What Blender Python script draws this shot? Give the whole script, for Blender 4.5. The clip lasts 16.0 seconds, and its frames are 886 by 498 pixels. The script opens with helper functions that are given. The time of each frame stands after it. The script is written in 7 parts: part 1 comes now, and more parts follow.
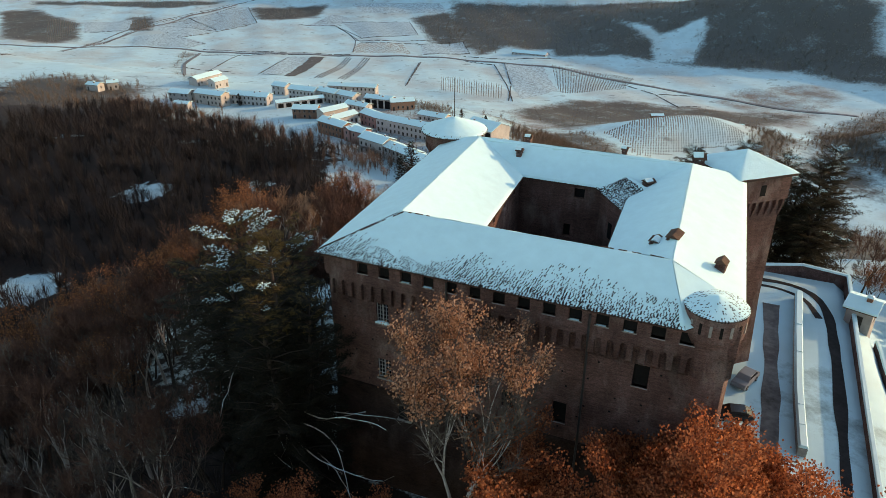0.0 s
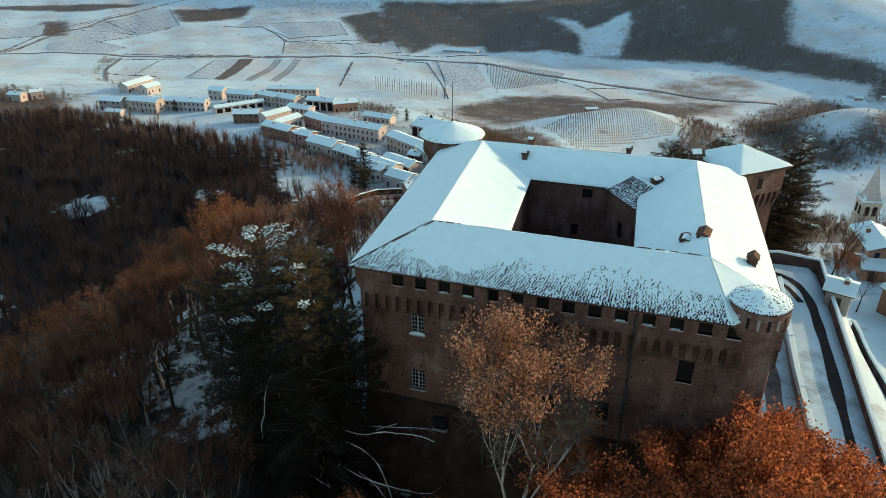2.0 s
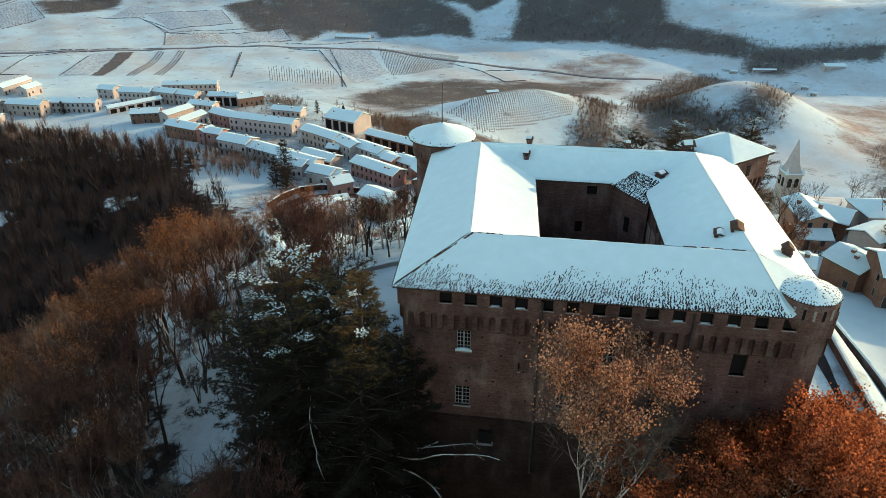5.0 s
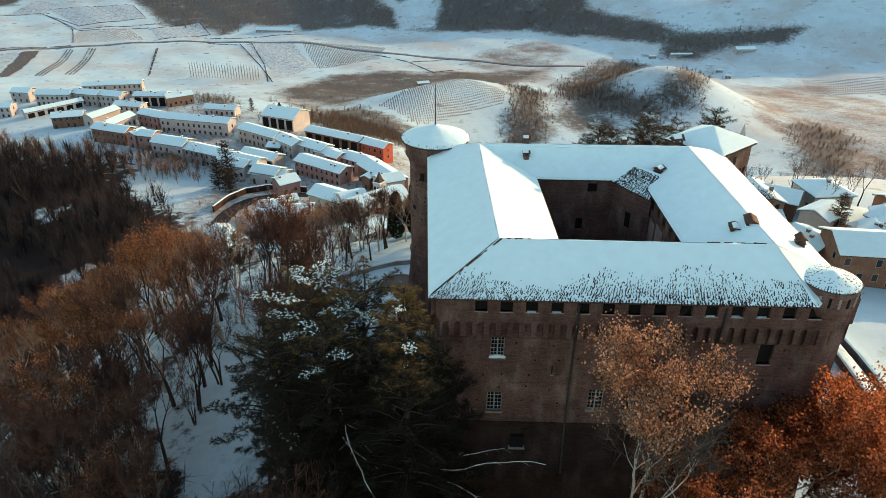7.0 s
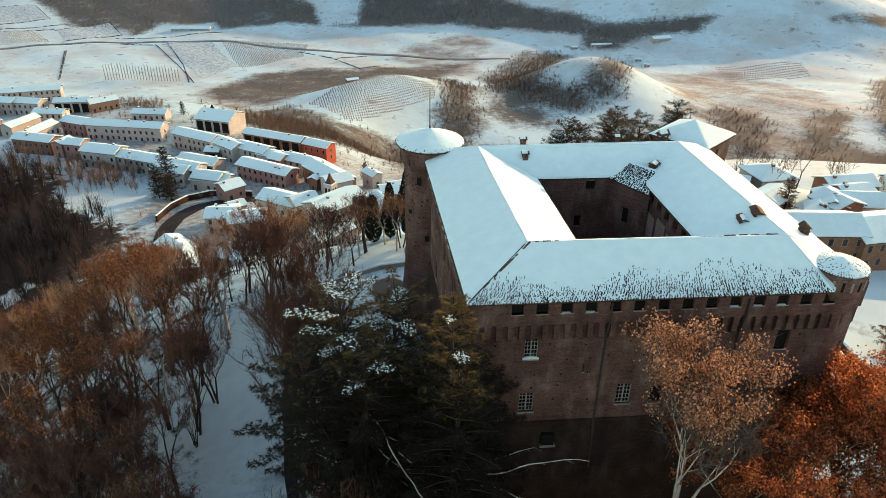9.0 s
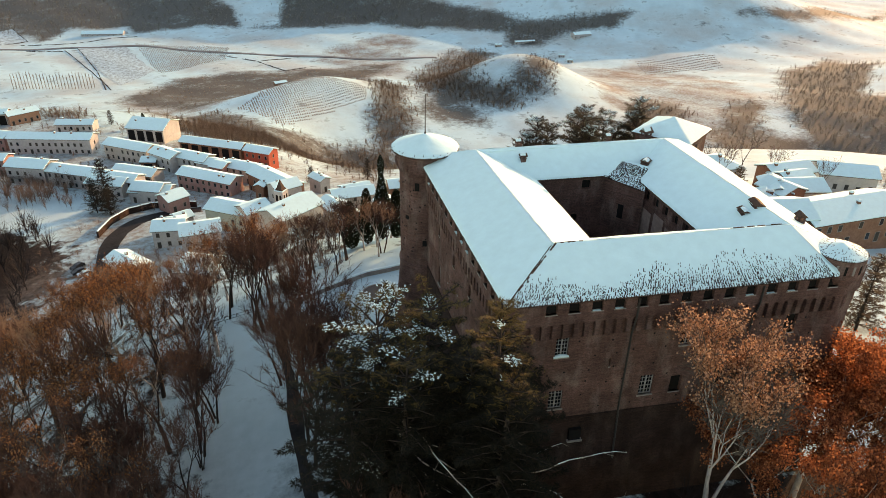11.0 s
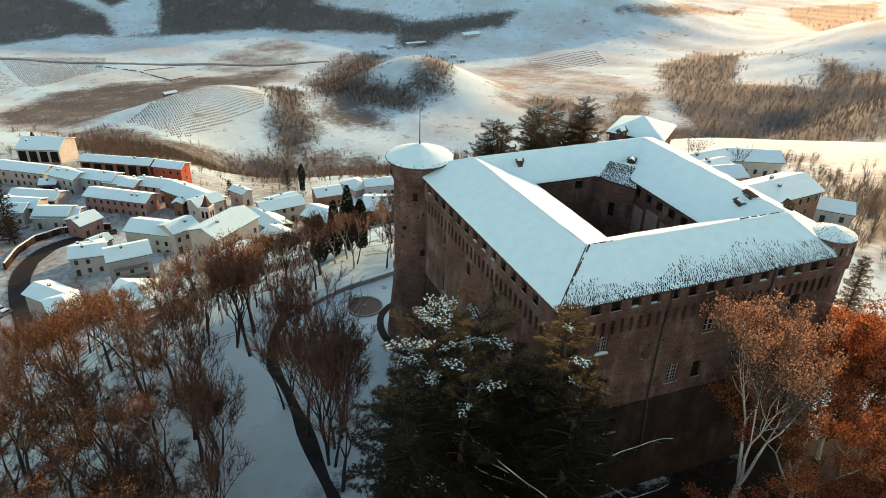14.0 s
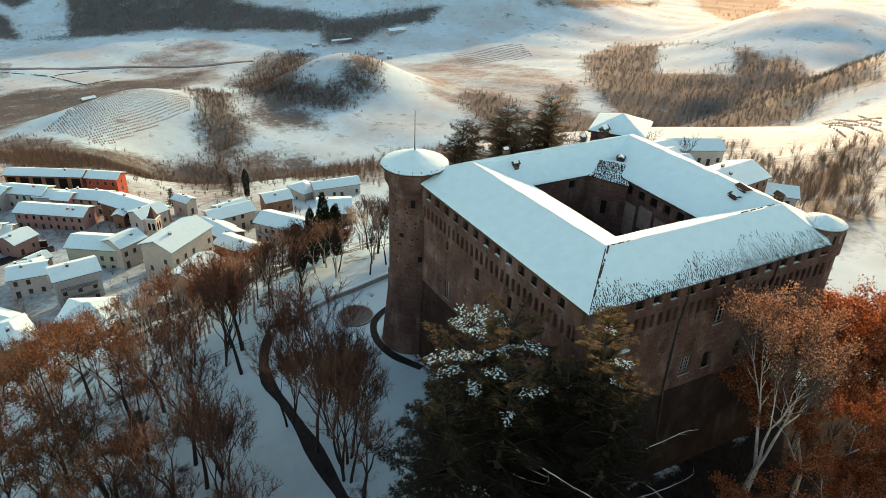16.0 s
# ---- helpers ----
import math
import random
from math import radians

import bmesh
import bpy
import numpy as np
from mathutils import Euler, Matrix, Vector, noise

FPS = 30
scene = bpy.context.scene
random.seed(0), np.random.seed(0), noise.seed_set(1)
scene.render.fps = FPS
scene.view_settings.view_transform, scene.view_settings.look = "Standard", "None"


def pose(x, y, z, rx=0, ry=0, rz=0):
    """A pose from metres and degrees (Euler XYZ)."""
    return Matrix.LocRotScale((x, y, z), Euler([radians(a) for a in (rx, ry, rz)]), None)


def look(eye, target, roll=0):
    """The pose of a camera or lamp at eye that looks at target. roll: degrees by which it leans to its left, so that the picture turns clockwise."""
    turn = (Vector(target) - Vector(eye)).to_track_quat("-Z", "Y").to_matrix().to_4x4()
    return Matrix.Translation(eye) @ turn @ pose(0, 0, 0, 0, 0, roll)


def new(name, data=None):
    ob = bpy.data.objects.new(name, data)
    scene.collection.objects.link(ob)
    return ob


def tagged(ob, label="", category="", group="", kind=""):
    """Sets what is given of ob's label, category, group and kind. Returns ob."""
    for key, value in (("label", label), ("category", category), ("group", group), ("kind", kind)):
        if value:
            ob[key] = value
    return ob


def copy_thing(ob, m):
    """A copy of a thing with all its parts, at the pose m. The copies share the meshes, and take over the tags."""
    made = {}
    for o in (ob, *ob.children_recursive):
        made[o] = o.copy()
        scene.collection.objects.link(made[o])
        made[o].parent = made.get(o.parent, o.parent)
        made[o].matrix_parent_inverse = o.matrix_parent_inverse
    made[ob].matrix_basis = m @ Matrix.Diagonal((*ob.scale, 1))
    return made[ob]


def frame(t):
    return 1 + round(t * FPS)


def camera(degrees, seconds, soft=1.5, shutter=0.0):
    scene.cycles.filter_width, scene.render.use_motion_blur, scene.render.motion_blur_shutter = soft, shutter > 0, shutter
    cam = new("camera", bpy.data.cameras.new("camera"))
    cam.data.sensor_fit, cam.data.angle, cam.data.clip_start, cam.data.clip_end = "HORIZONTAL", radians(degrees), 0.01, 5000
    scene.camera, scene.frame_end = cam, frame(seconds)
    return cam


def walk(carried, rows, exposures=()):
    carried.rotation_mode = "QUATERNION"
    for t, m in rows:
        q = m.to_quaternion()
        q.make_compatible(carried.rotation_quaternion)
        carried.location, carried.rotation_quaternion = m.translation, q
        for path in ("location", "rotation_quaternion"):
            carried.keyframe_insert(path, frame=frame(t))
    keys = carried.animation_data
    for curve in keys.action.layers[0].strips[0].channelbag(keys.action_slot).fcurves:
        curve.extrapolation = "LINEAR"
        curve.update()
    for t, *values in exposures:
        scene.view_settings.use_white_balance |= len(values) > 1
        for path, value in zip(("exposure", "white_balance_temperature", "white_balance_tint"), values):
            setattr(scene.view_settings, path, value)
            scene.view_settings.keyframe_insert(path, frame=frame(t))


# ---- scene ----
# exposure in stops, white balance in kelvin and tint, along the flight
EXPOSURES = [(0.0, 0.42, 9400.0, 17.0), (4.0, 0.53, 9800.0, 18.0), (8.0, 0.72, 11000.0, 21.0), (12.0, 0.82, 12800.0, 26.0), (16.0, 0.67, 11800.0, 22.0)]

cam = camera(65.17, 16.0, soft=0.55)
PATH = [
    (0.0, (27.94, -45.69, 47.30), (13.76, -12.99, 29.14), -0.07),
    (0.5, (25.92, -46.61, 47.47), (12.57, -13.55, 29.35), -0.13),
    (1.0, (23.89, -47.29, 47.64), (11.39, -13.91, 29.51), -0.15),
    (1.5, (21.85, -47.77, 47.82), (10.22, -14.09, 29.64), -0.16),
    (2.0, (19.80, -48.08, 48.00), (9.05, -14.15, 29.74), -0.15),
    (2.5, (17.75, -48.27, 48.18), (7.90, -14.12, 29.83), -0.12),
    (3.0, (15.68, -48.35, 48.38), (6.75, -14.01, 29.91), -0.09),
    (3.5, (13.60, -48.35, 48.59), (5.61, -13.85, 29.99), -0.04),
    (4.0, (11.51, -48.30, 48.80), (4.47, -13.66, 30.07), 0.00),
    (4.5, (9.42, -48.21, 49.03), (3.34, -13.46, 30.16), 0.06),
    (5.0, (7.31, -48.09, 49.26), (2.21, -13.26, 30.26), 0.11),
    (5.5, (5.19, -47.96, 49.50), (1.08, -13.07, 30.37), 0.17),
    (6.0, (3.07, -47.82, 49.75), (-0.04, -12.90, 30.50), 0.22),
    (6.5, (0.94, -47.68, 49.99), (-1.17, -12.74, 30.63), 0.28),
    (7.0, (-1.20, -47.54, 50.23), (-2.30, -12.61, 30.78), 0.35),
    (7.5, (-3.34, -47.39, 50.48), (-3.43, -12.49, 30.93), 0.41),
    (8.0, (-5.48, -47.24, 50.71), (-4.57, -12.39, 31.10), 0.48),
    (8.5, (-7.63, -47.08, 50.94), (-5.70, -12.30, 31.27), 0.56),
    (9.0, (-9.78, -46.91, 51.15), (-6.85, -12.22, 31.45), 0.64),
    (9.5, (-11.92, -46.72, 51.35), (-7.99, -12.14, 31.63), 0.72),
    (10.0, (-14.06, -46.49, 51.54), (-9.13, -12.05, 31.81), 0.81),
    (10.5, (-16.20, -46.23, 51.71), (-10.28, -11.94, 31.99), 0.91),
    (11.0, (-18.32, -45.92, 51.87), (-11.42, -11.80, 32.17), 1.01),
    (11.5, (-20.43, -45.56, 52.01), (-12.55, -11.63, 32.34), 1.12),
    (12.0, (-22.51, -45.13, 52.14), (-13.68, -11.41, 32.51), 1.23),
    (12.5, (-24.58, -44.62, 52.26), (-14.80, -11.15, 32.67), 1.34),
    (13.0, (-26.61, -44.03, 52.38), (-15.89, -10.82, 32.82), 1.46),
    (13.5, (-28.62, -43.34, 52.49), (-16.97, -10.43, 32.96), 1.57),
    (14.0, (-30.58, -42.56, 52.61), (-18.02, -9.98, 33.10), 1.68),
    (14.5, (-32.50, -41.68, 52.74), (-19.03, -9.45, 33.24), 1.77),
    (15.0, (-34.36, -40.68, 52.89), (-20.00, -8.86, 33.37), 1.85),
    (15.5, (-36.16, -39.58, 53.07), (-20.92, -8.19, 33.51), 1.91),
    (16.0, (-37.90, -38.37, 53.29), (-21.77, -7.47, 33.66), 1.94),
]
walk(cam, [(t, look(eye, target, roll)) for t, eye, target, roll in PATH], EXPOSURES)


# ---- light: low winter sun behind the castle, blue sky ----
SUN_AZ, SUN_EL = radians(38.0), radians(13.0)          # direction to the sun, from +x towards +y
sun_way = Vector((math.cos(SUN_EL) * math.cos(SUN_AZ), math.cos(SUN_EL) * math.sin(SUN_AZ), math.sin(SUN_EL)))
world = bpy.data.worlds.new("winter_sky")
scene.world = world
world.use_nodes = True
wn = world.node_tree.nodes
sky = wn.new("ShaderNodeTexSky")
sky.sky_type, sky.sun_disc = "NISHITA", False
sky.sun_elevation, sky.sun_rotation = SUN_EL, radians(90.0) - SUN_AZ
sky.air_density, sky.dust_density, sky.ozone_density = 1.0, 0.6, 2.0
wn["Background"].inputs["Strength"].default_value = 0.26
tint = wn.new("ShaderNodeMixRGB")                       # clear cold blue of a frosty sky
tint.blend_type, tint.inputs["Fac"].default_value, tint.inputs["Color2"].default_value = "MULTIPLY", 1.0, (0.89, 1.0, 1.05, 1.0)
world.node_tree.links.new(sky.outputs["Color"], tint.inputs["Color1"])
world.node_tree.links.new(tint.outputs["Color"], wn["Background"].inputs["Color"])
sun_data = bpy.data.lights.new("sun", "SUN")
sun_data.energy, sun_data.angle, sun_data.color = 3.1, radians(0.6), (1.0, 0.74, 0.52)
sun = new("sun", sun_data)
sun.matrix_world = look(sun_way * 300, (0, 0, 0))

# ---- materials ----
class Nodes:
    """A small wrapper to write node materials."""

    def __init__(self, name):
        self.mat = bpy.data.materials.new(name)
        self.mat.use_nodes = True
        self.tree = self.mat.node_tree
        self.bsdf = self.tree.nodes["Principled BSDF"]

    def node(self, kind, **settings):
        n = self.tree.nodes.new(kind)
        for key, value in settings.items():
            if key in ("operation", "blend_type", "data_type", "wave_type", "bands_direction", "feature"):
                if key == "operation":
                    n.operation = value
                elif key == "blend_type":
                    n.blend_type = value
                elif key == "data_type":
                    n.data_type = value
                elif key == "wave_type":
                    n.wave_type = value
                elif key == "bands_direction":
                    n.bands_direction = value
                else:
                    n.feature = value
            else:
                n.inputs[key.replace("_", " ")].default_value = value
        return n

    def link(self, a, b):
        self.tree.links.new(a, b)

    def place(self, stretch=(1, 1, 1)):
        g = self.tree.nodes.new("ShaderNodeNewGeometry")
        m = self.tree.nodes.new("ShaderNodeMapping")
        m.inputs["Scale"].default_value = stretch
        self.link(g.outputs["Position"], m.inputs["Vector"])
        return m.outputs["Vector"]

    def noise(self, scale, detail=4.0, stretch=(1, 1, 1), rough=0.6):
        n = self.node("ShaderNodeTexNoise", Scale=scale, Detail=detail, Roughness=rough)
        self.link(self.place(stretch), n.inputs["Vector"])
        return n.outputs["Fac"]

    def ramp(self, fac, stops):
        r = self.tree.nodes.new("ShaderNodeValToRGB")
        e = r.color_ramp.elements
        while len(e) < len(stops):
            e.new(0.5)
        for el, (pos, col) in zip(e, stops):
            el.position, el.color = pos, (*col, 1.0)
        self.link(fac, r.inputs["Fac"])
        return r.outputs["Color"]

    def mix(self, fac, a, b, blend="MIX"):
        m = self.tree.nodes.new("ShaderNodeMixRGB")
        m.blend_type = blend
        for socket, value in (("Fac", fac), ("Color1", a), ("Color2", b)):
            if isinstance(value, (int, float)):
                m.inputs[socket].default_value = value
            elif isinstance(value, tuple):
                m.inputs[socket].default_value = (*value, 1.0)
            else:
                self.link(value, m.inputs[socket])
        return m.outputs["Color"]

    def maths(self, op, a, b=0.0):
        m = self.tree.nodes.new("ShaderNodeMath")
        m.operation = op
        for n, value in enumerate((a, b)):
            if isinstance(value, (int, float)):
                m.inputs[n].default_value = value
            else:
                self.link(value, m.inputs[n])
        return m.outputs["Value"]

    def bump(self, height, strength=0.4, distance=0.05):
        b = self.node("ShaderNodeBump", Strength=strength, Distance=distance)
        self.link(height, b.inputs["Height"])
        self.link(b.outputs["Normal"], self.bsdf.inputs["Normal"])

    def finish(self, color=None, rough=0.85, spec=0.2):
        if isinstance(color, tuple):
            self.bsdf.inputs["Base Color"].default_value = (*color, 1.0)
        elif color is not None:
            self.link(color, self.bsdf.inputs["Base Color"])
        self.bsdf.inputs["Roughness"].default_value = rough
        self.bsdf.inputs["Specular IOR Level"].default_value = spec
        return self.mat


def vary(n, amount=0.25):
    """A factor of lightness that differs from object to object."""
    info = n.tree.nodes.new("ShaderNodeObjectInfo")
    return n.maths("ADD", n.maths("MULTIPLY", info.outputs["Random"], amount), 1.0 - amount / 2)


def plain_mat(name, dark, light, scale=3.0, rough=0.85, spec=0.2, stretch=(1, 1, 1), bump=0.3, distance=0.03, random=0.0):
    """Two tones mixed at two scales, with fine relief."""
    n = Nodes(name)
    big, fine = n.noise(scale * 0.18, 3.0, stretch), n.noise(scale, 6.0, stretch)
    both = n.maths("ADD", n.maths("MULTIPLY", big, 0.5), n.maths("MULTIPLY", fine, 0.5))
    color = n.ramp(both, [(0.32, dark), (0.68, light)])
    if random:
        color = n.mix(1.0, color, vary(n, random), "MULTIPLY")
    n.bump(fine, bump, distance)
    return n.finish(color, rough, spec)


def snow_mat(name, tone=(0.55, 0.81, 0.85), dirt=None):
    n = Nodes(name)
    fine, mid = n.noise(9.0, 5.0), n.noise(0.9, 4.0)
    color = n.ramp(mid, [(0.3, tuple(c * 0.93 for c in tone)), (0.7, tone)])
    if dirt:
        mask = n.ramp(n.noise(dirt[1], 7.0, (1, 1, 1), 0.7), [(dirt[2], (0, 0, 0)), (dirt[3], (1, 1, 1))])
        soil = n.ramp(n.noise(4.0, 6.0), [(0.3, tuple(c * 0.6 for c in dirt[0])), (0.7, dirt[0])])
        color = n.mix(mask, color, soil)
    n.bump(n.maths("ADD", fine, n.maths("MULTIPLY", mid, 2.0)), 0.35, 0.05)
    n.bsdf.inputs["Subsurface Weight"].default_value = 0.0
    return n.finish(color, 0.75, 0.25)


def brick_mat(name, dark=(0.088, 0.050, 0.045), light=(0.26, 0.142, 0.124), pale=(0.30, 0.228, 0.205)):
    """Old weathered brick: thin courses with recessed joints, stains and pale repairs."""
    n = Nodes(name)
    g = n.tree.nodes.new("ShaderNodeNewGeometry")
    xyz = n.tree.nodes.new("ShaderNodeSeparateXYZ")
    n.link(g.outputs["Position"], xyz.inputs[0])
    flat = n.tree.nodes.new("ShaderNodeCombineXYZ")                 # courses run level round every wall
    n.link(n.maths("ADD", xyz.outputs["X"], n.maths("MULTIPLY", xyz.outputs["Y"], 1.0)), flat.inputs["X"])
    n.link(xyz.outputs["Z"], flat.inputs["Y"])
    bricks = n.node("ShaderNodeTexBrick", Scale=1.0, Mortar_Size=0.012, Mortar_Smooth=0.3, Bias=0.0, Brick_Width=0.30, Row_Height=0.085)
    n.link(flat.outputs["Vector"], bricks.inputs["Vector"])
    bricks.inputs["Color1"].default_value = (*dark, 1.0)
    bricks.inputs["Color2"].default_value = (*light, 1.0)
    bricks.inputs["Mortar"].default_value = (*(c * 0.75 for c in pale), 1.0)
    course, grain = n.noise(2.2, 6.0, (0.30, 0.30, 2.8), 0.75), n.noise(11.0, 4.0, (0.7, 0.7, 1.6), 0.7)
    stain, patch, drip = n.noise(0.28, 5.0), n.noise(0.55, 5.0, (1, 1, 0.45), 0.65), n.noise(1.1, 4.0, (1, 1, 0.10))
    color = n.mix(0.55, bricks.outputs["Color"], n.ramp(course, [(0.32, dark), (0.64, light)]))
    color = n.mix(n.ramp(patch, [(0.50, (0, 0, 0)), (0.66, (0.75, 0.75, 0.75))]), color, pale)
    color = n.mix(0.75, color, n.ramp(stain, [(0.32, (0.36, 0.34, 0.33)), (0.66, (1.1, 1.08, 1.06))]), "MULTIPLY")
    color = n.mix(0.22, color, n.ramp(drip, [(0.36, (0.40, 0.38, 0.38)), (0.55, (1, 1, 1))]), "MULTIPLY")
    color = n.mix(0.65, color, n.ramp(grain, [(0.36, (0.30, 0.28, 0.27)), (0.58, (1.1, 1.1, 1.1))]), "MULTIPLY")
    n.bump(n.maths("ADD", n.maths("ADD", course, grain), n.maths("MULTIPLY", bricks.outputs["Fac"], -0.6)), 0.8, 0.05)
    return n.finish(color, 0.92, 0.1)


SNOW = snow_mat("snow")
SNOW_ROOF = snow_mat("roof_snow", (0.56, 0.87, 0.90))
BRICK = brick_mat("old_brick")
# darker brick copy; on the castle's batter it carries the trees' shade
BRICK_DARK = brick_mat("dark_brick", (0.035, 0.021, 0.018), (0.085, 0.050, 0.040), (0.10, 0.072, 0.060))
TILE_DARK = plain_mat("dark_clay_tile", (0.010, 0.008, 0.008), (0.045, 0.028, 0.022), 6.0)
TILE = plain_mat("clay_tile", (0.035, 0.022, 0.018), (0.12, 0.065, 0.045), 6.0, random=0.2)
OLD_PLASTER = plain_mat("old_plaster", (0.17, 0.125, 0.11), (0.36, 0.28, 0.25), 2.0, bump=0.5)
STONE = plain_mat("stone", (0.16, 0.15, 0.14), (0.36, 0.34, 0.31), 2.5)
PLASTER = {
    "white": plain_mat("white_render", (0.34, 0.33, 0.32), (0.50, 0.485, 0.46), 1.2, random=0.2),
    "cream": plain_mat("cream_render", (0.36, 0.32, 0.28), (0.50, 0.45, 0.40), 1.2, random=0.2),
    "pink": plain_mat("pink_render", (0.28, 0.15, 0.135), (0.40, 0.23, 0.20), 1.2, random=0.2),
    "red": plain_mat("red_render", (0.36, 0.07, 0.045), (0.50, 0.11, 0.07), 1.2),
    "orange": plain_mat("orange_render", (0.34, 0.17, 0.11), (0.46, 0.25, 0.17), 1.2, random=0.2),
    "green": plain_mat("pale_green_render", (0.33, 0.36, 0.28), (0.45, 0.48, 0.39), 1.2),
    "grey": plain_mat("grey_render", (0.26, 0.25, 0.24), (0.40, 0.38, 0.36), 1.2, random=0.2),
    "brick": plain_mat("village_brick", (0.16, 0.075, 0.05), (0.30, 0.15, 0.10), 3.0, random=0.2),
}
DARK_GLASS = Nodes("window_glass").finish((0.012, 0.014, 0.018), 0.12, 0.5)
FRAME_WHITE = plain_mat("white_window_frame", (0.16, 0.17, 0.175), (0.30, 0.305, 0.305), 5.0)
SHUTTER = plain_mat("dark_shutter", (0.03, 0.03, 0.028), (0.07, 0.06, 0.05), 6.0, random=0.4)
IRON = plain_mat("dark_iron", (0.02, 0.02, 0.02), (0.05, 0.048, 0.045), 6.0, 0.55, 0.4)
# near-black, painted in place of the shade inside openings
HOLE = plain_mat("opening_shade", (0.004, 0.004, 0.004), (0.012, 0.011, 0.010), 6.0)
BARK_DARK = plain_mat("dark_bark", (0.014, 0.011, 0.010), (0.060, 0.044, 0.036), 7.0, stretch=(1, 1, 0.25), bump=0.6)
BARK_PALE = plain_mat("pale_bark", (0.20, 0.18, 0.16), (0.56, 0.53, 0.49), 5.0, stretch=(1, 1, 0.4), bump=0.5)
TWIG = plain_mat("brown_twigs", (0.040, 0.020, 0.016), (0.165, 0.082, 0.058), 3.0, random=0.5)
# darker twig copy: the shade of the wood is put into its colour
TWIG_WOOD = plain_mat("shade_dark_twigs", (0.009, 0.009, 0.010), (0.042, 0.034, 0.033), 0.06)
# paler twig copy: sunlight on the wood's edge is put into its colour
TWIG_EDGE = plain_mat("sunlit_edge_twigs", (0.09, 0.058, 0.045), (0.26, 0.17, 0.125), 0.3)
# lightest twig copy, with the low sun put into its colour
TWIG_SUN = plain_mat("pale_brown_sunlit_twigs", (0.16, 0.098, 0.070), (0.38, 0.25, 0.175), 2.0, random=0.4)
TWIG_GREY = plain_mat("grey_twigs", (0.05, 0.042, 0.037), (0.15, 0.125, 0.108), 3.0, random=0.4)


def leaf_mat(name, tones, rough=0.7, thin=0.45):
    """Leaves whose tone differs from one to the next."""
    n = Nodes(name)
    g = n.tree.nodes.new("ShaderNodeNewGeometry")
    color = n.ramp(g.outputs["Random Per Island"], [(i / (len(tones) - 1), c) for i, c in enumerate(tones)])
    color = n.mix(1.0, color, vary(n, 0.35), "MULTIPLY")
    mat = n.finish(color, rough, 0.2)
    glow = n.tree.nodes.new("ShaderNodeBsdfTranslucent")   # thin leaves let the low sun through
    n.link(color, glow.inputs["Color"])
    both = n.tree.nodes.new("ShaderNodeMixShader")
    both.inputs["Fac"].default_value = thin
    n.link(n.bsdf.outputs["BSDF"], both.inputs[1])
    n.link(glow.outputs["BSDF"], both.inputs[2])
    n.link(both.outputs["Shader"], n.tree.nodes["Material Output"].inputs["Surface"])
    return mat


def let_light_through(mat, share):
    """Adds translucency that brightens backlit twigs to about the tone of sunlit ground."""
    tree = mat.node_tree
    bsdf, out = tree.nodes["Principled BSDF"], tree.nodes["Material Output"]
    soft, both = tree.nodes.new("ShaderNodeBsdfTranslucent"), tree.nodes.new("ShaderNodeMixShader")
    tree.links.new(bsdf.inputs["Base Color"].links[0].from_socket, soft.inputs["Color"])
    both.inputs["Fac"].default_value = share
    tree.links.new(bsdf.outputs["BSDF"], both.inputs[1])
    tree.links.new(soft.outputs["BSDF"], both.inputs[2])
    tree.links.new(both.outputs["Shader"], out.inputs["Surface"])


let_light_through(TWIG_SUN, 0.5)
LEAF_OAK = leaf_mat("dry_oak_leaves", [(0.11, 0.032, 0.016), (0.30, 0.090, 0.040), (0.58, 0.22, 0.105), (0.18, 0.052, 0.025)], thin=0.55)
LEAF_TAN = leaf_mat("tan_leaves", [(0.22, 0.095, 0.055), (0.45, 0.22, 0.13), (0.70, 0.42, 0.28), (0.30, 0.135, 0.076)], thin=0.55)
LEAF_GOLD = leaf_mat("golden_brown_leaves", [(0.09, 0.036, 0.018), (0.23, 0.092, 0.040), (0.42, 0.19, 0.080), (0.14, 0.056, 0.026)])
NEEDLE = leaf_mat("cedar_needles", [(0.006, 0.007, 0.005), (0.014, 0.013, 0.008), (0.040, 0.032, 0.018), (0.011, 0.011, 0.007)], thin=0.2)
# lighter needle copy for the back cedars: sun and haze put into the colour
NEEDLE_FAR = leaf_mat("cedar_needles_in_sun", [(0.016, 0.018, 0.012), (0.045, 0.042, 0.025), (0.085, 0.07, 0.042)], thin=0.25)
# gold needles for cedar tops: sunlight put into the colour
NEEDLE_GOLD = leaf_mat("sun_gold_needles", [(0.05, 0.038, 0.014), (0.12, 0.086, 0.030), (0.25, 0.17, 0.062), (0.07, 0.052, 0.018)])
CYPRESS = leaf_mat("cypress_green", [(0.010, 0.018, 0.010), (0.028, 0.038, 0.02), (0.04, 0.046, 0.024)])
ASPHALT = plain_mat("wet_asphalt", (0.012, 0.012, 0.013), (0.036, 0.035, 0.036), 1.5, 0.85, 0.1)
CAR_PAINT_DARK = plain_mat("dark_car_paint", (0.012, 0.013, 0.015), (0.02, 0.021, 0.024), 2.0, 0.25, 0.5, bump=0.0)
CAR_PAINT_GREY = plain_mat("grey_car_paint", (0.16, 0.17, 0.18), (0.20, 0.21, 0.22), 2.0, 0.3, 0.5, bump=0.0)
RUBBER = plain_mat("tyre_rubber", (0.01, 0.01, 0.01), (0.02, 0.02, 0.02), 5.0)


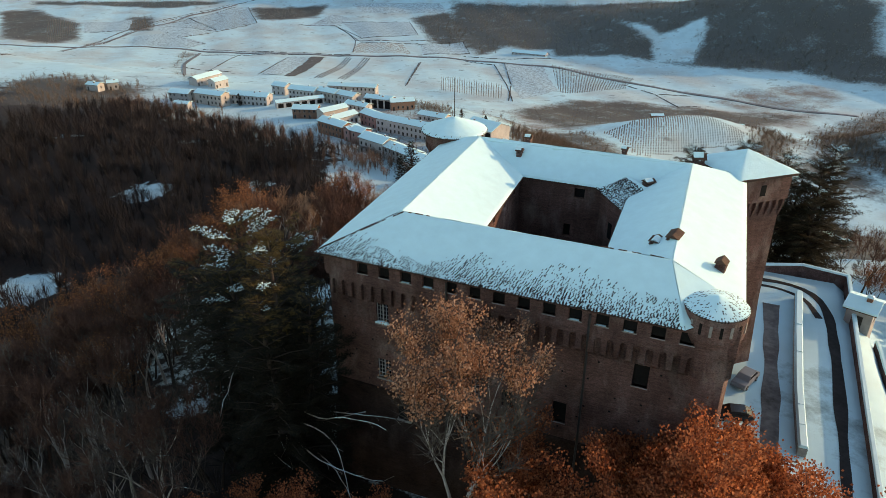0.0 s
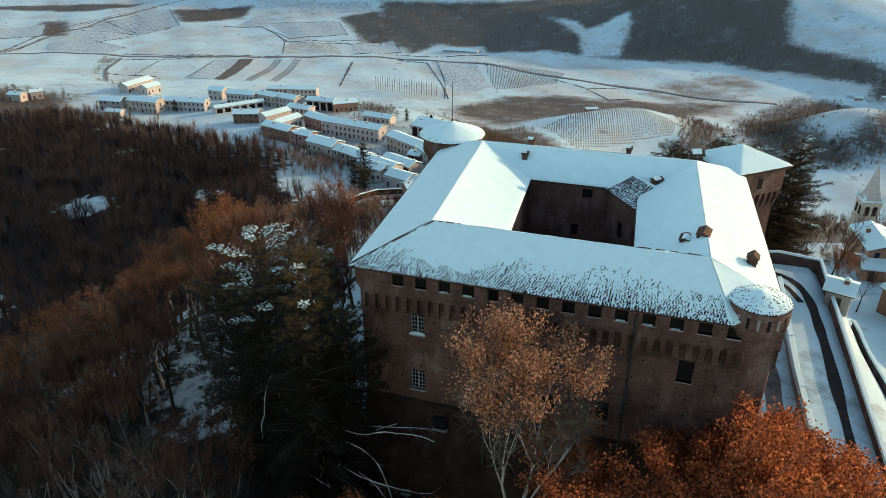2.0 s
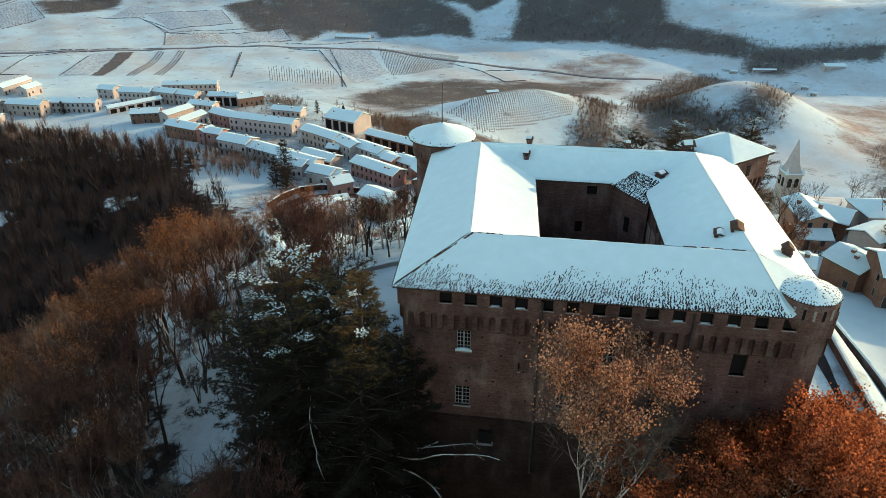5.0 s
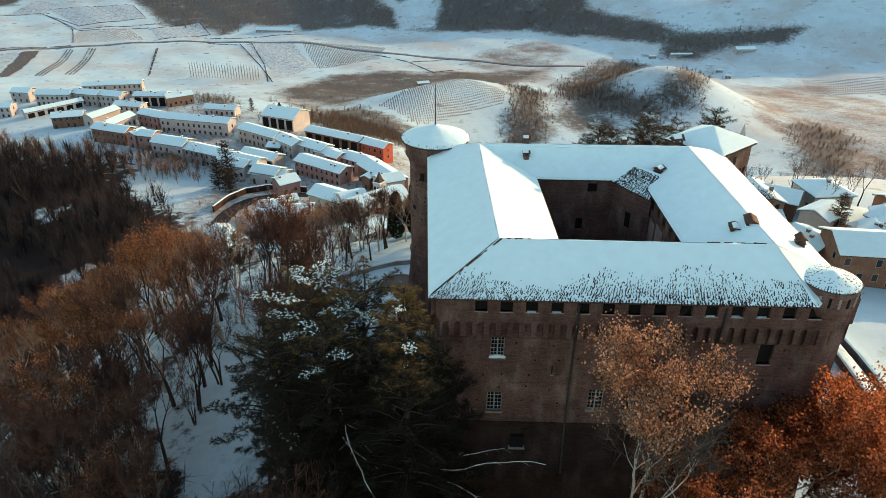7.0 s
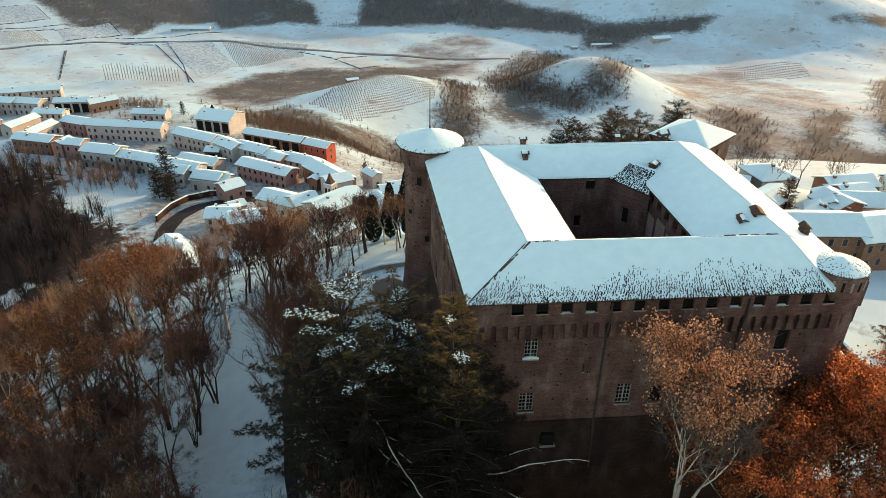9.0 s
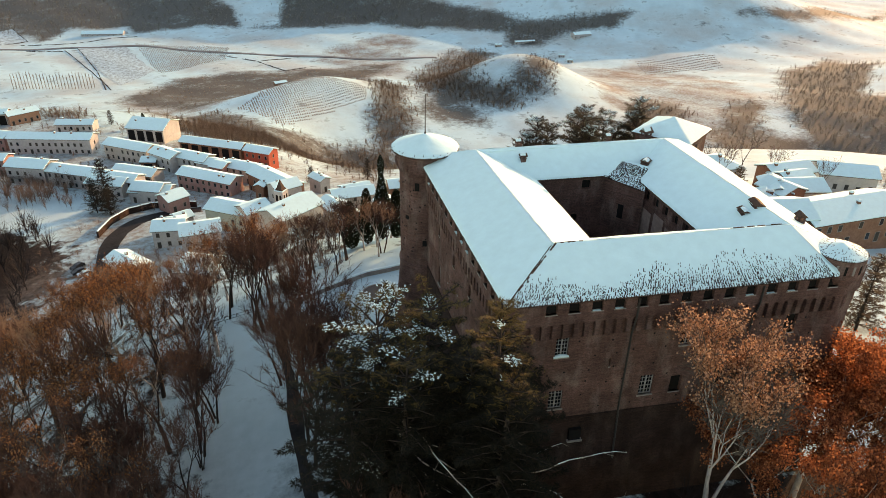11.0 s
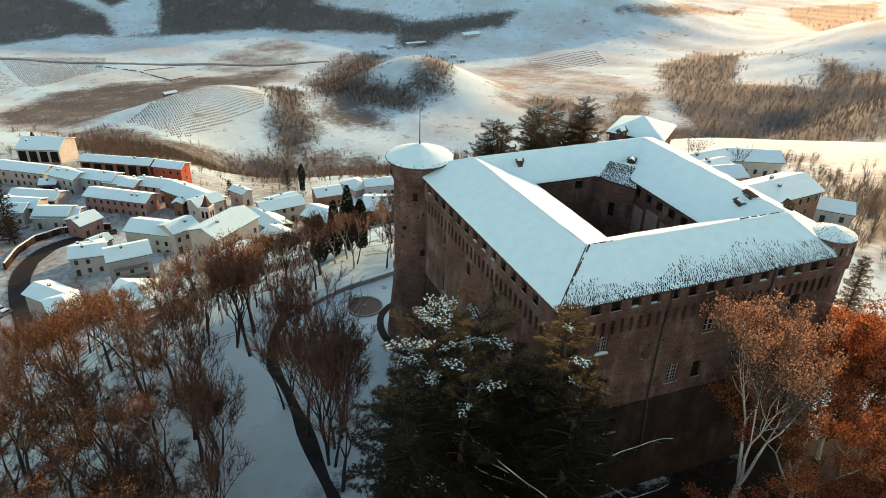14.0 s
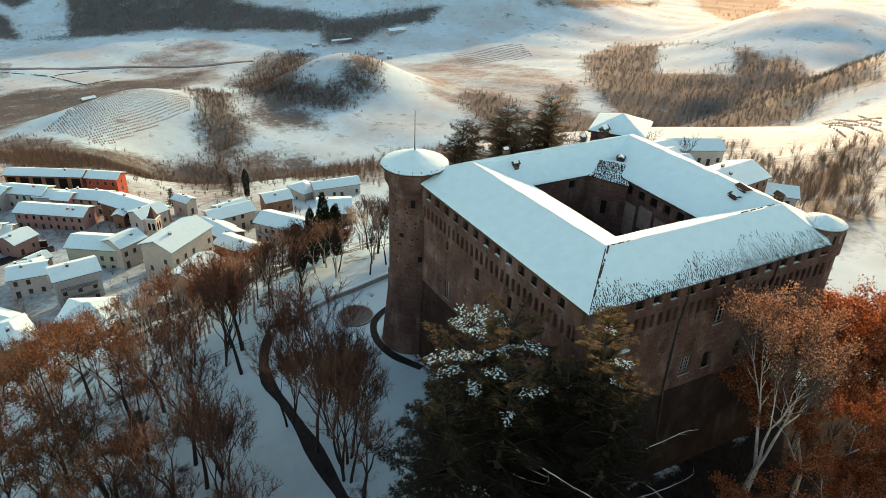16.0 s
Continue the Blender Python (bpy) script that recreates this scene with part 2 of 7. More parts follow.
# ---- building helpers ----
def mesh_of(name, verts, faces, mat, smooth=False):
    me = bpy.data.meshes.new(name)
    me.from_pydata([tuple(v) for v in verts], [], [tuple(f) for f in faces])
    if isinstance(mat, (list, tuple)):
        for m in mat:
            me.materials.append(m)
    else:
        me.materials.append(mat)
    if smooth:
        me.shade_smooth()
    me.update()
    return me


def put(name, me, parent=None, m=None, label="", category="", group="", kind=""):
    ob = new(name, me)
    if parent is not None:
        ob.parent = parent
    if m is not None:
        ob.matrix_basis = m
    return tagged(ob, label, category, group, kind)


class Shape:
    """Collects vertices and faces, with one material index a face."""

    def __init__(self):
        self.v, self.f, self.mi = [], [], []

    def face(self, pts, mi=0):
        n = len(self.v)
        self.v += [tuple(p) for p in pts]
        self.f.append(tuple(range(n, n + len(pts))))
        self.mi.append(mi)

    def box(self, a, b, mi=0, m=None):
        (x0, y0, z0), (x1, y1, z1) = a, b
        c = [(x0, y0, z0), (x1, y0, z0), (x1, y1, z0), (x0, y1, z0), (x0, y0, z1), (x1, y0, z1), (x1, y1, z1), (x0, y1, z1)]
        if m is not None:
            c = [tuple(m @ Vector(p)) for p in c]
        n = len(self.v)
        self.v += c
        for q in ((3, 2, 1, 0), (4, 5, 6, 7), (0, 1, 5, 4), (1, 2, 6, 5), (2, 3, 7, 6), (3, 0, 4, 7)):
            self.f.append(tuple(n + i for i in q))
            self.mi.append(mi)

    def prism(self, bottom, top, mi=0):
        """A closed solid between two rings of equal length."""
        n, k = len(self.v), len(bottom)
        self.v += [tuple(p) for p in bottom] + [tuple(p) for p in top]
        self.f += [tuple(n + i for i in reversed(range(k))), tuple(n + k + i for i in range(k))]
        self.mi += [mi, mi]
        for i in range(k):
            j = (i + 1) % k
            self.f.append((n + i, n + j, n + k + j, n + k + i))
            self.mi.append(mi)

    def rings(self, rings, mi=0, close=True, caps=True):
        """A skin over rings of equal length."""
        n, k = len(self.v), len(rings[0])
        for r in rings:
            self.v += [tuple(p) for p in r]
        for a in range(len(rings) - 1):
            for i in range(k if close else k - 1):
                j = (i + 1) % k
                self.f.append((n + a * k + i, n + a * k + j, n + (a + 1) * k + j, n + (a + 1) * k + i))
                self.mi.append(mi)
        if caps and close:
            self.f += [tuple(n + i for i in reversed(range(k))), tuple(n + (len(rings) - 1) * k + i for i in range(k))]
            self.mi += [mi, mi]

    def tube(self, a, b, r0, r1, sides=6, mi=0):
        a, b = Vector(a), Vector(b)
        w = (b - a).normalized()
        u = w.orthogonal().normalized()
        v = w.cross(u)
        ring = lambda c, r: [c + (u * math.cos(2 * math.pi * i / sides) + v * math.sin(2 * math.pi * i / sides)) * r for i in range(sides)]
        self.rings([ring(a, r0), ring(b, r1)], mi)

    def mesh(self, name, mats, smooth=False):
        me = mesh_of(name, self.v, self.f, mats, smooth)
        if any(self.mi):
            me.polygons.foreach_set("material_index", self.mi)
        return me


def circle(x, y, z, r, n=24, start=0.0):
    return [(x + r * math.cos(start + 2 * math.pi * i / n), y + r * math.sin(start + 2 * math.pi * i / n), z) for i in range(n)]


def place_on(origin, along, inward):
    """A frame whose x runs along a wall, y into it and z up."""
    a, b = Vector(along).normalized(), Vector(inward).normalized()
    return Matrix(((a.x, b.x, 0, origin[0]), (a.y, b.y, 0, origin[1]), (a.z, b.z, 1, origin[2]), (0, 0, 0, 1)))


def wall_panel(length, z0, z1, thick, holes, lean=0.0):
    """A wall in its own frame with rectangular openings (u0, z0, u1, z1) that go through it."""
    s = Shape()
    us = sorted({0.0, length, *[h[0] for h in holes], *[h[2] for h in holes]})
    zs = sorted({z0, z1, *[h[1] for h in holes], *[h[3] for h in holes]})
    us = [u for u in us if 0 <= u <= length]
    solid = lambda i, j: 0 <= i < len(us) - 1 and 0 <= j < len(zs) - 1 and not any(h[0] <= (us[i] + us[i + 1]) / 2 <= h[2] and h[1] <= (zs[j] + zs[j + 1]) / 2 <= h[3] for h in holes)
    for i in range(len(us) - 1):
        for j in range(len(zs) - 1):
            if not solid(i, j):
                continue
            a, b, c, d = us[i], us[i + 1], zs[j], zs[j + 1]
            s.face([(a, 0, c), (b, 0, c), (b, 0, d), (a, 0, d)])
            s.face([(b, thick, c), (a, thick, c), (a, thick, d), (b, thick, d)])
            if not solid(i - 1, j):
                s.face([(a, thick, c), (a, 0, c), (a, 0, d), (a, thick, d)])
            if not solid(i + 1, j):
                s.face([(b, 0, c), (b, thick, c), (b, thick, d), (b, 0, d)])
            if not solid(i, j - 1):
                s.face([(a, thick, c), (b, thick, c), (b, 0, c), (a, 0, c)])
            if not solid(i, j + 1):
                s.face([(a, 0, d), (b, 0, d), (b, thick, d), (a, thick, d)])
    return s


def bumpy(x, y, z=0.0, scale=1.0):
    return noise.noise((x / scale, y / scale, z / scale))


# ---- the castle ----
EAVE, RIDGE, BASE = 19.5, 22.0, -7.0
# outer eave corners, ridge corners and courtyard eave corners, front left, front right, back right, back left
OUT = [Vector((-3.85, -0.62, EAVE)), Vector((31.3, -0.62, EAVE)), Vector((30.2, 33.4, EAVE)), Vector((-5.75, 33.0, EAVE))]
TOP = [Vector((1.9, 4.95, RIDGE)), Vector((25.35, 4.85, RIDGE)), Vector((24.5, 28.9, 21.75)), Vector((0.45, 28.7, 21.75))]
YARD = 19.1
INN = [Vector((7.95, 10.3, YARD)), Vector((19.45, 10.2, YARD)), Vector((18.9, 25.0, YARD)), Vector((7.1, 25.0, YARD))]
castle = tagged(new("castle"), "four-winged medieval brick castle with snow-covered roofs, on its hilltop", "castle")


def window_unit(parent, m, w, h, bars=(2, 4), snow=False, label="multi-pane window in a white wooden frame", mat=None):
    """Glass set back in the wall, with a frame of bars and a sill; origin at the lower left corner of the opening."""
    s = Shape()
    s.box((0.0, 0.26, 0.0), (w, 0.29, h))
    win = put("window", s.mesh("window_glass", DARK_GLASS), parent, m, label)
    f = Shape()
    b = 0.07
    f.box((0, 0.17, 0), (b, 0.25, h)), f.box((w - b, 0.17, 0), (w, 0.25, h))
    f.box((b, 0.17, 0), (w - b, 0.25, b)), f.box((b, 0.17, h - b), (w - b, 0.25, h))
    f.box((w / 2 - 0.06, 0.16, b), (w / 2 + 0.06, 0.25, h - b))
    for i in range(1, bars[0] * 2):
        if i != bars[0]:
            x = w * i / (bars[0] * 2)
            f.box((x - 0.02, 0.2, b), (x + 0.02, 0.25, h - b))
    for j in range(1, bars[1]):
        z = h * j / bars[1]
        f.box((b, 0.2, z - 0.022), (w - b, 0.25, z + 0.022))
    put("frame", f.mesh("frame", mat or FRAME_WHITE), win)
    s = Shape()
    s.box((-0.12, -0.12, -0.14), (w + 0.12, 0.2, 0.0))
    put("sill", s.mesh("sill", STONE), win)
    if snow:
        rings = []
        for i in range(7):
            x = -0.12 + (w + 0.24) * i / 6
            hgt = 0.10 + 0.16 * math.sin(math.pi * min(max(i / 6, 0.05), 0.95))
            rings.append([(x, -0.15, 0.005), (x, -0.12, hgt * 0.8), (x, 0.0, hgt), (x, 0.15, hgt * 0.9), (x, 0.16, 0.005)])
        s = Shape()
        s.rings(rings)
        put("snow_cap", s.mesh("snow_cap", SNOW, True), win, label="snow heaped on the sill")
    return win


def blank_window(parent, m, w, h, name="window", label="dark open attic window"):
    s = Shape()
    s.box((0.0, 0.32, 0.0), (w, 0.36, h))
    ob = put(name, s.mesh("dark_opening", HOLE), parent, m, label)
    s = Shape()
    s.box((-0.05, -0.06, -0.09), (w + 0.05, 0.3, 0.0))
    put("sill", s.mesh("sill", STONE), ob)
    s = Shape()
    if w > 0.6 and int(abs(m.translation.x) * 7) % 3 == 0:
        s.box((0.1, -0.04, 0.004), (w * 0.8, 0.16, 0.04))
        put("snow_cap", s.mesh("snow_cap", SNOW), ob)
    return ob


# one arch of the corbel table, shared by all the walls
PITCH = 0.985


def arch_mesh(pitch=PITCH, high=2.2, deep=0.42, rib=0.46):
    """Two half ribs that carry a little round arch; wall face at y = 0, top at z = 0."""
    s, half, r = Shape(), pitch / 2, (pitch - rib) / 2
    top = -0.35 - r
    outline = [(-half, 0.0), (-half, -high + 0.35), (-half + rib / 2, -high + 0.35)]
    outline += [(-r * math.cos(math.pi * i / 8), top + r * math.sin(math.pi * i / 8)) for i in range(9)]
    outline += [(half - rib / 2, -high + 0.35), (half, -high + 0.35), (half, 0.0)]
    left, right, arc = outline[:3], outline[-3:], outline[3:12]
    for q in ([left[0], left[1], left[2], arc[0]], [arc[-1], right[0], right[1], right[2]]):
        s.face([(x, 0, z) for x, z in q])
    s.face([(-half, 0, 0), (arc[0][0], 0, arc[0][1])] + [(x, 0, z) for x, z in arc[1:5]] + [(0, 0, 0)])
    s.face([(0, 0, 0)] + [(x, 0, z) for x, z in arc[4:]] + [(half, 0, 0)])
    inner = [left[2]] + arc + [right[0]]
    for a, b in zip(inner, inner[1:]):
        s.face([(a[0], 0, a[1]), (a[0], deep, a[1]), (b[0], deep, b[1]), (b[0], 0, b[1])])
    for x0, x1 in ((-half, -half + rib / 2), (half - rib / 2, half)):
        z = -high + 0.35
        s.face([(x0, 0, z), (x0, deep, z - 0.42), (x1, deep, z - 0.42), (x1, 0, z)])
        s.face([(x0, 0, z), (x0, deep, z), (x0, deep, z - 0.42)])
        s.face([(x1, 0, z), (x1, deep, z - 0.42), (x1, deep, z)])
    return s.mesh("corbel_arch", BRICK)


ARCH = arch_mesh()


def holes_in(parent, m, spots, size=0.16):
    """Putlog holes left by the scaffolding: dark blocks just proud of the wall, painting the sockets' shade."""
    s = Shape()
    for u, z in spots:
        s.box((u - size / 2, -0.006, z - size / 2), (u + size / 2, 0.05, z + size / 2))
    put("putlog_holes", s.mesh("putlog_holes", HOLE), parent, m, "small dark scaffold holes in the brickwork", kind="stuff")


def fortress_wall(name, a, b, windows, eave_windows, dark=False):
    """A castle wall from a to b (its inside to the left of the way): batter, shaft, corbel table and attic band."""
    a, b = Vector(a), Vector(b)
    along = (b - a).normalized()
    inward = Vector((-along.y, along.x, 0))
    length = (b - a).length
    m = place_on(a, along, inward)
    wall = put(name, wall_panel(length, 5.6, 17.25, 0.9, [(u, z, u + w, z + h) for u, z, w, h, *_ in windows]).mesh(name, BRICK), castle, m)
    s = wall_panel(length, 17.25, EAVE + 0.25, 0.9, [(u, z, u + w, z + h) for u, z, w, h in eave_windows])
    band = put("attic_band", s.mesh("attic_band", BRICK), castle, m @ pose(0, -0.42, 0), "brick attic band above the corbel arches")
    # shade round the wall's foot is put into the darker brick
    s = Shape()
    s.rings([[(0, -1.15, BASE), (length, -1.15, BASE), (length, 0.9, BASE), (0, 0.9, BASE)], [(0, -0.06, 5.45), (length, -0.06, 5.45), (length, 0.9, 5.45), (0, 0.9, 5.45)]])
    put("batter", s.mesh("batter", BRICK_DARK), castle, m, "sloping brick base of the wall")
    s = Shape()
    ring = [(-0.16, 5.42), (-0.22, 5.5), (-0.2, 5.6), (-0.08, 5.66), (0.2, 5.66), (0.2, 5.42)]
    s.rings([[(u, y, z) for y, z in ring] for u in (0.0, length)])
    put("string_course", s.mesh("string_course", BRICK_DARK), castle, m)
    s = Shape()
    s.box((0, -0.035, 10.14), (length, 0.1, 10.22))
    put("string_course", s.mesh("string_course", BRICK), castle, m)
    count = int((length - 0.6) / PITCH)
    for i in range(count):
        put("corbel_arch", ARCH, wall, pose(0.3 + PITCH * (i + 0.5), -0.418, 17.24))
    for u, z, w, h, bars, snow in windows:
        if bars:
            window_unit(wall, pose(u, 0.0, z), w, h, bars, snow)
        else:
            blank_window(wall, pose(u, 0.0, z), w, h, label="dark recessed window opening")
    for u, z, w, h in eave_windows:
        blank_window(band, pose(u, 0, z), w, h)
    rng = random.Random(len(name))
    spots = []
    for row in (4.1, 6.6, 8.2, 9.6, 11.2, 12.7, 14.3):
        u = rng.uniform(0.5, 2.5)
        while u < length - 0.5:
            if not any(w[0] - 0.3 < u < w[0] + w[2] + 0.3 and w[1] - 0.3 < row < w[1] + w[3] + 0.4 for w in windows) and row > 5.7:
                spots.append((u, row + rng.uniform(-0.25, 0.25)))
            u += rng.choice((1.6, 2.1, 2.4, 3.2, 4.0))
    holes_in(wall, None, spots)
    return wall, m


F0 = -3.25                                             # the facade's left corner; u = x - F0
front, front_m = fortress_wall(
    "front_wall", (F0, 0.42, 0), (30.4, 0.42, 0),
    [(1.42 - F0, 12.95, 1.2, 2.1, (2, 5), True), (1.3 - F0, 6.85, 1.35, 2.15, (2, 5), False), (10.3 - F0, 7.3, 1.35, 2.3, (2, 5), False),
     (13.45 - F0, 7.2, 1.15, 1.95, (), False), (13.6 - F0, 12.8, 1.25, 2.1, (1, 3), False), (18.0 - F0, 7.3, 1.2, 2.1, (), False),
     (24.1 - F0, 12.9, 1.2, 2.1, (), False), (6.8 - F0, 11.2, 0.14, 0.9, (), False)],
    [(-0.02 + 2.085 * i - F0, 17.98, 1.02, 1.0) for i in range(14)])
left, left_m = fortress_wall(
    "left_wall", (-4.85, 30.2, 0), (-3.25, 0.42, 0),
    [(5.6, 6.55, 0.95, 2.5, (1, 5), False), (5.5, 13.05, 0.5, 1.2, (), False), (11.9, 12.6, 0.8, 1.55, (), False), (18.2, 12.6, 0.8, 1.55, (), False), (10.0, 9.2, 0.2, 0.9, (), False), (14.2, 10.2, 0.2, 0.9, (), False)],
    [(1.3 + 2.09 * i, 17.98, 1.0, 0.98) for i in range(13)])
right, right_m = fortress_wall(
    "right_wall", (30.6, 0.42, 0), (29.6, 32.6, 0), [(6.0, 7.2, 1.2, 2.1, (2, 5), False), (12.0, 7.2, 1.2, 2.1, (2, 5), False), (18.0, 7.2, 1.2, 2.1, (2, 5), False)],
    [(2.5 + 2.09 * i, 17.98, 1.0, 0.98) for i in range(12)])
back, back_m = fortress_wall("back_wall", (29.6, 32.6, 0), (-4.85, 32.4, 0), [(8.0, 7.2, 1.2, 2.1, (2, 5), False), (20.0, 7.2, 1.2, 2.1, (2, 5), False)], [])
s = Shape()                                            # low blind opening in the battered base
s.box((3.6, -0.55, 3.0), (4.8, 0.2, 4.3))
put("cellar_opening", s.mesh("cellar_opening", HOLE), castle, pose(0, 0.42, 0), "dark cellar opening")
s = Shape()
s.box((3.45, -0.72, 2.86), (4.95, -0.3, 3.0))
put("sill", s.mesh("sill", STONE), castle, pose(0, 0.42, 0))


def downpipe(x, z0, z1, bend=None):
    s = Shape()
    pts = [Vector((x, -0.08, z1)), Vector((x, -0.10, 17.0)), Vector((x, 0.26, 15.0)), Vector((x, 0.26, 5.7)), Vector((x, 0.12, 5.4)), Vector((x, -0.3, z0))]
    for a, b in zip(pts, pts[1:]):
        s.tube(a, b, 0.1, 0.1, 8)
    put("downpipe", s.mesh("downpipe", IRON), castle, label="dark rainwater downpipe")


downpipe(8.45, 0.0, 18.85)
downpipe(20.4, 0.0, 18.85)

# courtyard walls, seen from inside
CY = [Vector((7.5, 9.8, 0)), Vector((19.95, 9.7, 0)), Vector((19.4, 25.45, 0)), Vector((6.65, 25.45, 0))]
CY_HOLES = {
    0: [(2.0, 12.0, 1.1, 1.9), (7.0, 12.0, 1.1, 1.9)],
    1: [(0.7 + 2.15 * i, 17.2, 1.1, 1.2) for i in range(7)] + [(11.6, 9.0, 1.2, 3.2)],
    2: [(1.9, 17.4, 1.15, 1.15), (5.3, 17.4, 1.15, 1.15), (0.8, 14.4, 0.6, 1.6), (2.3, 9.0, 1.0, 2.6), (6.6, 12.6, 0.8, 1.5)],
    3: [(2.0, 17.6, 0.8, 1.0), (6.0, 17.6, 0.8, 1.0), (10.0, 17.6, 0.8, 1.0), (4.0, 12.0, 1.0, 2.0), (9.0, 12.0, 1.0, 2.0)],
}
for i in range(4):
    a, b = CY[i], CY[(i + 1) % 4]
    along = (b - a).normalized()
    length = (b - a).length
    m = place_on(a, along, (along.y, -along.x, 0))     # the wall's thickness lies outside the yard
    w = put("courtyard_wall", wall_panel(length, BASE, YARD + 0.12, 0.7, [(u, z, u + ww, z + h) for u, z, ww, h in CY_HOLES[i]]).mesh("courtyard_wall", BRICK), castle, m)
    for u, z, ww, h in CY_HOLES[i]:
        s = Shape()
        s.box((u, 0.4, z), (u + ww, 0.44, z + h))
        put("window", s.mesh("dark_opening", HOLE), w, label="dark courtyard window opening")
    if i == 1:                                         # pale plastered panels under the small windows
        for u, ww, z, h in ((0.5, 3.0, 9.5, 6.3), (4.2, 2.9, 10.5, 5.6), (7.6, 2.2, 13.6, 3.0), (10.4, 3.6, 11.5, 4.6)):
            s = Shape()
            s.box((u, -0.03, z), (u + ww, 0.3, z + h))
            put("plaster_panel", s.mesh("plaster_panel", OLD_PLASTER), w, label="patch of old pale plaster")


# roofs: dark clay tiles with a blanket of snow that thins out towards the eaves
def bare_slit(s, c, along, up, n, w, ln):
    """The dark back of a tile that shows through the snow."""
    a, b = along * (w / 2), up * (ln / 2)
    top = [c - a - b + n * 0.012, c + a - b + n * 0.012, c + a * 0.8 + b + n * 0.006, c - a * 0.8 + b + n * 0.006]
    s.prism([p - n * 0.16 for p in top], top)


def roof_slope(name, e0, e1, r1, r0, thin, seed, cover=0.18, even=False):
    """One slope from the eave e0-e1 to the ridge r0-r1. thin: metres up from the eave in which tiles show through the snow."""
    up = (r0 - e0 + r1 - e1).normalized()
    n = (e1 - e0).cross(r0 - e0).normalized()
    if n.z < 0:
        n = -n
    s = Shape()
    t = -0.13
    s.prism([e0 + n * t, e1 + n * t, r1 + n * t, r0 + n * t], [e0, e1, r1, r0])
    slope = put(name, s.mesh(name, TILE), castle, label="clay-tiled roof slope under snow")
    length, depth = (e1 - e0).length, max((r0 - e0).length, (r1 - e1).length)
    way = (e1 - e0).normalized()
    broken = thin > 0.6

    def snow(along, d):
        """Depth of the snow, with a faint print of the tiles under it."""
        full = min(max(d / max(thin, 0.05), 0.0), 1.0)
        column = along / 0.235 % 1.0
        return 0.05 + cover * full * 0.75 + 0.03 * (0.5 - abs(column - 0.5)) * (1.0 - 0.8 * full) + 0.03 * bumpy(along, d, seed + 2, 1.9)

    nu, nv = max(int(length / (0.1175 if broken else 0.22)), 8), max(int(depth / 0.2), 10)
    verts, faces = [], []
    for j in range(nv + 1):
        v = j / nv
        a, b = e0.lerp(r0, v), e1.lerp(r1, v)
        for i in range(nu + 1):
            p = a.lerp(b, i / nu)
            h = snow((p - e0).dot(way), v * depth)
            verts.append(p + n * (min(h, 0.03) if j == 0 else h))
    for j in range(nv):
        for i in range(nu):
            k = j * (nu + 1) + i
            faces.append((k, k + 1, k + nu + 2, k + nu + 1))
    put("snow_cover", mesh_of("snow_cover", verts, faces, SNOW_ROOF, True), slope, label="snow blanket, broken by tile rows at the eave" if broken else "smooth snow blanket")
    if not broken:
        return slope
    rng, s = random.Random(seed + 500), Shape()
    for col in range(int(length / 0.235)):
        run = thin * (0.35 + 0.9 * rng.random() ** 1.6)                  # each channel thaws to its own height
        d = 0.06
        while d < min(thin * 1.15, depth * 0.9):
            along = (col + 0.5) * 0.235 + rng.uniform(-0.075, 0.075)
            v = d / depth
            p = e0.lerp(r0, v).lerp(e1.lerp(r1, v), along / length)
            along = (p - e0).dot(way)
            patch = (0.55 + 0.5 * bumpy(along, 0.0, seed, 6.5) + 0.25 * bumpy(along, d, seed + 9, 1.1)) * (1.0 if even else 0.8 + 0.7 * along / length)
            here = min(run, thin * max(patch, 0.12) * 1.25)
            odds = 0.95 - 0.45 * d / 0.8 if d < 0.8 else 0.85 * max(1.0 - (d - 0.8) / max(here - 0.4, 0.05), 0.0) + (0.14 if d < thin * patch * 1.25 else 0.0)
            if even:
                odds = 0.8
            if rng.random() < odds:
                ln = rng.uniform(0.07, 0.19) if rng.random() < 0.85 else rng.uniform(0.2, 0.42)
                bare_slit(s, p + n * snow(along, d), way, up, n, rng.uniform(0.10, 0.20) if even else rng.uniform(0.06, 0.16) if d < 1.0 else rng.uniform(0.05, 0.10), ln)
            d += rng.uniform(0.10, 0.18)
    put("bare_tiles", s.mesh("bare_tiles", TILE_DARK), slope, label="clay tiles showing through thin snow", kind="stuff")
    return slope


THIN_OUT = [4.6, 0.5, 0.4, 0.55]
CUT = (Vector((27.3, -0.62, EAVE)), Vector((31.2, 4.1, EAVE)))      # the corner turret takes the place of the front right corner
for i in range(4):
    k = (i + 1) % 4
    roof_slope("roof_outer", CUT[1] if i == 1 else OUT[i], CUT[0] if i == 0 else OUT[k], TOP[k], TOP[i], THIN_OUT[i], 11 * i + 1)
    roof_slope("roof_inner", INN[k], INN[i], TOP[i], TOP[k], 0.35, 11 * i + 6)
roof_slope("roof_corner", CUT[0], CUT[1], TOP[1], TOP[1] + Vector((0, 0.02, 0)), 0.5, 91)


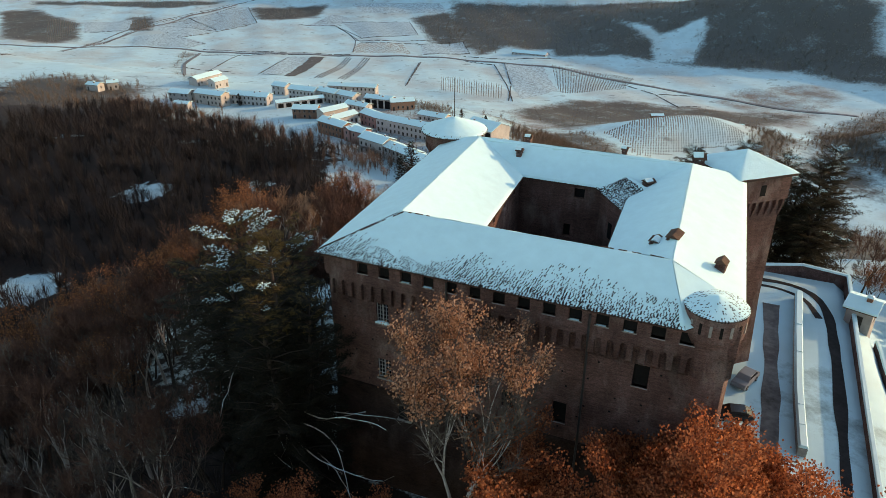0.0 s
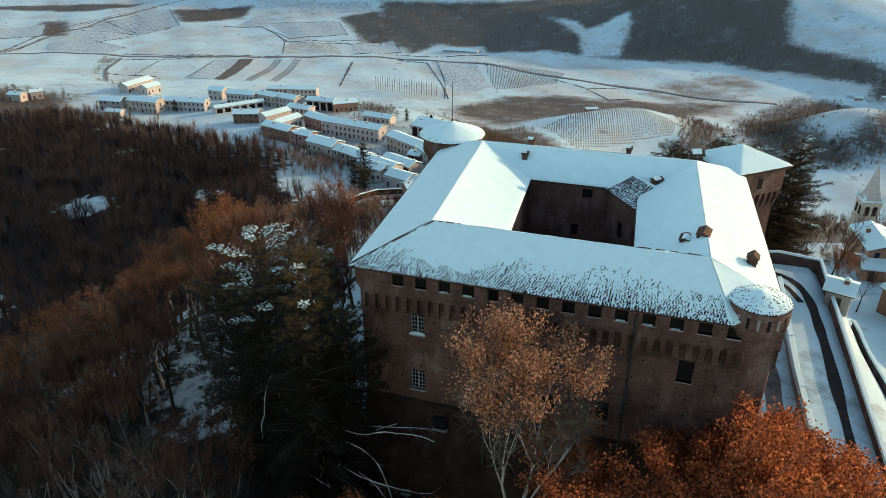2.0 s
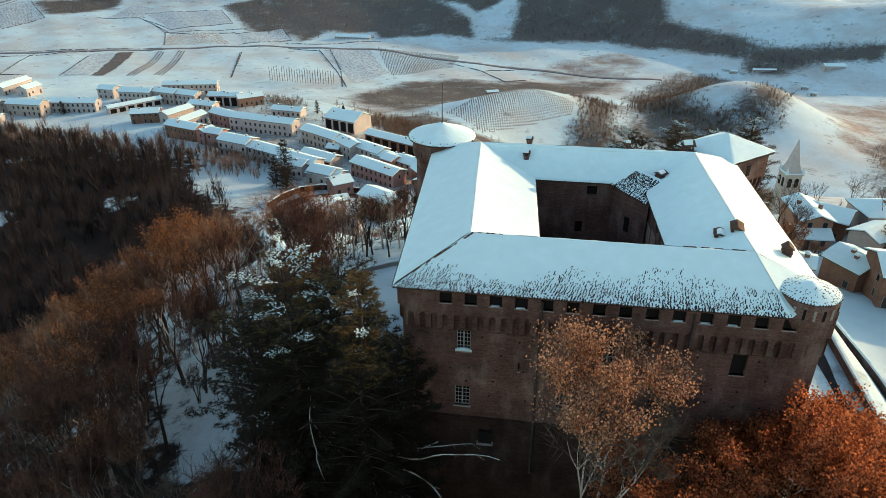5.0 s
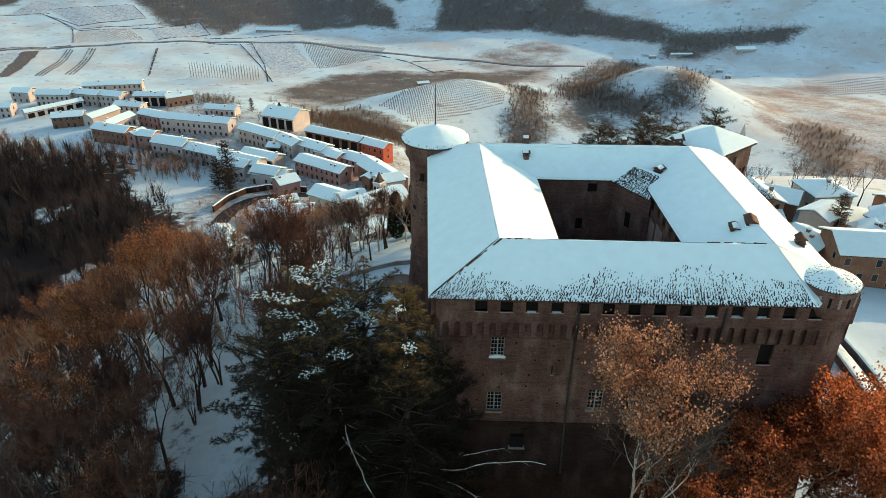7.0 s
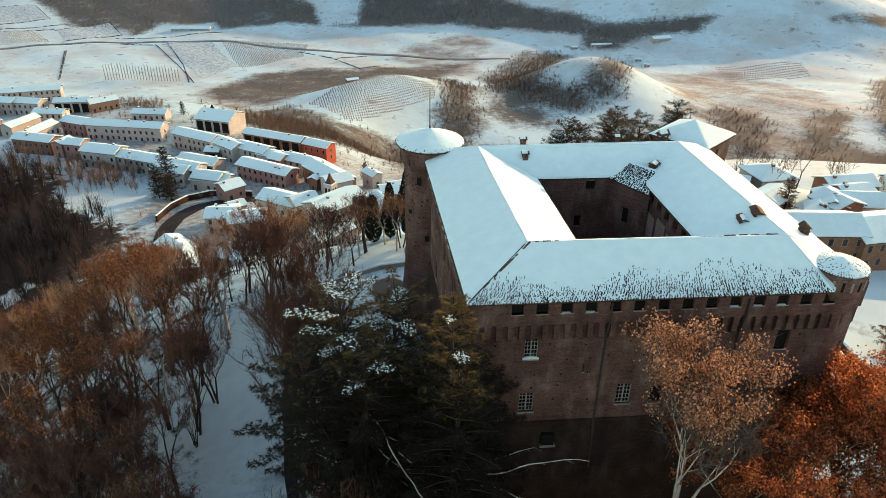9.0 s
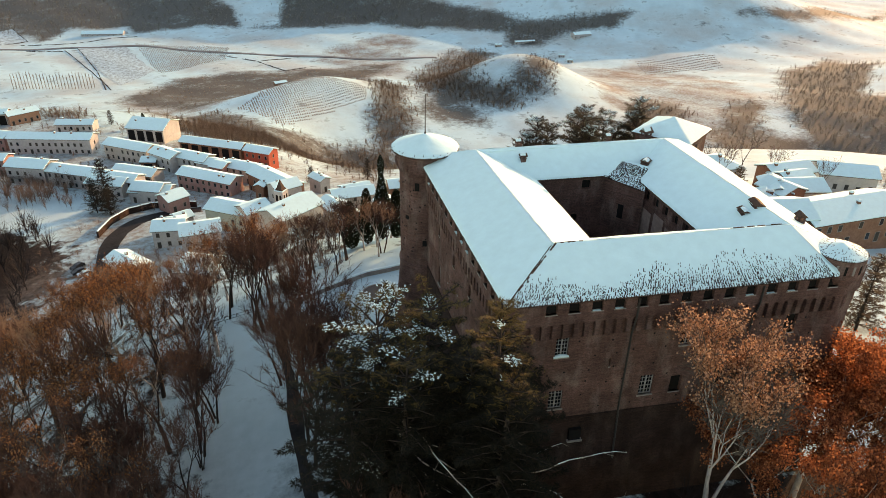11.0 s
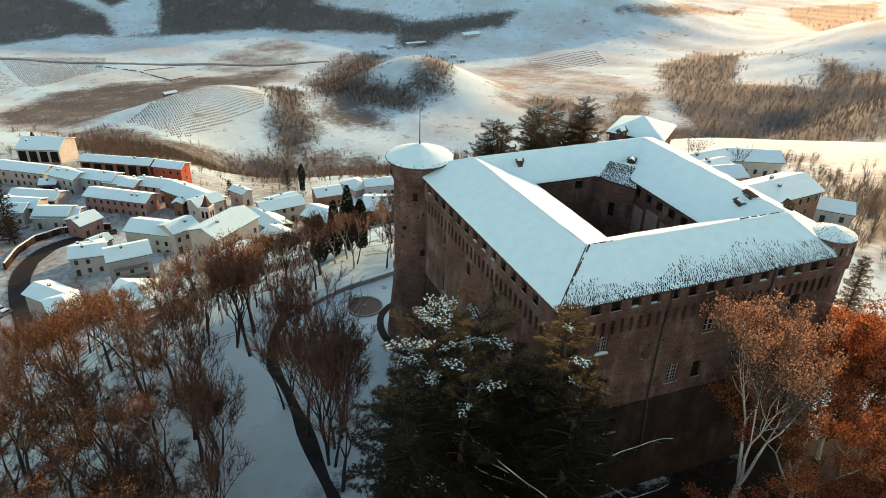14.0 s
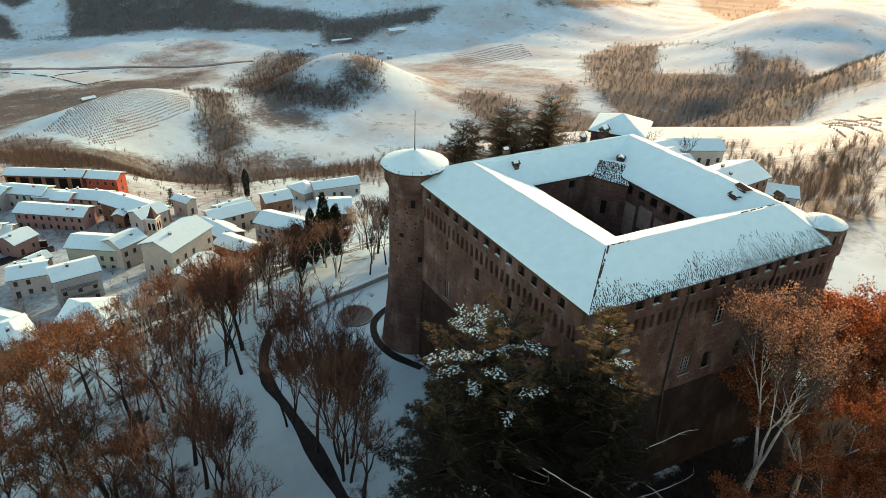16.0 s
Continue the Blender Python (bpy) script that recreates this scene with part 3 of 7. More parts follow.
def eave_tiles(a, b, gap=0.235):
    """The ends of the lowest tiles, just proud of the snow."""
    along = (b - a).normalized()
    s = Shape()
    for k in range(int((b - a).length / gap)):
        c = a + along * (k + 0.5) * gap
        o = Vector((along.y, -along.x, 0))
        s.tube(c + o * 0.07 + Vector((0, 0, -0.04)), c - o * 0.25 + Vector((0, 0, 0.07)), 0.075, 0.07, 5)
    put("eave_tiles", s.mesh("eave_tiles", TILE), castle, label="row of clay tile ends along the eave", kind="stuff")


for a, b in ((OUT[0], CUT[0]), (CUT[1], OUT[2]), (OUT[2], OUT[3]), (OUT[3], OUT[0]), (INN[2], INN[1]), (INN[3], INN[2]), (INN[0], INN[3])):
    eave_tiles(a, b)

def ridge_snow(a, b, wide=0.5, lift=0.17):
    """A rounded drift of snow over a ridge or hip."""
    a, b = Vector(a), Vector(b)
    d = (b - a).normalized()
    o = Vector((-d.y, d.x, 0)).normalized()
    n = max(int((b - a).length / 0.5), 4)
    rings = []
    for k in range(n + 1):
        c = a.lerp(b, k / n)
        e = lift + 0.04 * bumpy(c.x, c.y, 2, 1.2)
        profile = [(q, e * z - 0.02) for q, z in ((-1, -0.75), (-0.6, 0.35), (-0.2, 0.95), (0.2, 0.95), (0.6, 0.35), (1, -0.75))]
        rings.append([c + o * (wide * q) + Vector((0, 0, z)) for q, z in profile])
    s = Shape()
    s.rings(rings)
    put("snow_ridge", s.mesh("snow_ridge", SNOW_ROOF, True), castle, label="drift of snow along the ridge")


for i in range(4):
    ridge_snow(TOP[i], TOP[(i + 1) % 4])
    if i > 1:
        ridge_snow(OUT[i], TOP[i], 0.4, 0.2)
    ridge_snow(INN[i], TOP[i], 0.55, 0.05)

for end in CUT:
    ridge_snow(end.lerp(TOP[1], 0.06), TOP[1], 0.5, 0.16)

# bare ridge tiles
def ridge_tiles(a, b, lift=0.14, gap=0.0, seed=0):
    a, b = Vector(a), Vector(b)
    s, rng = Shape(), random.Random(seed)
    n = int((b - a).length / 0.34)
    for i in range(n):
        if rng.random() < gap:
            continue
        p, q = a.lerp(b, i / n), a.lerp(b, (i + 0.92) / n)
        up = Vector((0, 0, lift + rng.uniform(-0.02, 0.02)))
        s.tube(p + up, q + up, 0.12, 0.10, 6)
    put("ridge_tiles", s.mesh("ridge_tiles", TILE), castle, label="line of half-bare ridge tiles", kind="stuff")


ridge_tiles(OUT[0].lerp(TOP[0], 0.22), TOP[0] + Vector((0.3, 0, 0)), 0.13, 0.35, 3)
ridge_tiles(TOP[0], TOP[0] + Vector((3.2, 0.0, 0)), 0.11, 0.3, 4)
ridge_tiles(TOP[1] + Vector((-5.6, 0.35, -0.2)), TOP[1] + Vector((-0.6, 0.35, -0.18)), 0.2, 0.25, 5)

# low patch of roof across the yard's back corner, its tiles showing
roof_slope("corner_roof", Vector((15.3, 25.05, YARD + 0.02)), Vector((18.85, 21.2, YARD - 0.55)), Vector((20.7, 24.4, 20.1)), Vector((18.4, 26.6, 20.25)), 3.4, 77, cover=0.10, even=True)
s = Shape()
s.prism([(15.9, 25.4, 8.0), (19.3, 21.8, 8.0), (19.3, 25.4, 8.0)], [(15.9, 25.4, YARD - 0.1), (19.3, 21.8, YARD - 0.6), (19.3, 25.4, YARD - 0.1)])
put("courtyard_corner", s.mesh("courtyard_corner", BRICK), castle, label="canted brick corner of the courtyard")
b = Shape()
b.box((-0.35, -0.03, 14.0), (0.35, 0.2, 15.8), 0, place_on((17.5, 23.71, 0), (3.4, -3.6, 0), (3.6, 3.4, 0)))
put("window", b.mesh("dark_opening", HOLE), castle, label="dark courtyard window opening")


def round_tower(x, y, r, z_eave, roof_r, apex, name, label, flare=True):
    rings = [(BASE, r + 1.25), (-3.0, r + 0.85), (2.0, r + 0.32), (5.2, r + 0.06), (5.3, r + 0.2), (5.55, r + 0.2), (5.65, r), (12.0, r), (z_eave - 3.2, r)] if flare else [(BASE, r + 0.5), (5.4, r + 0.05), (5.6, r)]
    rings += [(z_eave - 3.0, r), (z_eave - 1.9, r + 0.42), (z_eave, r + 0.45)]
    s = Shape()
    s.rings([circle(x, y, z, rr, 48) for z, rr in rings])
    t = put(name, s.mesh(name, BRICK), castle, label=label)
    count = 34 if flare else 0
    for i in range(count):
        a = 2 * math.pi * i / count
        c = Shape()
        u = Vector((math.cos(a), math.sin(a), 0))
        v = Vector((-u.y, u.x, 0))
        o = Vector((x, y, 0))
        pr = [(r - 0.1, z_eave - 2.9), (r + 0.5, z_eave - 1.95), (r + 0.5, z_eave - 1.2), (r - 0.1, z_eave - 1.2)]
        c.prism([o + u * q + v * -0.13 + Vector((0, 0, z)) for q, z in pr], [o + u * q + v * 0.13 + Vector((0, 0, z)) for q, z in pr])
        put("corbel", c.mesh("corbel", BRICK), t)
    s = Shape()                                        # tiled cone
    s.rings([circle(x, y, z_eave - 0.12, roof_r, 48), circle(x, y, z_eave + 0.1, roof_r, 48), circle(x, y, apex, 0.05, 48)])
    put("tower_roof", s.mesh("tower_roof", TILE), t, label="conical clay-tiled tower roof")
    return t


def cone_snow(x, y, r, z0, z1, parent, thin, seed):
    verts, faces, nu, nv = [], [], 96, 20

    def lift(px, py, d):
        return 0.05 + 0.12 * min(d / max(thin, 0.05), 1.0) + 0.03 * bumpy(px, py, seed + 2, 0.7)

    for j in range(nv + 1):
        v = j / nv
        for i in range(nu):
            a = 2 * math.pi * i / nu
            rr = r * (1 - v) + 0.02
            px, py = x + rr * math.cos(a), y + rr * math.sin(a)
            verts.append((px, py, z0 + (z1 - z0) * v + (0.03 if j == 0 else lift(px, py, v * r))))
    for j in range(nv):
        for i in range(nu):
            k, q = j * nu + i, j * nu + (i + 1) % nu
            faces.append((k, q, q + nu, k + nu))
    put("snow_cover", mesh_of("snow_cover", verts, faces, SNOW_ROOF, True), parent, label="snow on the tower roof")
    rng, s = random.Random(seed), Shape()
    for i in range(int(2 * math.pi * r / 0.22)):
        a, d = 2 * math.pi * i / int(2 * math.pi * r / 0.22), 0.05
        out, side = Vector((math.cos(a), math.sin(a), 0)), Vector((-math.sin(a), math.cos(a), 0))
        up = (-out * r + Vector((0, 0, z1 - z0))).normalized()
        while d < r * 0.75:
            if rng.random() < (0.8 - 0.6 * d / max(thin, 0.05)) * (1 - d / r):
                c = Vector((x, y, z0 + (z1 - z0) * d / r)) + out * (r - d)
                c.z += lift(c.x, c.y, d)
                bare_slit(s, c, side, up, side.cross(up), rng.uniform(0.05, 0.12), rng.uniform(0.1, 0.26))
            d += rng.uniform(0.18, 0.28)
    if s.f:
        put("bare_tiles", s.mesh("bare_tiles", TILE_DARK), parent, label="clay tiles showing through thin snow", kind="stuff")


TX, TY = -4.75, 33.4
tower = round_tower(TX, TY, 3.2, 20.75, 4.15, 22.3, "round_tower", "tall round brick corner tower with a snowy conical roof")
cone_snow(TX, TY, 4.2, 20.82, 22.36, tower, 0.25, 40)
s = Shape()
s.tube((TX, TY, 22.2), (TX, TY, 27.4), 0.07, 0.035, 8)
s.tube((TX, TY, 22.1), (TX, TY, 22.7), 0.16, 0.1, 8)
put("flagpole", s.mesh("flagpole", IRON), tower, label="thin metal pole on the tower roof")
for a, z, h in ((-2.05, 16.2, 1.0), (-1.75, 8.5, 0.8), (-2.5, 12.0, 0.5), (-2.9, 3.0, 0.6)):
    u = Vector((math.cos(a), math.sin(a), 0))
    m = place_on(Vector((TX, TY, 0)) + u * 3.215, (-u.y, u.x, 0), -u)
    s = Shape()
    s.box((-0.28, -0.05, z), (0.28, 0.2, z + h))
    put("window", s.mesh("dark_opening", HOLE), tower, m, "small dark tower window")
spots = Shape()
rng = random.Random(8)
for i in range(46):
    a, z = rng.uniform(-3.3, -0.6), rng.uniform(6.2, 17.2)
    u = Vector((math.cos(a), math.sin(a), 0))
    spots.box((-0.09, -0.01, z), (0.09, 0.1, z + 0.18), 0, place_on(Vector((TX, TY, 0)) + u * 3.2, (-u.y, u.x, 0), -u))
put("putlog_holes", spots.mesh("putlog_holes", HOLE), tower, label="small dark scaffold holes", kind="stuff")

turret = round_tower(29.1, 1.95, 1.85, 20.55, 2.25, 21.2, "corner_turret", "round brick corner turret with a low snowy roof", False)
cone_snow(29.1, 1.95, 2.3, 20.61, 21.25, turret, 2.2, 60)
for i in range(9):                                     # slit openings under the turret roof
    a = -2.9 + 0.32 * i
    u = Vector((math.cos(a), math.sin(a), 0))
    m = place_on(Vector((29.1, 1.95, 0)) + u * 2.32, (-u.y, u.x, 0), -u)
    s = Shape()
    s.box((-0.10, -0.015, 19.2), (0.10, 0.2, 20.1))
    put("loophole", s.mesh("loophole", HOLE if i % 2 else STONE), turret, m)


# square tower, set cornerwise on the back right corner
QX, QY, QA = 29.75, 36.3, radians(41.0)
qm = Matrix.Translation((QX, QY, 0)) @ Matrix.Rotation(QA, 4, "Z")
s = Shape()


def square(h, z):
    return [(-h, -h, z), (h, -h, z), (h, h, z), (-h, h, z)]


s.rings([square(3.7, BASE), square(3.25, 4.0), square(3.15, 14.6), square(3.15, 16.6), square(3.6, 16.9), square(3.6, 19.75)])
sq = put("square_tower", s.mesh("square_tower", BRICK), castle, qm, "square brick tower with a corbelled top and snowy hipped roof")
for side in range(4):
    rot = Matrix.Rotation(side * math.pi / 2, 4, "Z")
    for i in range(8):
        x = -3.15 + 0.9 * i
        c = Shape()
        c.prism([(x - 0.14, -3.1, 14.7), (x - 0.14, -3.62, 16.3), (x - 0.14, -3.62, 16.92), (x - 0.14, -3.1, 16.92)], [(x + 0.14, -3.1, 14.7), (x + 0.14, -3.62, 16.3), (x + 0.14, -3.62, 16.92), (x + 0.14, -3.1, 16.92)])
        put("corbel", c.mesh("corbel", BRICK), sq, rot)
    c = Shape()
    c.box((-0.35, -3.63, 17.6), (0.35, -3.4, 18.9))
    put("window", c.mesh("dark_opening", HOLE), sq, rot, "small dark tower window")
s = Shape()
s.rings([square(4.0, 19.72), square(4.0, 19.95), square(0.06, 21.75)])
put("tower_roof", s.mesh("tower_roof", TILE), sq, label="hipped clay-tiled roof")
verts, faces = [], []
for j in range(11):
    h = 4.06 * (1 - j / 10) + 0.01
    for k in range(4):
        p, q = Vector(square(h, 0)[k]), Vector(square(h, 0)[(k + 1) % 4])
        for i in range(12):
            c = p.lerp(q, i / 12)
            verts.append((c.x, c.y, 20.0 + 1.85 * j / 10 + (0.03 if j == 0 else 0.12) + 0.05 * bumpy(c.x, c.y, 5, 0.8)))
for j in range(10):
    for i in range(48):
        k, q = j * 48 + i, j * 48 + (i + 1) % 48
        faces.append((k, q, q + 48, k + 48))
put("snow_cover", mesh_of("snow_cover", verts, faces, SNOW_ROOF, True), sq, label="snow on the tower roof")


# chimneys and small roof things
def chimney(x, y, z, w, d, h, roofed=True, turn=0.0, label="brick chimney with a small tiled cap and snow"):
    s = Shape()
    s.box((-w / 2, -d / 2, -0.9), (w / 2, d / 2, h * 0.55))
    s.box((-w / 2 - 0.06, -d / 2 - 0.06, h * 0.55), (w / 2 + 0.06, d / 2 + 0.06, h * 0.62))
    c = put("chimney", s.mesh("chimney", BRICK), castle, pose(x, y, z, 0, 0, turn), label)
    s = Shape()
    for sx in (-1, 1):
        for sy in (-1, 1):
            s.box((sx * w * 0.38 - 0.08, sy * d * 0.38 - 0.08, h * 0.62), (sx * w * 0.38 + 0.08, sy * d * 0.38 + 0.08, h * 0.85))
    put("chimney_pier", s.mesh("chimney_pier", BRICK), c)
    s = Shape()
    e = 0.14
    a, b, t = w / 2 + e, d / 2 + e, h * 0.85
    s.prism([(-a, -b, t), (a, -b, t), (a, b, t), (-a, b, t)], [(-a, -0.04, t + h * 0.3), (a, -0.04, t + h * 0.3), (a, 0.04, t + h * 0.3), (-a, 0.04, t + h * 0.3)])
    put("chimney_cap", s.mesh("chimney_cap", TILE), c)
    if not roofed:
        return c
    s = Shape()
    s.prism([(-a, -b * 0.75, t + h * 0.13), (a * 0.5, -b * 0.7, t + h * 0.13), (a * 0.5, b * 0.5, t + h * 0.2), (-a, b * 0.5, t + h * 0.2)], [(-a, -0.07, t + h * 0.36), (a * 0.5, -0.07, t + h * 0.36), (a * 0.5, 0.07, t + h * 0.36), (-a, 0.07, t + h * 0.36)])
    put("snow_cap", s.mesh("snow_cap", SNOW), c)
    return c


chimney(25.0, 9.7, 21.3, 1.5, 0.9, 0.95, False, turn=80)
chimney(23.6, 9.5, 20.8, 1.1, 0.8, 0.8, turn=80)
chimney(28.95, 7.9, 20.1, 0.75, 0.75, 1.35, False, turn=80)
chimney(5.9, 27.2, 20.5, 0.6, 0.6, 1.05, turn=0)
chimney(6.1, 29.9, 21.3, 0.6, 0.6, 1.0, turn=0)
chimney(17.3, 29.2, 21.6, 0.5, 0.5, 1.0, turn=0)
chimney(20.7, 25.4, 19.7, 0.9, 0.9, 1.0, turn=45)
chimney(24.9, 34.2, 19.0, 1.2, 1.0, 2.1, turn=20)


# ---- ground ----
PROFILE = ([-3000, -400, -150, -60, -20, 0, 50, 66, 100, 150, 200, 260, 330, 362, 385, 420, 450, 600, 800, 1000, 1250, 1600, 2200, 3500],
           [-160, -120, -62, -26, -11, -6, -5.6, -10, -32, -53, -62, -67, -71, -74, -88, -108, -122, -166, -196, -214, -222, -214, -120, 60])
EAST = ([200, 240, 300, 380, 450, 540, 600, 700], [0, -7, -25, -42, -42, -20, -6, 0])     # the valley east of the village
SADDLE = ([285, 320, 360, 420, 480, 560], [0, -8, -17, -15, -4, 0])                              # and the dip behind its last houses
HILLS = [  # x, y, reach across, reach along, turn, height
    (-2, 640, 85, 100, -0.6, 36), (215, 700, 75, 85, 0.5, 44), (80, 112, 60, 34, 0.0, 17), (170, 50, 90, 60, 0.0, -10),
    (620, 1150, 320, 170, -0.3, 95), (180, 1500, 420, 190, -0.1, 110), (-700, 1900, 600, 220, 0.1, 90), (900, 620, 260, 150, 0.6, 70),
    (420, 300, 120, 110, 0.3, -40), (620, 330, 200, 120, 0.2, 30)]


def height(x, y):
    """The lie of the land, without kerbs and walls."""
    z = np.interp(y, *PROFILE)
    z = z + np.interp(y, *EAST) / (1 + np.exp(np.clip((-25 - x) / 14, -50, 50)))
    z = z + np.interp(y, *SADDLE) / (1 + np.exp(np.clip((-85 - x) / 12, -50, 50)))
    west = 0.24 * np.clip(-x - 12.0, 0, 90) + 0.42 * np.clip(-x - 46.0, 0, 90)
    near = 1 / (1 + np.exp(np.clip((y - 150) / 22, -50, 50)))
    z = z - np.clip(west, 0, 55) * near * np.clip((z + 70) / 60, 0, 1)
    z = z - 8.5 / (1 + np.exp(np.clip((52.5 - x) / 1.2, -50, 50))) / (1 + np.exp(np.clip((y - 85) / 10, -50, 50)))   # lower ground east of the ramp wall
    for hx, hy, rx, ry, turn, h in HILLS:
        dx, dy = x - hx, y - hy
        u, v = dx * math.cos(turn) + dy * math.sin(turn), -dx * math.sin(turn) + dy * math.cos(turn)
        z = z + h * np.exp(-(u / rx) ** 2 - (v / ry) ** 2)
    away = np.hypot((x - 18) / 1.08, y - 27) - 33
    flat = 1 / (1 + np.exp(np.clip(away / 2.5, -50, 50)))     # the castle's terrace
    ramp = 1 / (1 + np.exp(np.clip((np.abs(x - 32) - 17.6) / 0.5, -50, 50))) / (1 + np.exp(np.clip((np.abs(y - 33) - 31.5) / 0.6, -50, 50)))
    flat = np.maximum(flat, ramp)
    return z * (1 - flat) - 5.6 * flat


def wavy(x, y):
    far = np.clip((np.hypot(x, y - 20) - 60) / 300, 0.12, 1.0)
    return far * (2.0 * np.sin(x * 0.021 + 1.3) * np.sin(y * 0.017 + 0.4) + 0.7 * np.sin(x * 0.063 + y * 0.05))


def spread(lo, hi, near, far, middle):
    """Grid lines, fine near the middle and coarse far off."""
    out, p = [middle], near
    while out[-1] < hi:
        out.append(out[-1] + p)
        p = min(p * 1.035, far)
    p, low = near, [middle]
    while low[-1] > lo:
        low.append(low[-1] - p)
        p = min(p * 1.035, far)
    return np.array(sorted(set(low[1:] + out)))


gx, gy = spread(-2600, 2900, 2.2, 13, 0.0), spread(-900, 3600, 2.2, 13, 20.0)
GX, GY = np.meshgrid(gx, gy)
GZ = height(GX, GY) + wavy(GX, GY)
nx, ny = len(gx), len(gy)
idx = np.arange(nx * ny).reshape(ny, nx)
quads = np.stack([idx[:-1, :-1], idx[:-1, 1:], idx[1:, 1:], idx[1:, :-1]], -1).reshape(-1, 4)


GLADES = [(-104, 192, 13), (-122, 203, 12), (-188, 147, 9), (-170, 77, 10), (-225, 214, 6), (-292, 195, 6), (-120, 130, 5), (-150, 170, 5)]    # snowy gaps in the woods


def litter_and_shade(x, y):
    """How much of the woodland floor turns dark: brown leaves through the snow, and tree shade put into the colour."""
    near = np.exp(-((x + 62) / 42) ** 2 - ((y - 15) / 62) ** 2)
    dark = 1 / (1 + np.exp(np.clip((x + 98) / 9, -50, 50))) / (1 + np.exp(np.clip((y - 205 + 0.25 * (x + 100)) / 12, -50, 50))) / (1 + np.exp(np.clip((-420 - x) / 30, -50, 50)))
    # the ground before the facade is darkened for the tree shade there
    front = 1 / (1 + np.exp(np.clip((y + 0.5) / 1.2, -50, 50))) / (1 + np.exp(np.clip((np.abs(x - 12) - 60) / 12, -50, 50)))
    back = 0.8 * np.exp(-((x + 20) / 34) ** 2 - ((y - 92) / 26) ** 2)
    near = near + 1.2 * np.exp(-((x + 45) / 26) ** 2 - ((y - 1) / 11) ** 2)
    clear = np.exp(-((x + 29) / 6) ** 2 - ((y - 26) / 24) ** 2)
    for cx, cy, r in GLADES:
        clear = clear + 2.2 * np.exp(-((x - cx) / r) ** 2 - ((y - cy) / (r * 1.2)) ** 2)
    return np.clip(0.5 * near + 1.15 * dark + 1.1 * front + back - 0.8 * clear, 0, 1)


g = Nodes("snowy_ground")
tone = g.ramp(g.noise(0.05, 5.0), [(0.3, (0.35, 0.57, 0.63)), (0.7, (0.45, 0.71, 0.77))])
thin = g.ramp(g.noise(0.009, 6.0, (1, 1, 1), 0.6), [(0.44, (0, 0, 0)), (0.62, (0.5, 0.5, 0.5))])      # grass through thin snow
tone = g.mix(thin, tone, g.ramp(g.noise(0.6, 6.0), [(0.3, (0.26, 0.23, 0.20)), (0.7, (0.48, 0.46, 0.43))]))
soil = g.ramp(g.noise(1.4, 7.0), [(0.3, (0.007, 0.005, 0.005)), (0.7, (0.032, 0.02, 0.016))])
weeds = g.ramp(g.noise(0.05, 9.0, (1, 1, 1), 0.72), [(0.56, (0, 0, 0)), (0.70, (0.75, 0.75, 0.75))])
attr = g.tree.nodes.new("ShaderNodeAttribute")
attr.attribute_name = "litter_shade"
patchy = g.maths("ADD", g.maths("MULTIPLY", attr.outputs["Fac"], 1.15), g.maths("MULTIPLY", g.maths("SUBTRACT", g.noise(0.22, 8.0, (1, 1, 1), 0.7), 0.5), 2.2))
cover = g.ramp(patchy, [(0.38, (0, 0, 0)), (0.62, (1, 1, 1))])
tone = g.mix(g.mix(1.0, weeds, cover, "LIGHTEN"), tone, soil)
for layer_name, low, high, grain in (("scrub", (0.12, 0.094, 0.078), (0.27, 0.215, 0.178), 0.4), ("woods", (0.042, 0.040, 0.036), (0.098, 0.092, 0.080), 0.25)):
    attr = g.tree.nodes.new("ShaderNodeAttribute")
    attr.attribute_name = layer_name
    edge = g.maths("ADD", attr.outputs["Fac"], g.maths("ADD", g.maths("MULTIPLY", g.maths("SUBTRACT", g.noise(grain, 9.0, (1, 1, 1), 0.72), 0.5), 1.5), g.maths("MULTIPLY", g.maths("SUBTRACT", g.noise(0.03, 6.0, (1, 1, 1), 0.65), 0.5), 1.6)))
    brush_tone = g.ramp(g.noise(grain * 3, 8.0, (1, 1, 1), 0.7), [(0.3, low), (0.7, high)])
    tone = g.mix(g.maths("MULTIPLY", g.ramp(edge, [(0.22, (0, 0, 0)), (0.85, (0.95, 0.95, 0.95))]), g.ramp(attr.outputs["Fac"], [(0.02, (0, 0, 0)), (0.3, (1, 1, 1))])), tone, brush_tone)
g.bump(g.maths("ADD", g.noise(7.0, 5.0), g.maths("MULTIPLY", g.noise(0.7, 4.0), 2.0)), 0.4, 0.08)
GROUND = g.finish(tone, 0.8, 0.2)
me = mesh_of("ground", np.stack([GX.ravel(), GY.ravel(), GZ.ravel()], 1).tolist(), quads.tolist(), GROUND, True)
ground_mesh = me
layer = me.attributes.new("litter_shade", "FLOAT", "POINT")
layer.data.foreach_set("value", litter_and_shade(GX, GY).ravel().astype(np.float32))
put("ground", me, label="snow-covered hills, fields and valley", category="ground", kind="structure")


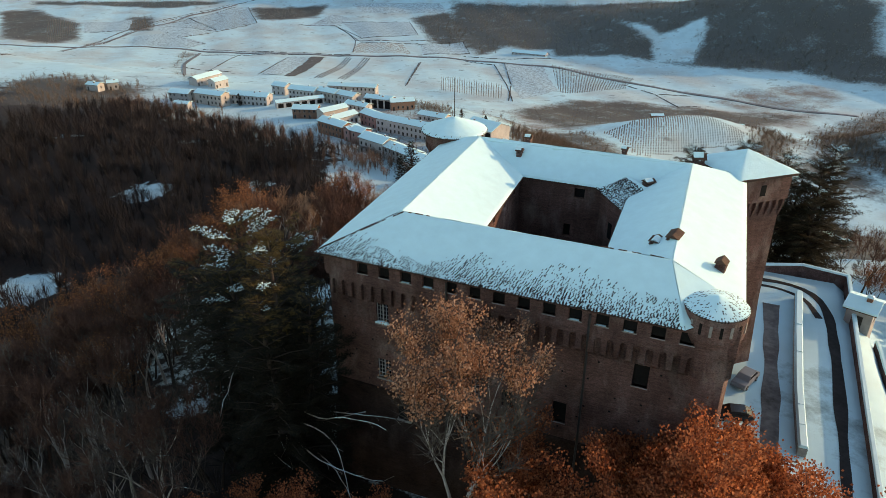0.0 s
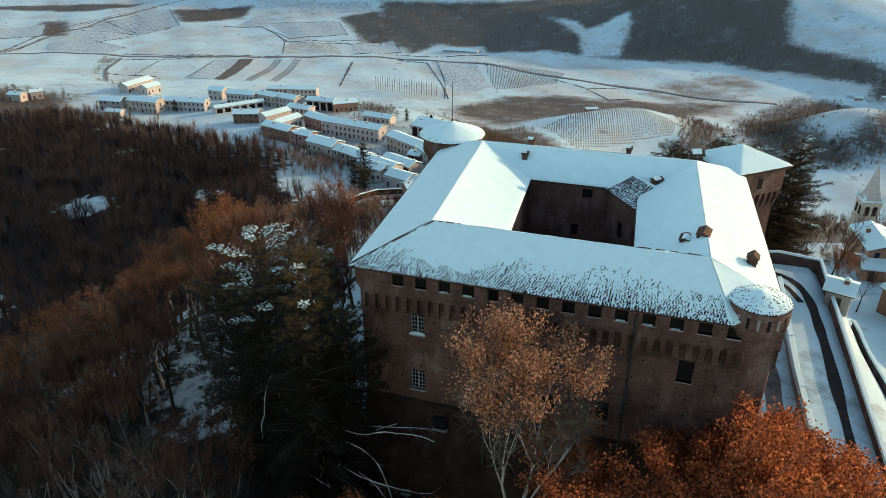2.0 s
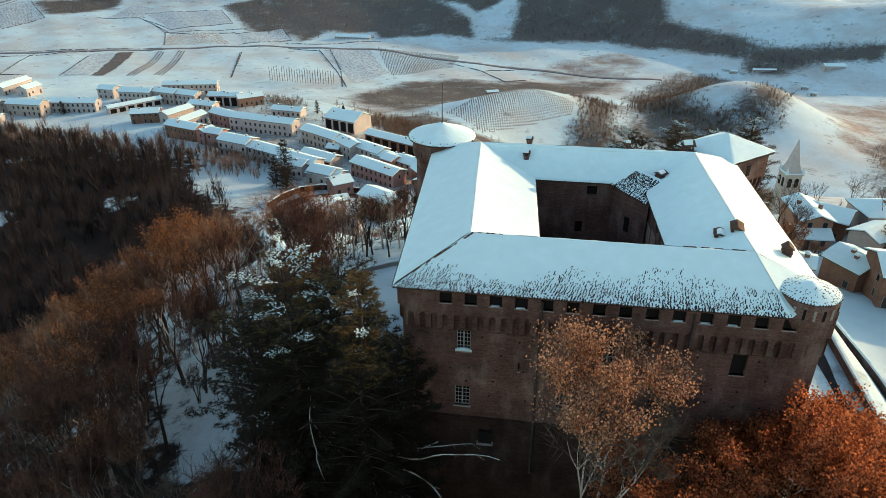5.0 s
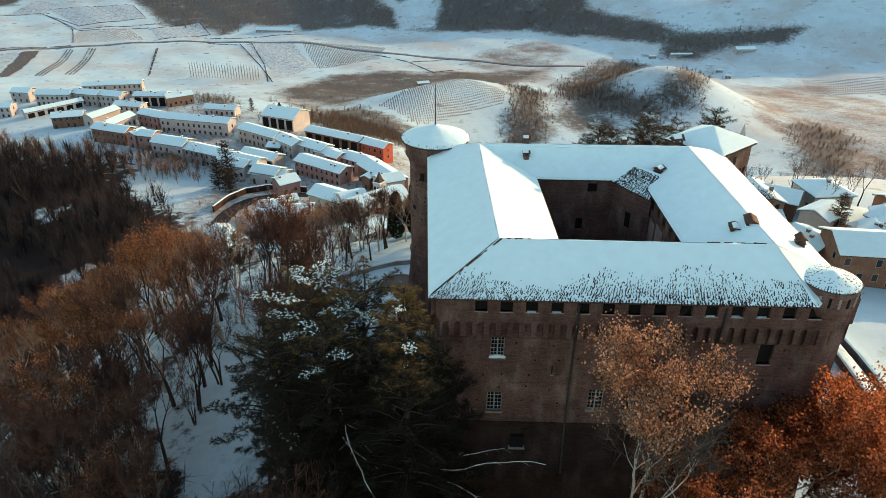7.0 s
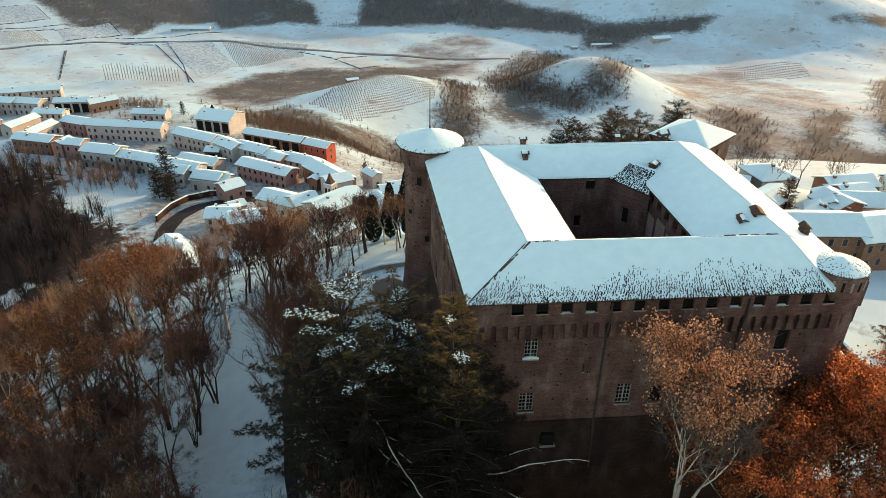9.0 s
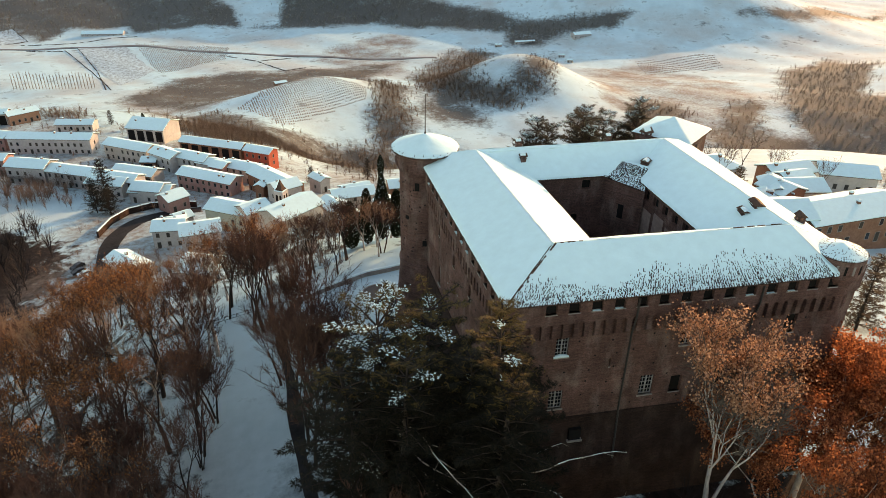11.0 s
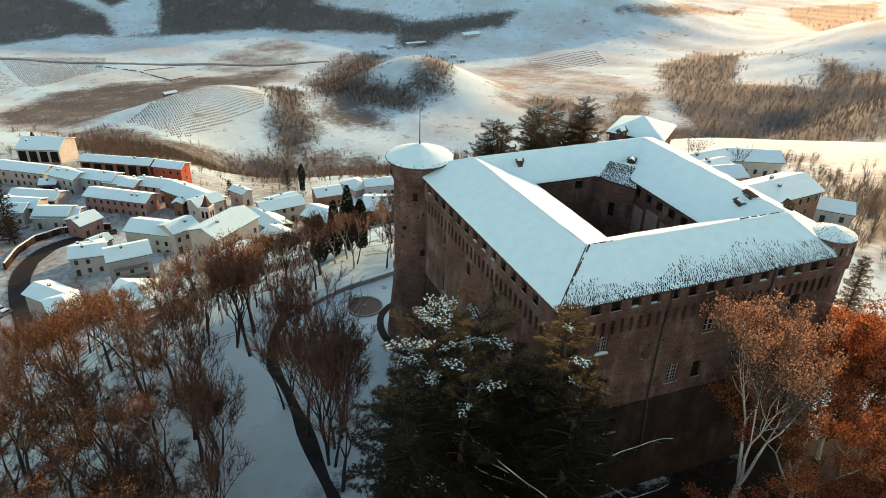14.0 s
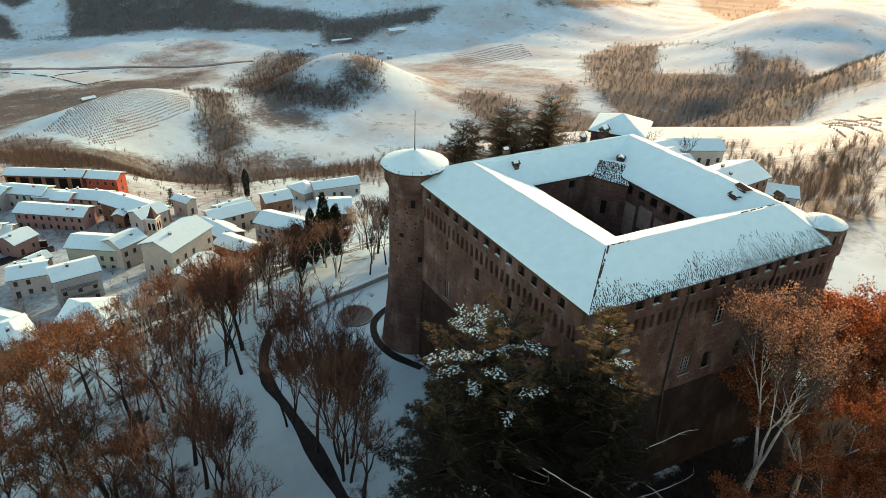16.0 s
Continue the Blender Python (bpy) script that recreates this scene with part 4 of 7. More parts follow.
# ---- ramp, drive and terrace round the castle ----
def drape(x, y, lift=0.0):
    """The height of the ground sheet itself at a place."""
    i = int(np.clip(np.searchsorted(gx, x) - 1, 0, nx - 2))
    j = int(np.clip(np.searchsorted(gy, y) - 1, 0, ny - 2))
    u, v = (x - gx[i]) / (gx[i + 1] - gx[i]), (y - gy[j]) / (gy[j + 1] - gy[j])
    z = GZ[j, i] * (1 - u) * (1 - v) + GZ[j, i + 1] * u * (1 - v) + GZ[j + 1, i] * (1 - u) * v + GZ[j + 1, i + 1] * u * v
    return float(z) + lift


def strip(name, pts, width, mat, lift=0.05, step=2.0, label="", category="road", wobble=0.0, kind="structure", thick=0.25):
    """A band of a given width laid along a line over the ground."""
    path = []
    for (x0, y0), (x1, y1) in zip(pts, pts[1:]):
        n = max(int(math.hypot(x1 - x0, y1 - y0) / step), 1)
        path += [(x0 + (x1 - x0) * k / n, y0 + (y1 - y0) * k / n) for k in range(n)]
    path.append(pts[-1])
    for _ in range(3):                                 # round the corners
        path = [path[0]] + [((a[0] + 2 * b[0] + c[0]) / 4, (a[1] + 2 * b[1] + c[1]) / 4) for a, b, c in zip(path, path[1:], path[2:])] + [path[-1]]
    rings = []
    for k, p in enumerate(path):
        a, b = path[max(k - 1, 0)], path[min(k + 1, len(path) - 1)]
        d = Vector((b[0] - a[0], b[1] - a[1], 0)).normalized()
        o = Vector((-d.y, d.x, 0)) * (width / 2) * (1 + wobble * bumpy(p[0], p[1], 3, 5.0))
        c = Vector((p[0], p[1], 0))
        zs = [drape(*(c + o * s).xy) for s in (1, 0.5, 0, -0.5, -1)]
        top = [c + o * s + Vector((0, 0, max(z, zs[2] - 0.4) + lift)) for s, z in zip((1, 0.5, 0, -0.5, -1), zs)]
        rings.append(top + [top[-1] - Vector((0, 0, thick)), top[0] - Vector((0, 0, thick))])
    s = Shape()
    s.rings(rings)
    return put(name, s.mesh(name, mat), None, None, label, category, "", kind)


def wall_run(name, pts, high, thick, mat, label, base=None, snow=0.22, category="wall"):
    """A free-standing wall along a line, with snow on its top."""
    s, t = Shape(), Shape()
    for (x0, y0), (x1, y1) in zip(pts, pts[1:]):
        n = max(int(math.hypot(x1 - x0, y1 - y0) / 3.0), 1)
        for k in range(n):
            a = Vector((x0 + (x1 - x0) * k / n, y0 + (y1 - y0) * k / n, 0))
            b = Vector((x0 + (x1 - x0) * (k + 1) / n, y0 + (y1 - y0) * (k + 1) / n, 0))
            d = (b - a).normalized()
            o = Vector((-d.y, d.x, 0)) * thick / 2
            za, zb = (drape(a.x, a.y), drape(b.x, b.y)) if base is None else (base, base)
            low = min(za, zb) - 1.0 if base is None else base - 7.0
            up = lambda p, z: p + Vector((0, 0, z))
            s.prism([up(a - o, low), up(b - o, low), up(b + o, low), up(a + o, low)], [up(a - o, za + high), up(b - o, zb + high), up(b + o, zb + high), up(a + o, za + high)])
            if snow:
                o2, e = o * 1.12, snow * (1 + 0.3 * bumpy(a.x, a.y, 1, 3.0))
                t.prism([up(a - o2, za + high - 0.03), up(b - o2, zb + high - 0.03), up(b + o2, zb + high - 0.03), up(a + o2, za + high - 0.03)],
                        [up(a - o * 0.7, za + high + e), up(b - o * 0.7, zb + high + e), up(b + o * 0.7, zb + high + e), up(a + o * 0.7, za + high + e)])
    w = put(name, s.mesh(name, mat), None, None, label, category)
    if snow:
        put("snow_cap", t.mesh("snow_cap", SNOW), w, label="snow along the wall top")
    return w


wall_run("retaining_wall", [(33.5, 61.5), (41.6, 64.8), (48.0, 63.6), (47.7, 45.3), (47.5, 32.7), (47.3, 14.0)], 1.15, 0.55, BRICK, "long brick parapet wall beside the castle ramp, snow on top", base=-5.6)
wall_run("ramp_wall", [(40.9, 55.0), (40.6, 42.0), (40.4, 30.7), (40.6, 20.0)], 1.25, 0.9, STONE, "broad stone ramp wall under thick snow", base=-5.6, snow=0.4)
wall_run("garden_wall", [(51.6, 52.0), (52.2, 40.0), (53.0, 26.0), (54.0, 12.0)], 1.5, 0.5, BRICK, "lower brick garden wall with a snowy top")
strip("ramp_road", [(33.0, 58.8), (40.0, 59.8), (43.6, 57.5), (45.0, 51.5), (45.2, 39.0), (44.9, 24.0), (44.5, 8.0)], 1.15, ASPHALT, 0.06, 1.5, "dark wheel track cleared in the snow of the ramp", wobble=0.5)
strip("ramp_road", [(33.0, 57.0), (38.0, 57.6), (42.0, 55.6), (43.6, 50.5)], 0.7, ASPHALT, 0.05, 1.0, "narrow wheel track in the snow", wobble=0.6)
strip("yard_drive", [(37.4, 52.0), (37.5, 40.0), (37.6, 28.0), (37.4, 16.0), (36.5, 4.0)], 1.9, plain_mat("slushy_gravel", (0.05, 0.042, 0.038), (0.22, 0.20, 0.19), 1.2), 0.05, 1.5, "slushy brown drive along the castle wall", wobble=0.5)
strip("tower_path", [(-6.6, 26.5), (-9.2, 30.5), (-9.9, 34.5), (-8.9, 38.6), (-5.8, 41.2), (-1.5, 42.5)], 1.1, ASPHALT, 0.06, 1.0, "dark wet path round the foot of the round tower", wobble=0.4)
strip("west_drive", [(-21.0, 47.0), (-24.0, 42.5), (-25.2, 36.4), (-24.0, 30.0), (-23.2, 22.0), (-22.8, 16.8), (-22.2, 11.0), (-20.0, 0.0)], 1.5, ASPHALT, 0.05, 1.5, "dark wet drive curving round the castle", wobble=0.5)
wall_run("terrace_wall", [(2.0, 51.5), (-1.7, 49.4), (-8.0, 47.6), (-15.0, 46.2), (-22.1, 44.9)], 0.8, 0.4, STONE, "low stone terrace wall capped with snow", snow=0.16)


def railing(pts):
    top = new("railing")
    tagged(top, "iron railing along the snowy terrace edge", "railing")
    for (x0, y0), (x1, y1) in zip(pts, pts[1:]):
        n = int(math.hypot(x1 - x0, y1 - y0) / 1.7)
        for k in range(n):
            a, b = Vector((x0 + (x1 - x0) * k / n, y0 + (y1 - y0) * k / n, 0)), Vector((x0 + (x1 - x0) * (k + 1) / n, y0 + (y1 - y0) * (k + 1) / n, 0))
            a.z, b.z = drape(a.x, a.y), drape(b.x, b.y)
            s = Shape()
            s.tube(a - Vector((0, 0, 0.3)), a + Vector((0, 0, 1.05)), 0.05, 0.05, 5)
            put("post", s.mesh("post", IRON), top)
            s = Shape()
            for h in (0.5, 1.0):
                s.tube(a + Vector((0, 0, h)), b + Vector((0, 0, h)), 0.035, 0.035, 4)
            put("rail", s.mesh("rail", IRON), top)


railing([(-22.1, 44.9), (-30.0, 45.4), (-39.0, 45.2), (-48.0, 43.0)])

# round basin on the terrace
FX, FY = -10.4, 41.2
fz = drape(FX, FY)
s = Shape()
s.rings([circle(FX, FY, fz - 0.5, 2.62, 36), circle(FX, FY, fz + 0.26, 2.62, 36), circle(FX, FY, fz + 0.26, 2.44, 36), circle(FX, FY, fz + 0.1, 2.44, 36)])
basin = put("fountain_basin", s.mesh("fountain_basin", STONE), None, None, "round stone fountain basin with dark water, snow round it", "fountain")
s = Shape()
s.rings([circle(FX, FY, fz + 0.05, 2.46, 36), circle(FX, FY, fz + 0.19, 2.46, 36)])
put("water", s.mesh("water", plain_mat("dark_water", (0.028, 0.020, 0.017), (0.06, 0.046, 0.036), 1.5, 0.35, 0.4)), basin, label="dark leaf-stained water")
s = Shape()
s.rings([circle(FX, FY, fz + 0.1, 0.3, 12), circle(FX, FY, fz + 0.42, 0.2, 12), circle(FX, FY, fz + 0.5, 0.05, 12)])
put("spout", s.mesh("spout", STONE), basin, label="small stone spout")


def car(x, y, turn, paint, snow, label):
    """A parked car: body, cabin, glass, wheels with tyre and rim, and snow if it lay there overnight."""
    z = drape(x, y)
    top = tagged(new("car"), label, "car")
    top.matrix_basis = pose(x, y, z, 0, 0, turn)
    prof = [(-2.1, 0.35), (-2.15, 0.75), (-1.95, 0.95), (-1.1, 1.0), (-0.45, 1.46), (1.2, 1.5), (1.95, 1.02), (2.1, 0.9), (2.1, 0.35)]
    s = Shape()
    s.rings([[(px, sy * (0.86 if pz < 1.1 else 0.72), pz) for px, pz in prof] for sy in (-1, -0.5, 0.5, 1)])
    put("body", s.mesh("body", paint), top)
    s = Shape()
    for sy in (-1, 1):
        s.prism([(-0.9, sy * 0.815, 1.05), (1.6, sy * 0.815, 1.05), (1.1, sy * 0.76, 1.4), (-0.4, sy * 0.76, 1.4)], [(-0.9, sy * 0.83, 1.05), (1.6, sy * 0.83, 1.05), (1.1, sy * 0.775, 1.4), (-0.4, sy * 0.775, 1.4)])
    put("side_windows", s.mesh("side_windows", DARK_GLASS), top)
    for px in (-1.3, 1.3):
        for sy in (-1, 1):
            s = Shape()
            s.tube((px, sy * 0.72, 0.32), (px, sy * 0.9, 0.32), 0.32, 0.32, 16)
            w = put("wheel", s.mesh("tyre", RUBBER), top)
            s = Shape()
            s.tube((px, sy * 0.88, 0.32), (px, sy * 0.915, 0.32), 0.19, 0.17, 12)
            put("rim", s.mesh("rim", CAR_PAINT_GREY), w)
    for sy in (-0.6, 0.6):
        s = Shape()
        s.box((-2.17, sy - 0.17, 0.68), (-2.1, sy + 0.17, 0.8))
        put("headlight", s.mesh("headlight", FRAME_WHITE), top)
    if snow:
        s = Shape()
        s.rings([[(-0.5, q, 1.49), (1.25, q, 1.53), (1.15, q * 0.9, 1.68), (-0.4, q * 0.9, 1.64)] for q in (-0.7, 0.7)])
        s.rings([[(-2.0, q, 0.97), (-1.15, q, 1.03), (-1.2, q * 0.9, 1.14), (-1.9, q * 0.9, 1.08)] for q in (-0.8, 0.8)])
        put("snow_cap", s.mesh("snow_cap", SNOW), top, label="snow on roof and bonnet")
    return top


car(33.6, 23.6, 12, CAR_PAINT_DARK, False, "dark car parked at the castle wall in the snow")
car(34.0, 20.2, 16, CAR_PAINT_GREY, True, "grey car under snow at the castle wall")
car(34.6, 31.0, 68, CAR_PAINT_GREY, False, "grey car parked beside the castle wall")
for k, (cx, cy) in enumerate(((-87.0, 144.0), (-89.5, 147.0), (-85.0, 140.5), (-91.0, 151.0))):
    car(cx, cy, 30 + 7 * k, CAR_PAINT_DARK if k % 2 else CAR_PAINT_GREY, k % 2 == 0, "car parked in the village lot")


# ---- village ----
def small_window(w, h, shutters):
    s = Shape()
    s.box((-w / 2, -0.03, 0), (w / 2, 0.05, h))
    glass = s.mesh("window", SHUTTER if shutters else DARK_GLASS)
    f = Shape()
    f.box((-w / 2 - 0.08, -0.05, -0.1), (w / 2 + 0.08, 0.02, 0.0)), f.box((-w / 2 - 0.08, -0.05, h), (w / 2 + 0.08, 0.02, h + 0.08))
    f.box((-w / 2 - 0.08, -0.05, 0), (-w / 2, 0.02, h)), f.box((w / 2, -0.05, 0), (w / 2 + 0.08, 0.02, h))
    return glass, f.mesh("frame", STONE)


WINDOWS = [small_window(0.95, 1.45, False), small_window(0.95, 1.45, True), small_window(1.1, 2.2, True)]
WORDS = {"cream": "cream rendered", "white": "white rendered", "pink": "pink rendered", "red": "red rendered", "orange": "ochre rendered", "green": "pale green", "grey": "grey", "brick": "brick"}
house_rng = random.Random(21)


FOOTPRINTS = []


def near_house(x, y, gap=1.2):
    """Whether a spot lies in or close to a house."""
    for m, length, depth in FOOTPRINTS:
        p = m @ Vector((x, y, m.inverted().translation.z))
        if -gap < p.x < length + gap and -gap < p.y < depth + gap:
            return True
    return False


def house(x0, y0, x1, y1, depth, zg, high, tone, kind=""):
    """A village house with its front eave from (x0, y0) to (x1, y1), the ground at zg and walls of that height."""
    rng = house_rng
    a, b = Vector((x0, y0, 0)), Vector((x1, y1, 0))
    along = (b - a).normalized()
    length = (b - a).length
    m = place_on((x0, y0, zg), along, (-along.y, along.x, 0))
    word = {"barn": "barn with open dark bays", "balcony": "house with wooden balconies", "hip": "house under a hipped roof"}.get(kind, "house with shuttered windows" if high > 5 else "low house")
    FOOTPRINTS.append((m.inverted(), length, depth))
    top = tagged(new("house"), f"{WORDS[tone]} village {word}, snow on the roof", "house", "village houses")
    top.matrix_basis = m
    e, wall = 0.45, PLASTER[tone]
    x_a, x_b, y_a, y_b = e, length - e, e, depth - e
    rise = 0.38 * min(depth, length) / 2
    hip = kind == "hip"
    cross = depth > length * 1.25
    s = Shape()
    s.box((x_a, y_a, -10.0), (x_b, y_b, high))
    if not hip:                                        # gables
        for q in ((x_a, x_a + 0.25), (x_b - 0.25, x_b)) if not cross else ():
            s.prism([(q[0], y_a, high), (q[0], y_b, high), (q[0], depth / 2, high + rise * 0.95)], [(q[1], y_a, high), (q[1], y_b, high), (q[1], depth / 2, high + rise * 0.95)])
        if cross:
            for q in ((y_a, y_a + 0.25), (y_b - 0.25, y_b)):
                s.prism([(x_a, q[0], high), (x_b, q[0], high), (length / 2, q[0], high + rise * 0.95)], [(x_a, q[1], high), (x_b, q[1], high), (length / 2, q[1], high + rise * 0.95)])
    put("wall", s.mesh("wall", wall), top)
    for name, lift, t, mat, grow in (("roof", 0.0, 0.16, TILE, 0.0), ("snow_cover", 0.17, 0.26, SNOW_ROOF, 0.06)):
        s = Shape()
        z0, z1 = high + lift - 0.05, high + rise + lift
        X0, X1, Y0, Y1 = -grow, length + grow, -grow, depth + grow
        if hip:
            k = min(depth, length) / 2
            r0, r1 = ((k, depth / 2), (length - k, depth / 2)) if length >= depth else ((length / 2, k), (length / 2, depth - k))
            r0, r1 = (*r0, z1), (r1[0] + 0.01, r1[1] + 0.01, z1)
            ring = [(X0, Y0, z0), (X1, Y0, z0), (X1, Y1, z0), (X0, Y1, z0)]
            up = [(p[0], p[1], p[2] + t) for p in ring]
            s.rings([ring, up], caps=False)
            tops = [(r0[0], r0[1], z1 + t), (r1[0], r1[1], z1 + t)]
            if length >= depth:
                s.face([up[0], up[1], tops[1], tops[0]]), s.face([up[2], up[3], tops[0], tops[1]]), s.face([up[1], up[2], tops[1]]), s.face([up[3], up[0], tops[0]])
            else:
                s.face([up[1], up[2], tops[1], tops[0]]), s.face([up[3], up[0], tops[0], tops[1]]), s.face([up[0], up[1], tops[0]]), s.face([up[2], up[3], tops[1]])
            s.face(list(reversed(ring)))
        else:
            halves = (((X0, Y0), (X1, Y0), (X1, depth / 2), (X0, depth / 2)), ((X1, Y1), (X0, Y1), (X0, depth / 2), (X1, depth / 2)))
            if cross:
                halves = (((X0, Y1), (X0, Y0), (length / 2, Y0), (length / 2, Y1)), ((X1, Y0), (X1, Y1), (length / 2, Y1), (length / 2, Y0)))
            for q in halves:
                low = [(*q[0], z0), (*q[1], z0), (*q[2], z1), (*q[3], z1)]
                s.prism(low, [(p[0], p[1], p[2] + t) for p in low])
        part_ob = put(name, s.mesh(name, mat), top if name == "roof" else roof_ob)
        if name == "roof":
            roof_ob = part_ob
    storeys = 2 if high > 5.2 else 1
    if kind == "barn":
        n = max(int(length / 4.5), 1)
        for i in range(n):
            s = Shape()
            c = x_a + (x_b - x_a) * (i + 0.5) / n
            s.box((c - 1.7, e - 0.04, 0.3), (c + 1.7, e + 0.3, high - 0.7))
            put("open_bay", s.mesh("open_bay", HOLE), top, label="dark open bay")
    else:
        for st in range(storeys):
            z = 0.9 + 3.0 * st if storeys == 2 else 1.1
            n = max(int((length - 1) / 2.7), 1)
            for i in range(n):
                if rng.random() < 0.12:
                    continue
                g, f = WINDOWS[rng.choice((0, 1, 1))] if st or i % 3 else WINDOWS[2]
                w = put("window", g, top, pose(x_a + (x_b - x_a) * (i + 0.5) / n, e, 0.0 if g is WINDOWS[2][0] else z))
                put("frame", f, w)
            for side in (0, 1):
                n = max(int((depth - 2) / 3.6), 1)
                for i in range(n):
                    if rng.random() < 0.3:
                        continue
                    g, f = WINDOWS[rng.choice((0, 1))]
                    y = y_a + (y_b - y_a) * (i + 0.5) / n
                    w = put("window", g, top, pose(x_b, y, z, 0, 0, 90) if side else pose(x_a, y, z, 0, 0, -90))
                    put("frame", f, w)
    if kind == "balcony":
        for z in (2.7, 5.6):
            if z > high - 1.5:
                continue
            s = Shape()
            s.box((x_a + 1, -0.75, z), (x_b - 1, e, z + 0.14))
            bal = put("balcony", s.mesh("balcony", STONE), top)
            s = Shape()
            for i in range(int((length - 3) / 0.5)):
                s.box((x_a + 1.1 + i * 0.5, -0.72, z + 0.14), (x_a + 1.15 + i * 0.5, -0.67, z + 1.0))
            s.box((x_a + 1, -0.74, z + 1.0), (x_b - 1, -0.66, z + 1.07))
            put("balustrade", s.mesh("balustrade", SHUTTER), bal)
    for i in range(rng.choice((0, 1, 1, 2))):
        cx, cy = rng.uniform(1.5, length - 1.5), depth * rng.choice((0.32, 0.42, 0.6))
        z = high + rise * (1 - abs(cy - depth / 2) / (depth / 2))
        s = Shape()
        s.box((cx - 0.35, cy - 0.3, z - 0.4), (cx + 0.35, cy + 0.3, z + 0.95))
        ch = put("chimney", s.mesh("chimney", PLASTER["brick"]), top)
        s = Shape()
        s.box((cx - 0.45, cy - 0.4, z + 0.95), (cx + 0.45, cy + 0.4, z + 1.08))
        s.prism([(cx - 0.42, cy - 0.36, z + 1.08), (cx + 0.42, cy - 0.36, z + 1.08), (cx + 0.42, cy + 0.36, z + 1.08), (cx - 0.42, cy + 0.36, z + 1.08)],
                [(cx - 0.2, cy - 0.2, z + 1.3), (cx + 0.2, cy - 0.2, z + 1.3), (cx + 0.2, cy + 0.2, z + 1.3), (cx - 0.2, cy + 0.2, z + 1.3)])
        put("snow_cap", s.mesh("snow_cap", SNOW), ch)
    return top


house(-108.5, 261.7, -88.2, 249.1, 9, -66.0, 6.5, "cream", "")
house(-87.1, 246.8, -76.8, 237.1, 9, -65.2, 6.5, "white", "")
house(-77.9, 242.0, -63.2, 232.5, 9, -65.0, 6, "white", "")
house(-104.2, 286.5, -86.1, 279.7, 16, -67.1, 6, "white", "barn")
house(-77.6, 265.1, -49.5, 250.9, 8, -66.8, 5.5, "brick", "barn")
house(-49.0, 251.1, -37.4, 244.0, 8, -68.2, 6.5, "red", "")
house(-66.7, 234.4, -55.6, 227.9, 8, -64.7, 5, "white", "")
house(-55.2, 226.8, -43.4, 219.3, 9, -64.5, 5.5, "cream", "")
house(-71.9, 218.2, -50.3, 204.7, 9, -63.5, 6, "pink", "")
house(-99.1, 231.4, -81.9, 223.2, 9, -64.3, 4, "grey", "barn")
house(-87.0, 206.2, -75.5, 202.3, 9, -62.8, 5, "white", "")
house(-55.5, 169.7, -41.9, 161.7, 10, -57.7, 7.5, "green", "")
house(-40.6, 158.7, -32.6, 163.4, 9, -55.4, 7, "cream", "")
house(-44.8, 213.2, -30.1, 193.7, 10, -63.5, 7, "brick", "")
house(-33.3, 152.9, -27.7, 146.2, 10, -54.1, 8, "white", "hip")
house(-28.7, 129.5, -16.2, 140.4, 11, -45.1, 8, "cream", "")
house(-2.2, 158.9, 10.9, 143.8, 10, -54.0, 6.5, "white", "")
house(21.2, 208.4, 25.2, 198.2, 9, -64.9, 5, "cream", "hip")
house(28.3, 194.9, 46.9, 193.8, 8, -61.7, 4.5, "white", "")
house(17.3, 155.4, 28.4, 152.0, 13, -52.7, 5.5, "brick", "")
house(-8.5, 175.0, 1.8, 177.9, 9, -57.4, 6, "cream", "")
house(-19.1, 172.7, -13.6, 162.8, 9, -57.0, 5, "white", "")
house(-15.9, 152.3, -7.8, 140.4, 8, -53.1, 4.5, "brick", "")
house(-68.3, 120.4, -62.7, 125.7, 12, -49.3, 5, "grey", "")
house(-66.7, 107.7, -59.0, 110.1, 12, -46.1, 5, "brick", "hip")
house(-57.1, 135.1, -45.6, 136.8, 9, -50.6, 8.5, "white", "balcony")
house(-70.1, 157.1, -59.8, 156.7, 9, -57.0, 6, "white", "")
house(-56.6, 113.1, -45.8, 109.2, 10, -44.2, 4, "grey", "hip")
house(-64.1, 170.0, -58.9, 173.2, 6, -58.1, 4, "grey", "")
house(-26.7, 100.7, -18.5, 108.1, 8, -33.6, 3.5, "white", "")
house(-16.7, 203.1, -12.2, 206.3, 8, -63.0, 5, "white", "")
house(-306.5, 285.7, -291.5, 287.6, 9, -69.4, 5.5, "grey", "")
house(-289.8, 290.7, -268.2, 290.6, 9, -70.0, 6.5, "cream", "")
house(-273.5, 301.3, -244.4, 304.8, 9, -71.3, 6, "white", "")
house(-290.8, 272.3, -280.4, 274.3, 6, -68.9, 3, "white", "")
house(-242.3, 324.3, -222.3, 324.6, 9, -70.5, 6.5, "white", "")
house(-224.1, 328.4, -207.4, 325.0, 9, -70.5, 6.5, "cream", "")
house(-261.8, 333.0, -250.1, 332.0, 9, -71.5, 6, "white", "")
house(-232.9, 298.6, -212.9, 321.9, 6, -69.7, 3.5, "white", "barn")
house(-207.8, 278.7, -193.3, 283.2, 9, -67.5, 5.5, "brick", "")
house(-209.0, 327.0, -193.4, 323.5, 9, -70.8, 6.5, "white", "")
house(-228.0, 349.0, -194.7, 356.1, 8, -72.1, 6, "white", "")
house(-188.7, 329.0, -169.7, 329.4, 8, -71.4, 6, "white", "barn")
house(-186.4, 279.0, -179.2, 295.2, 8, -66.8, 5, "cream", "")
house(-173.1, 263.3, -166.1, 283.9, 8, -65.6, 4.5, "white", "")
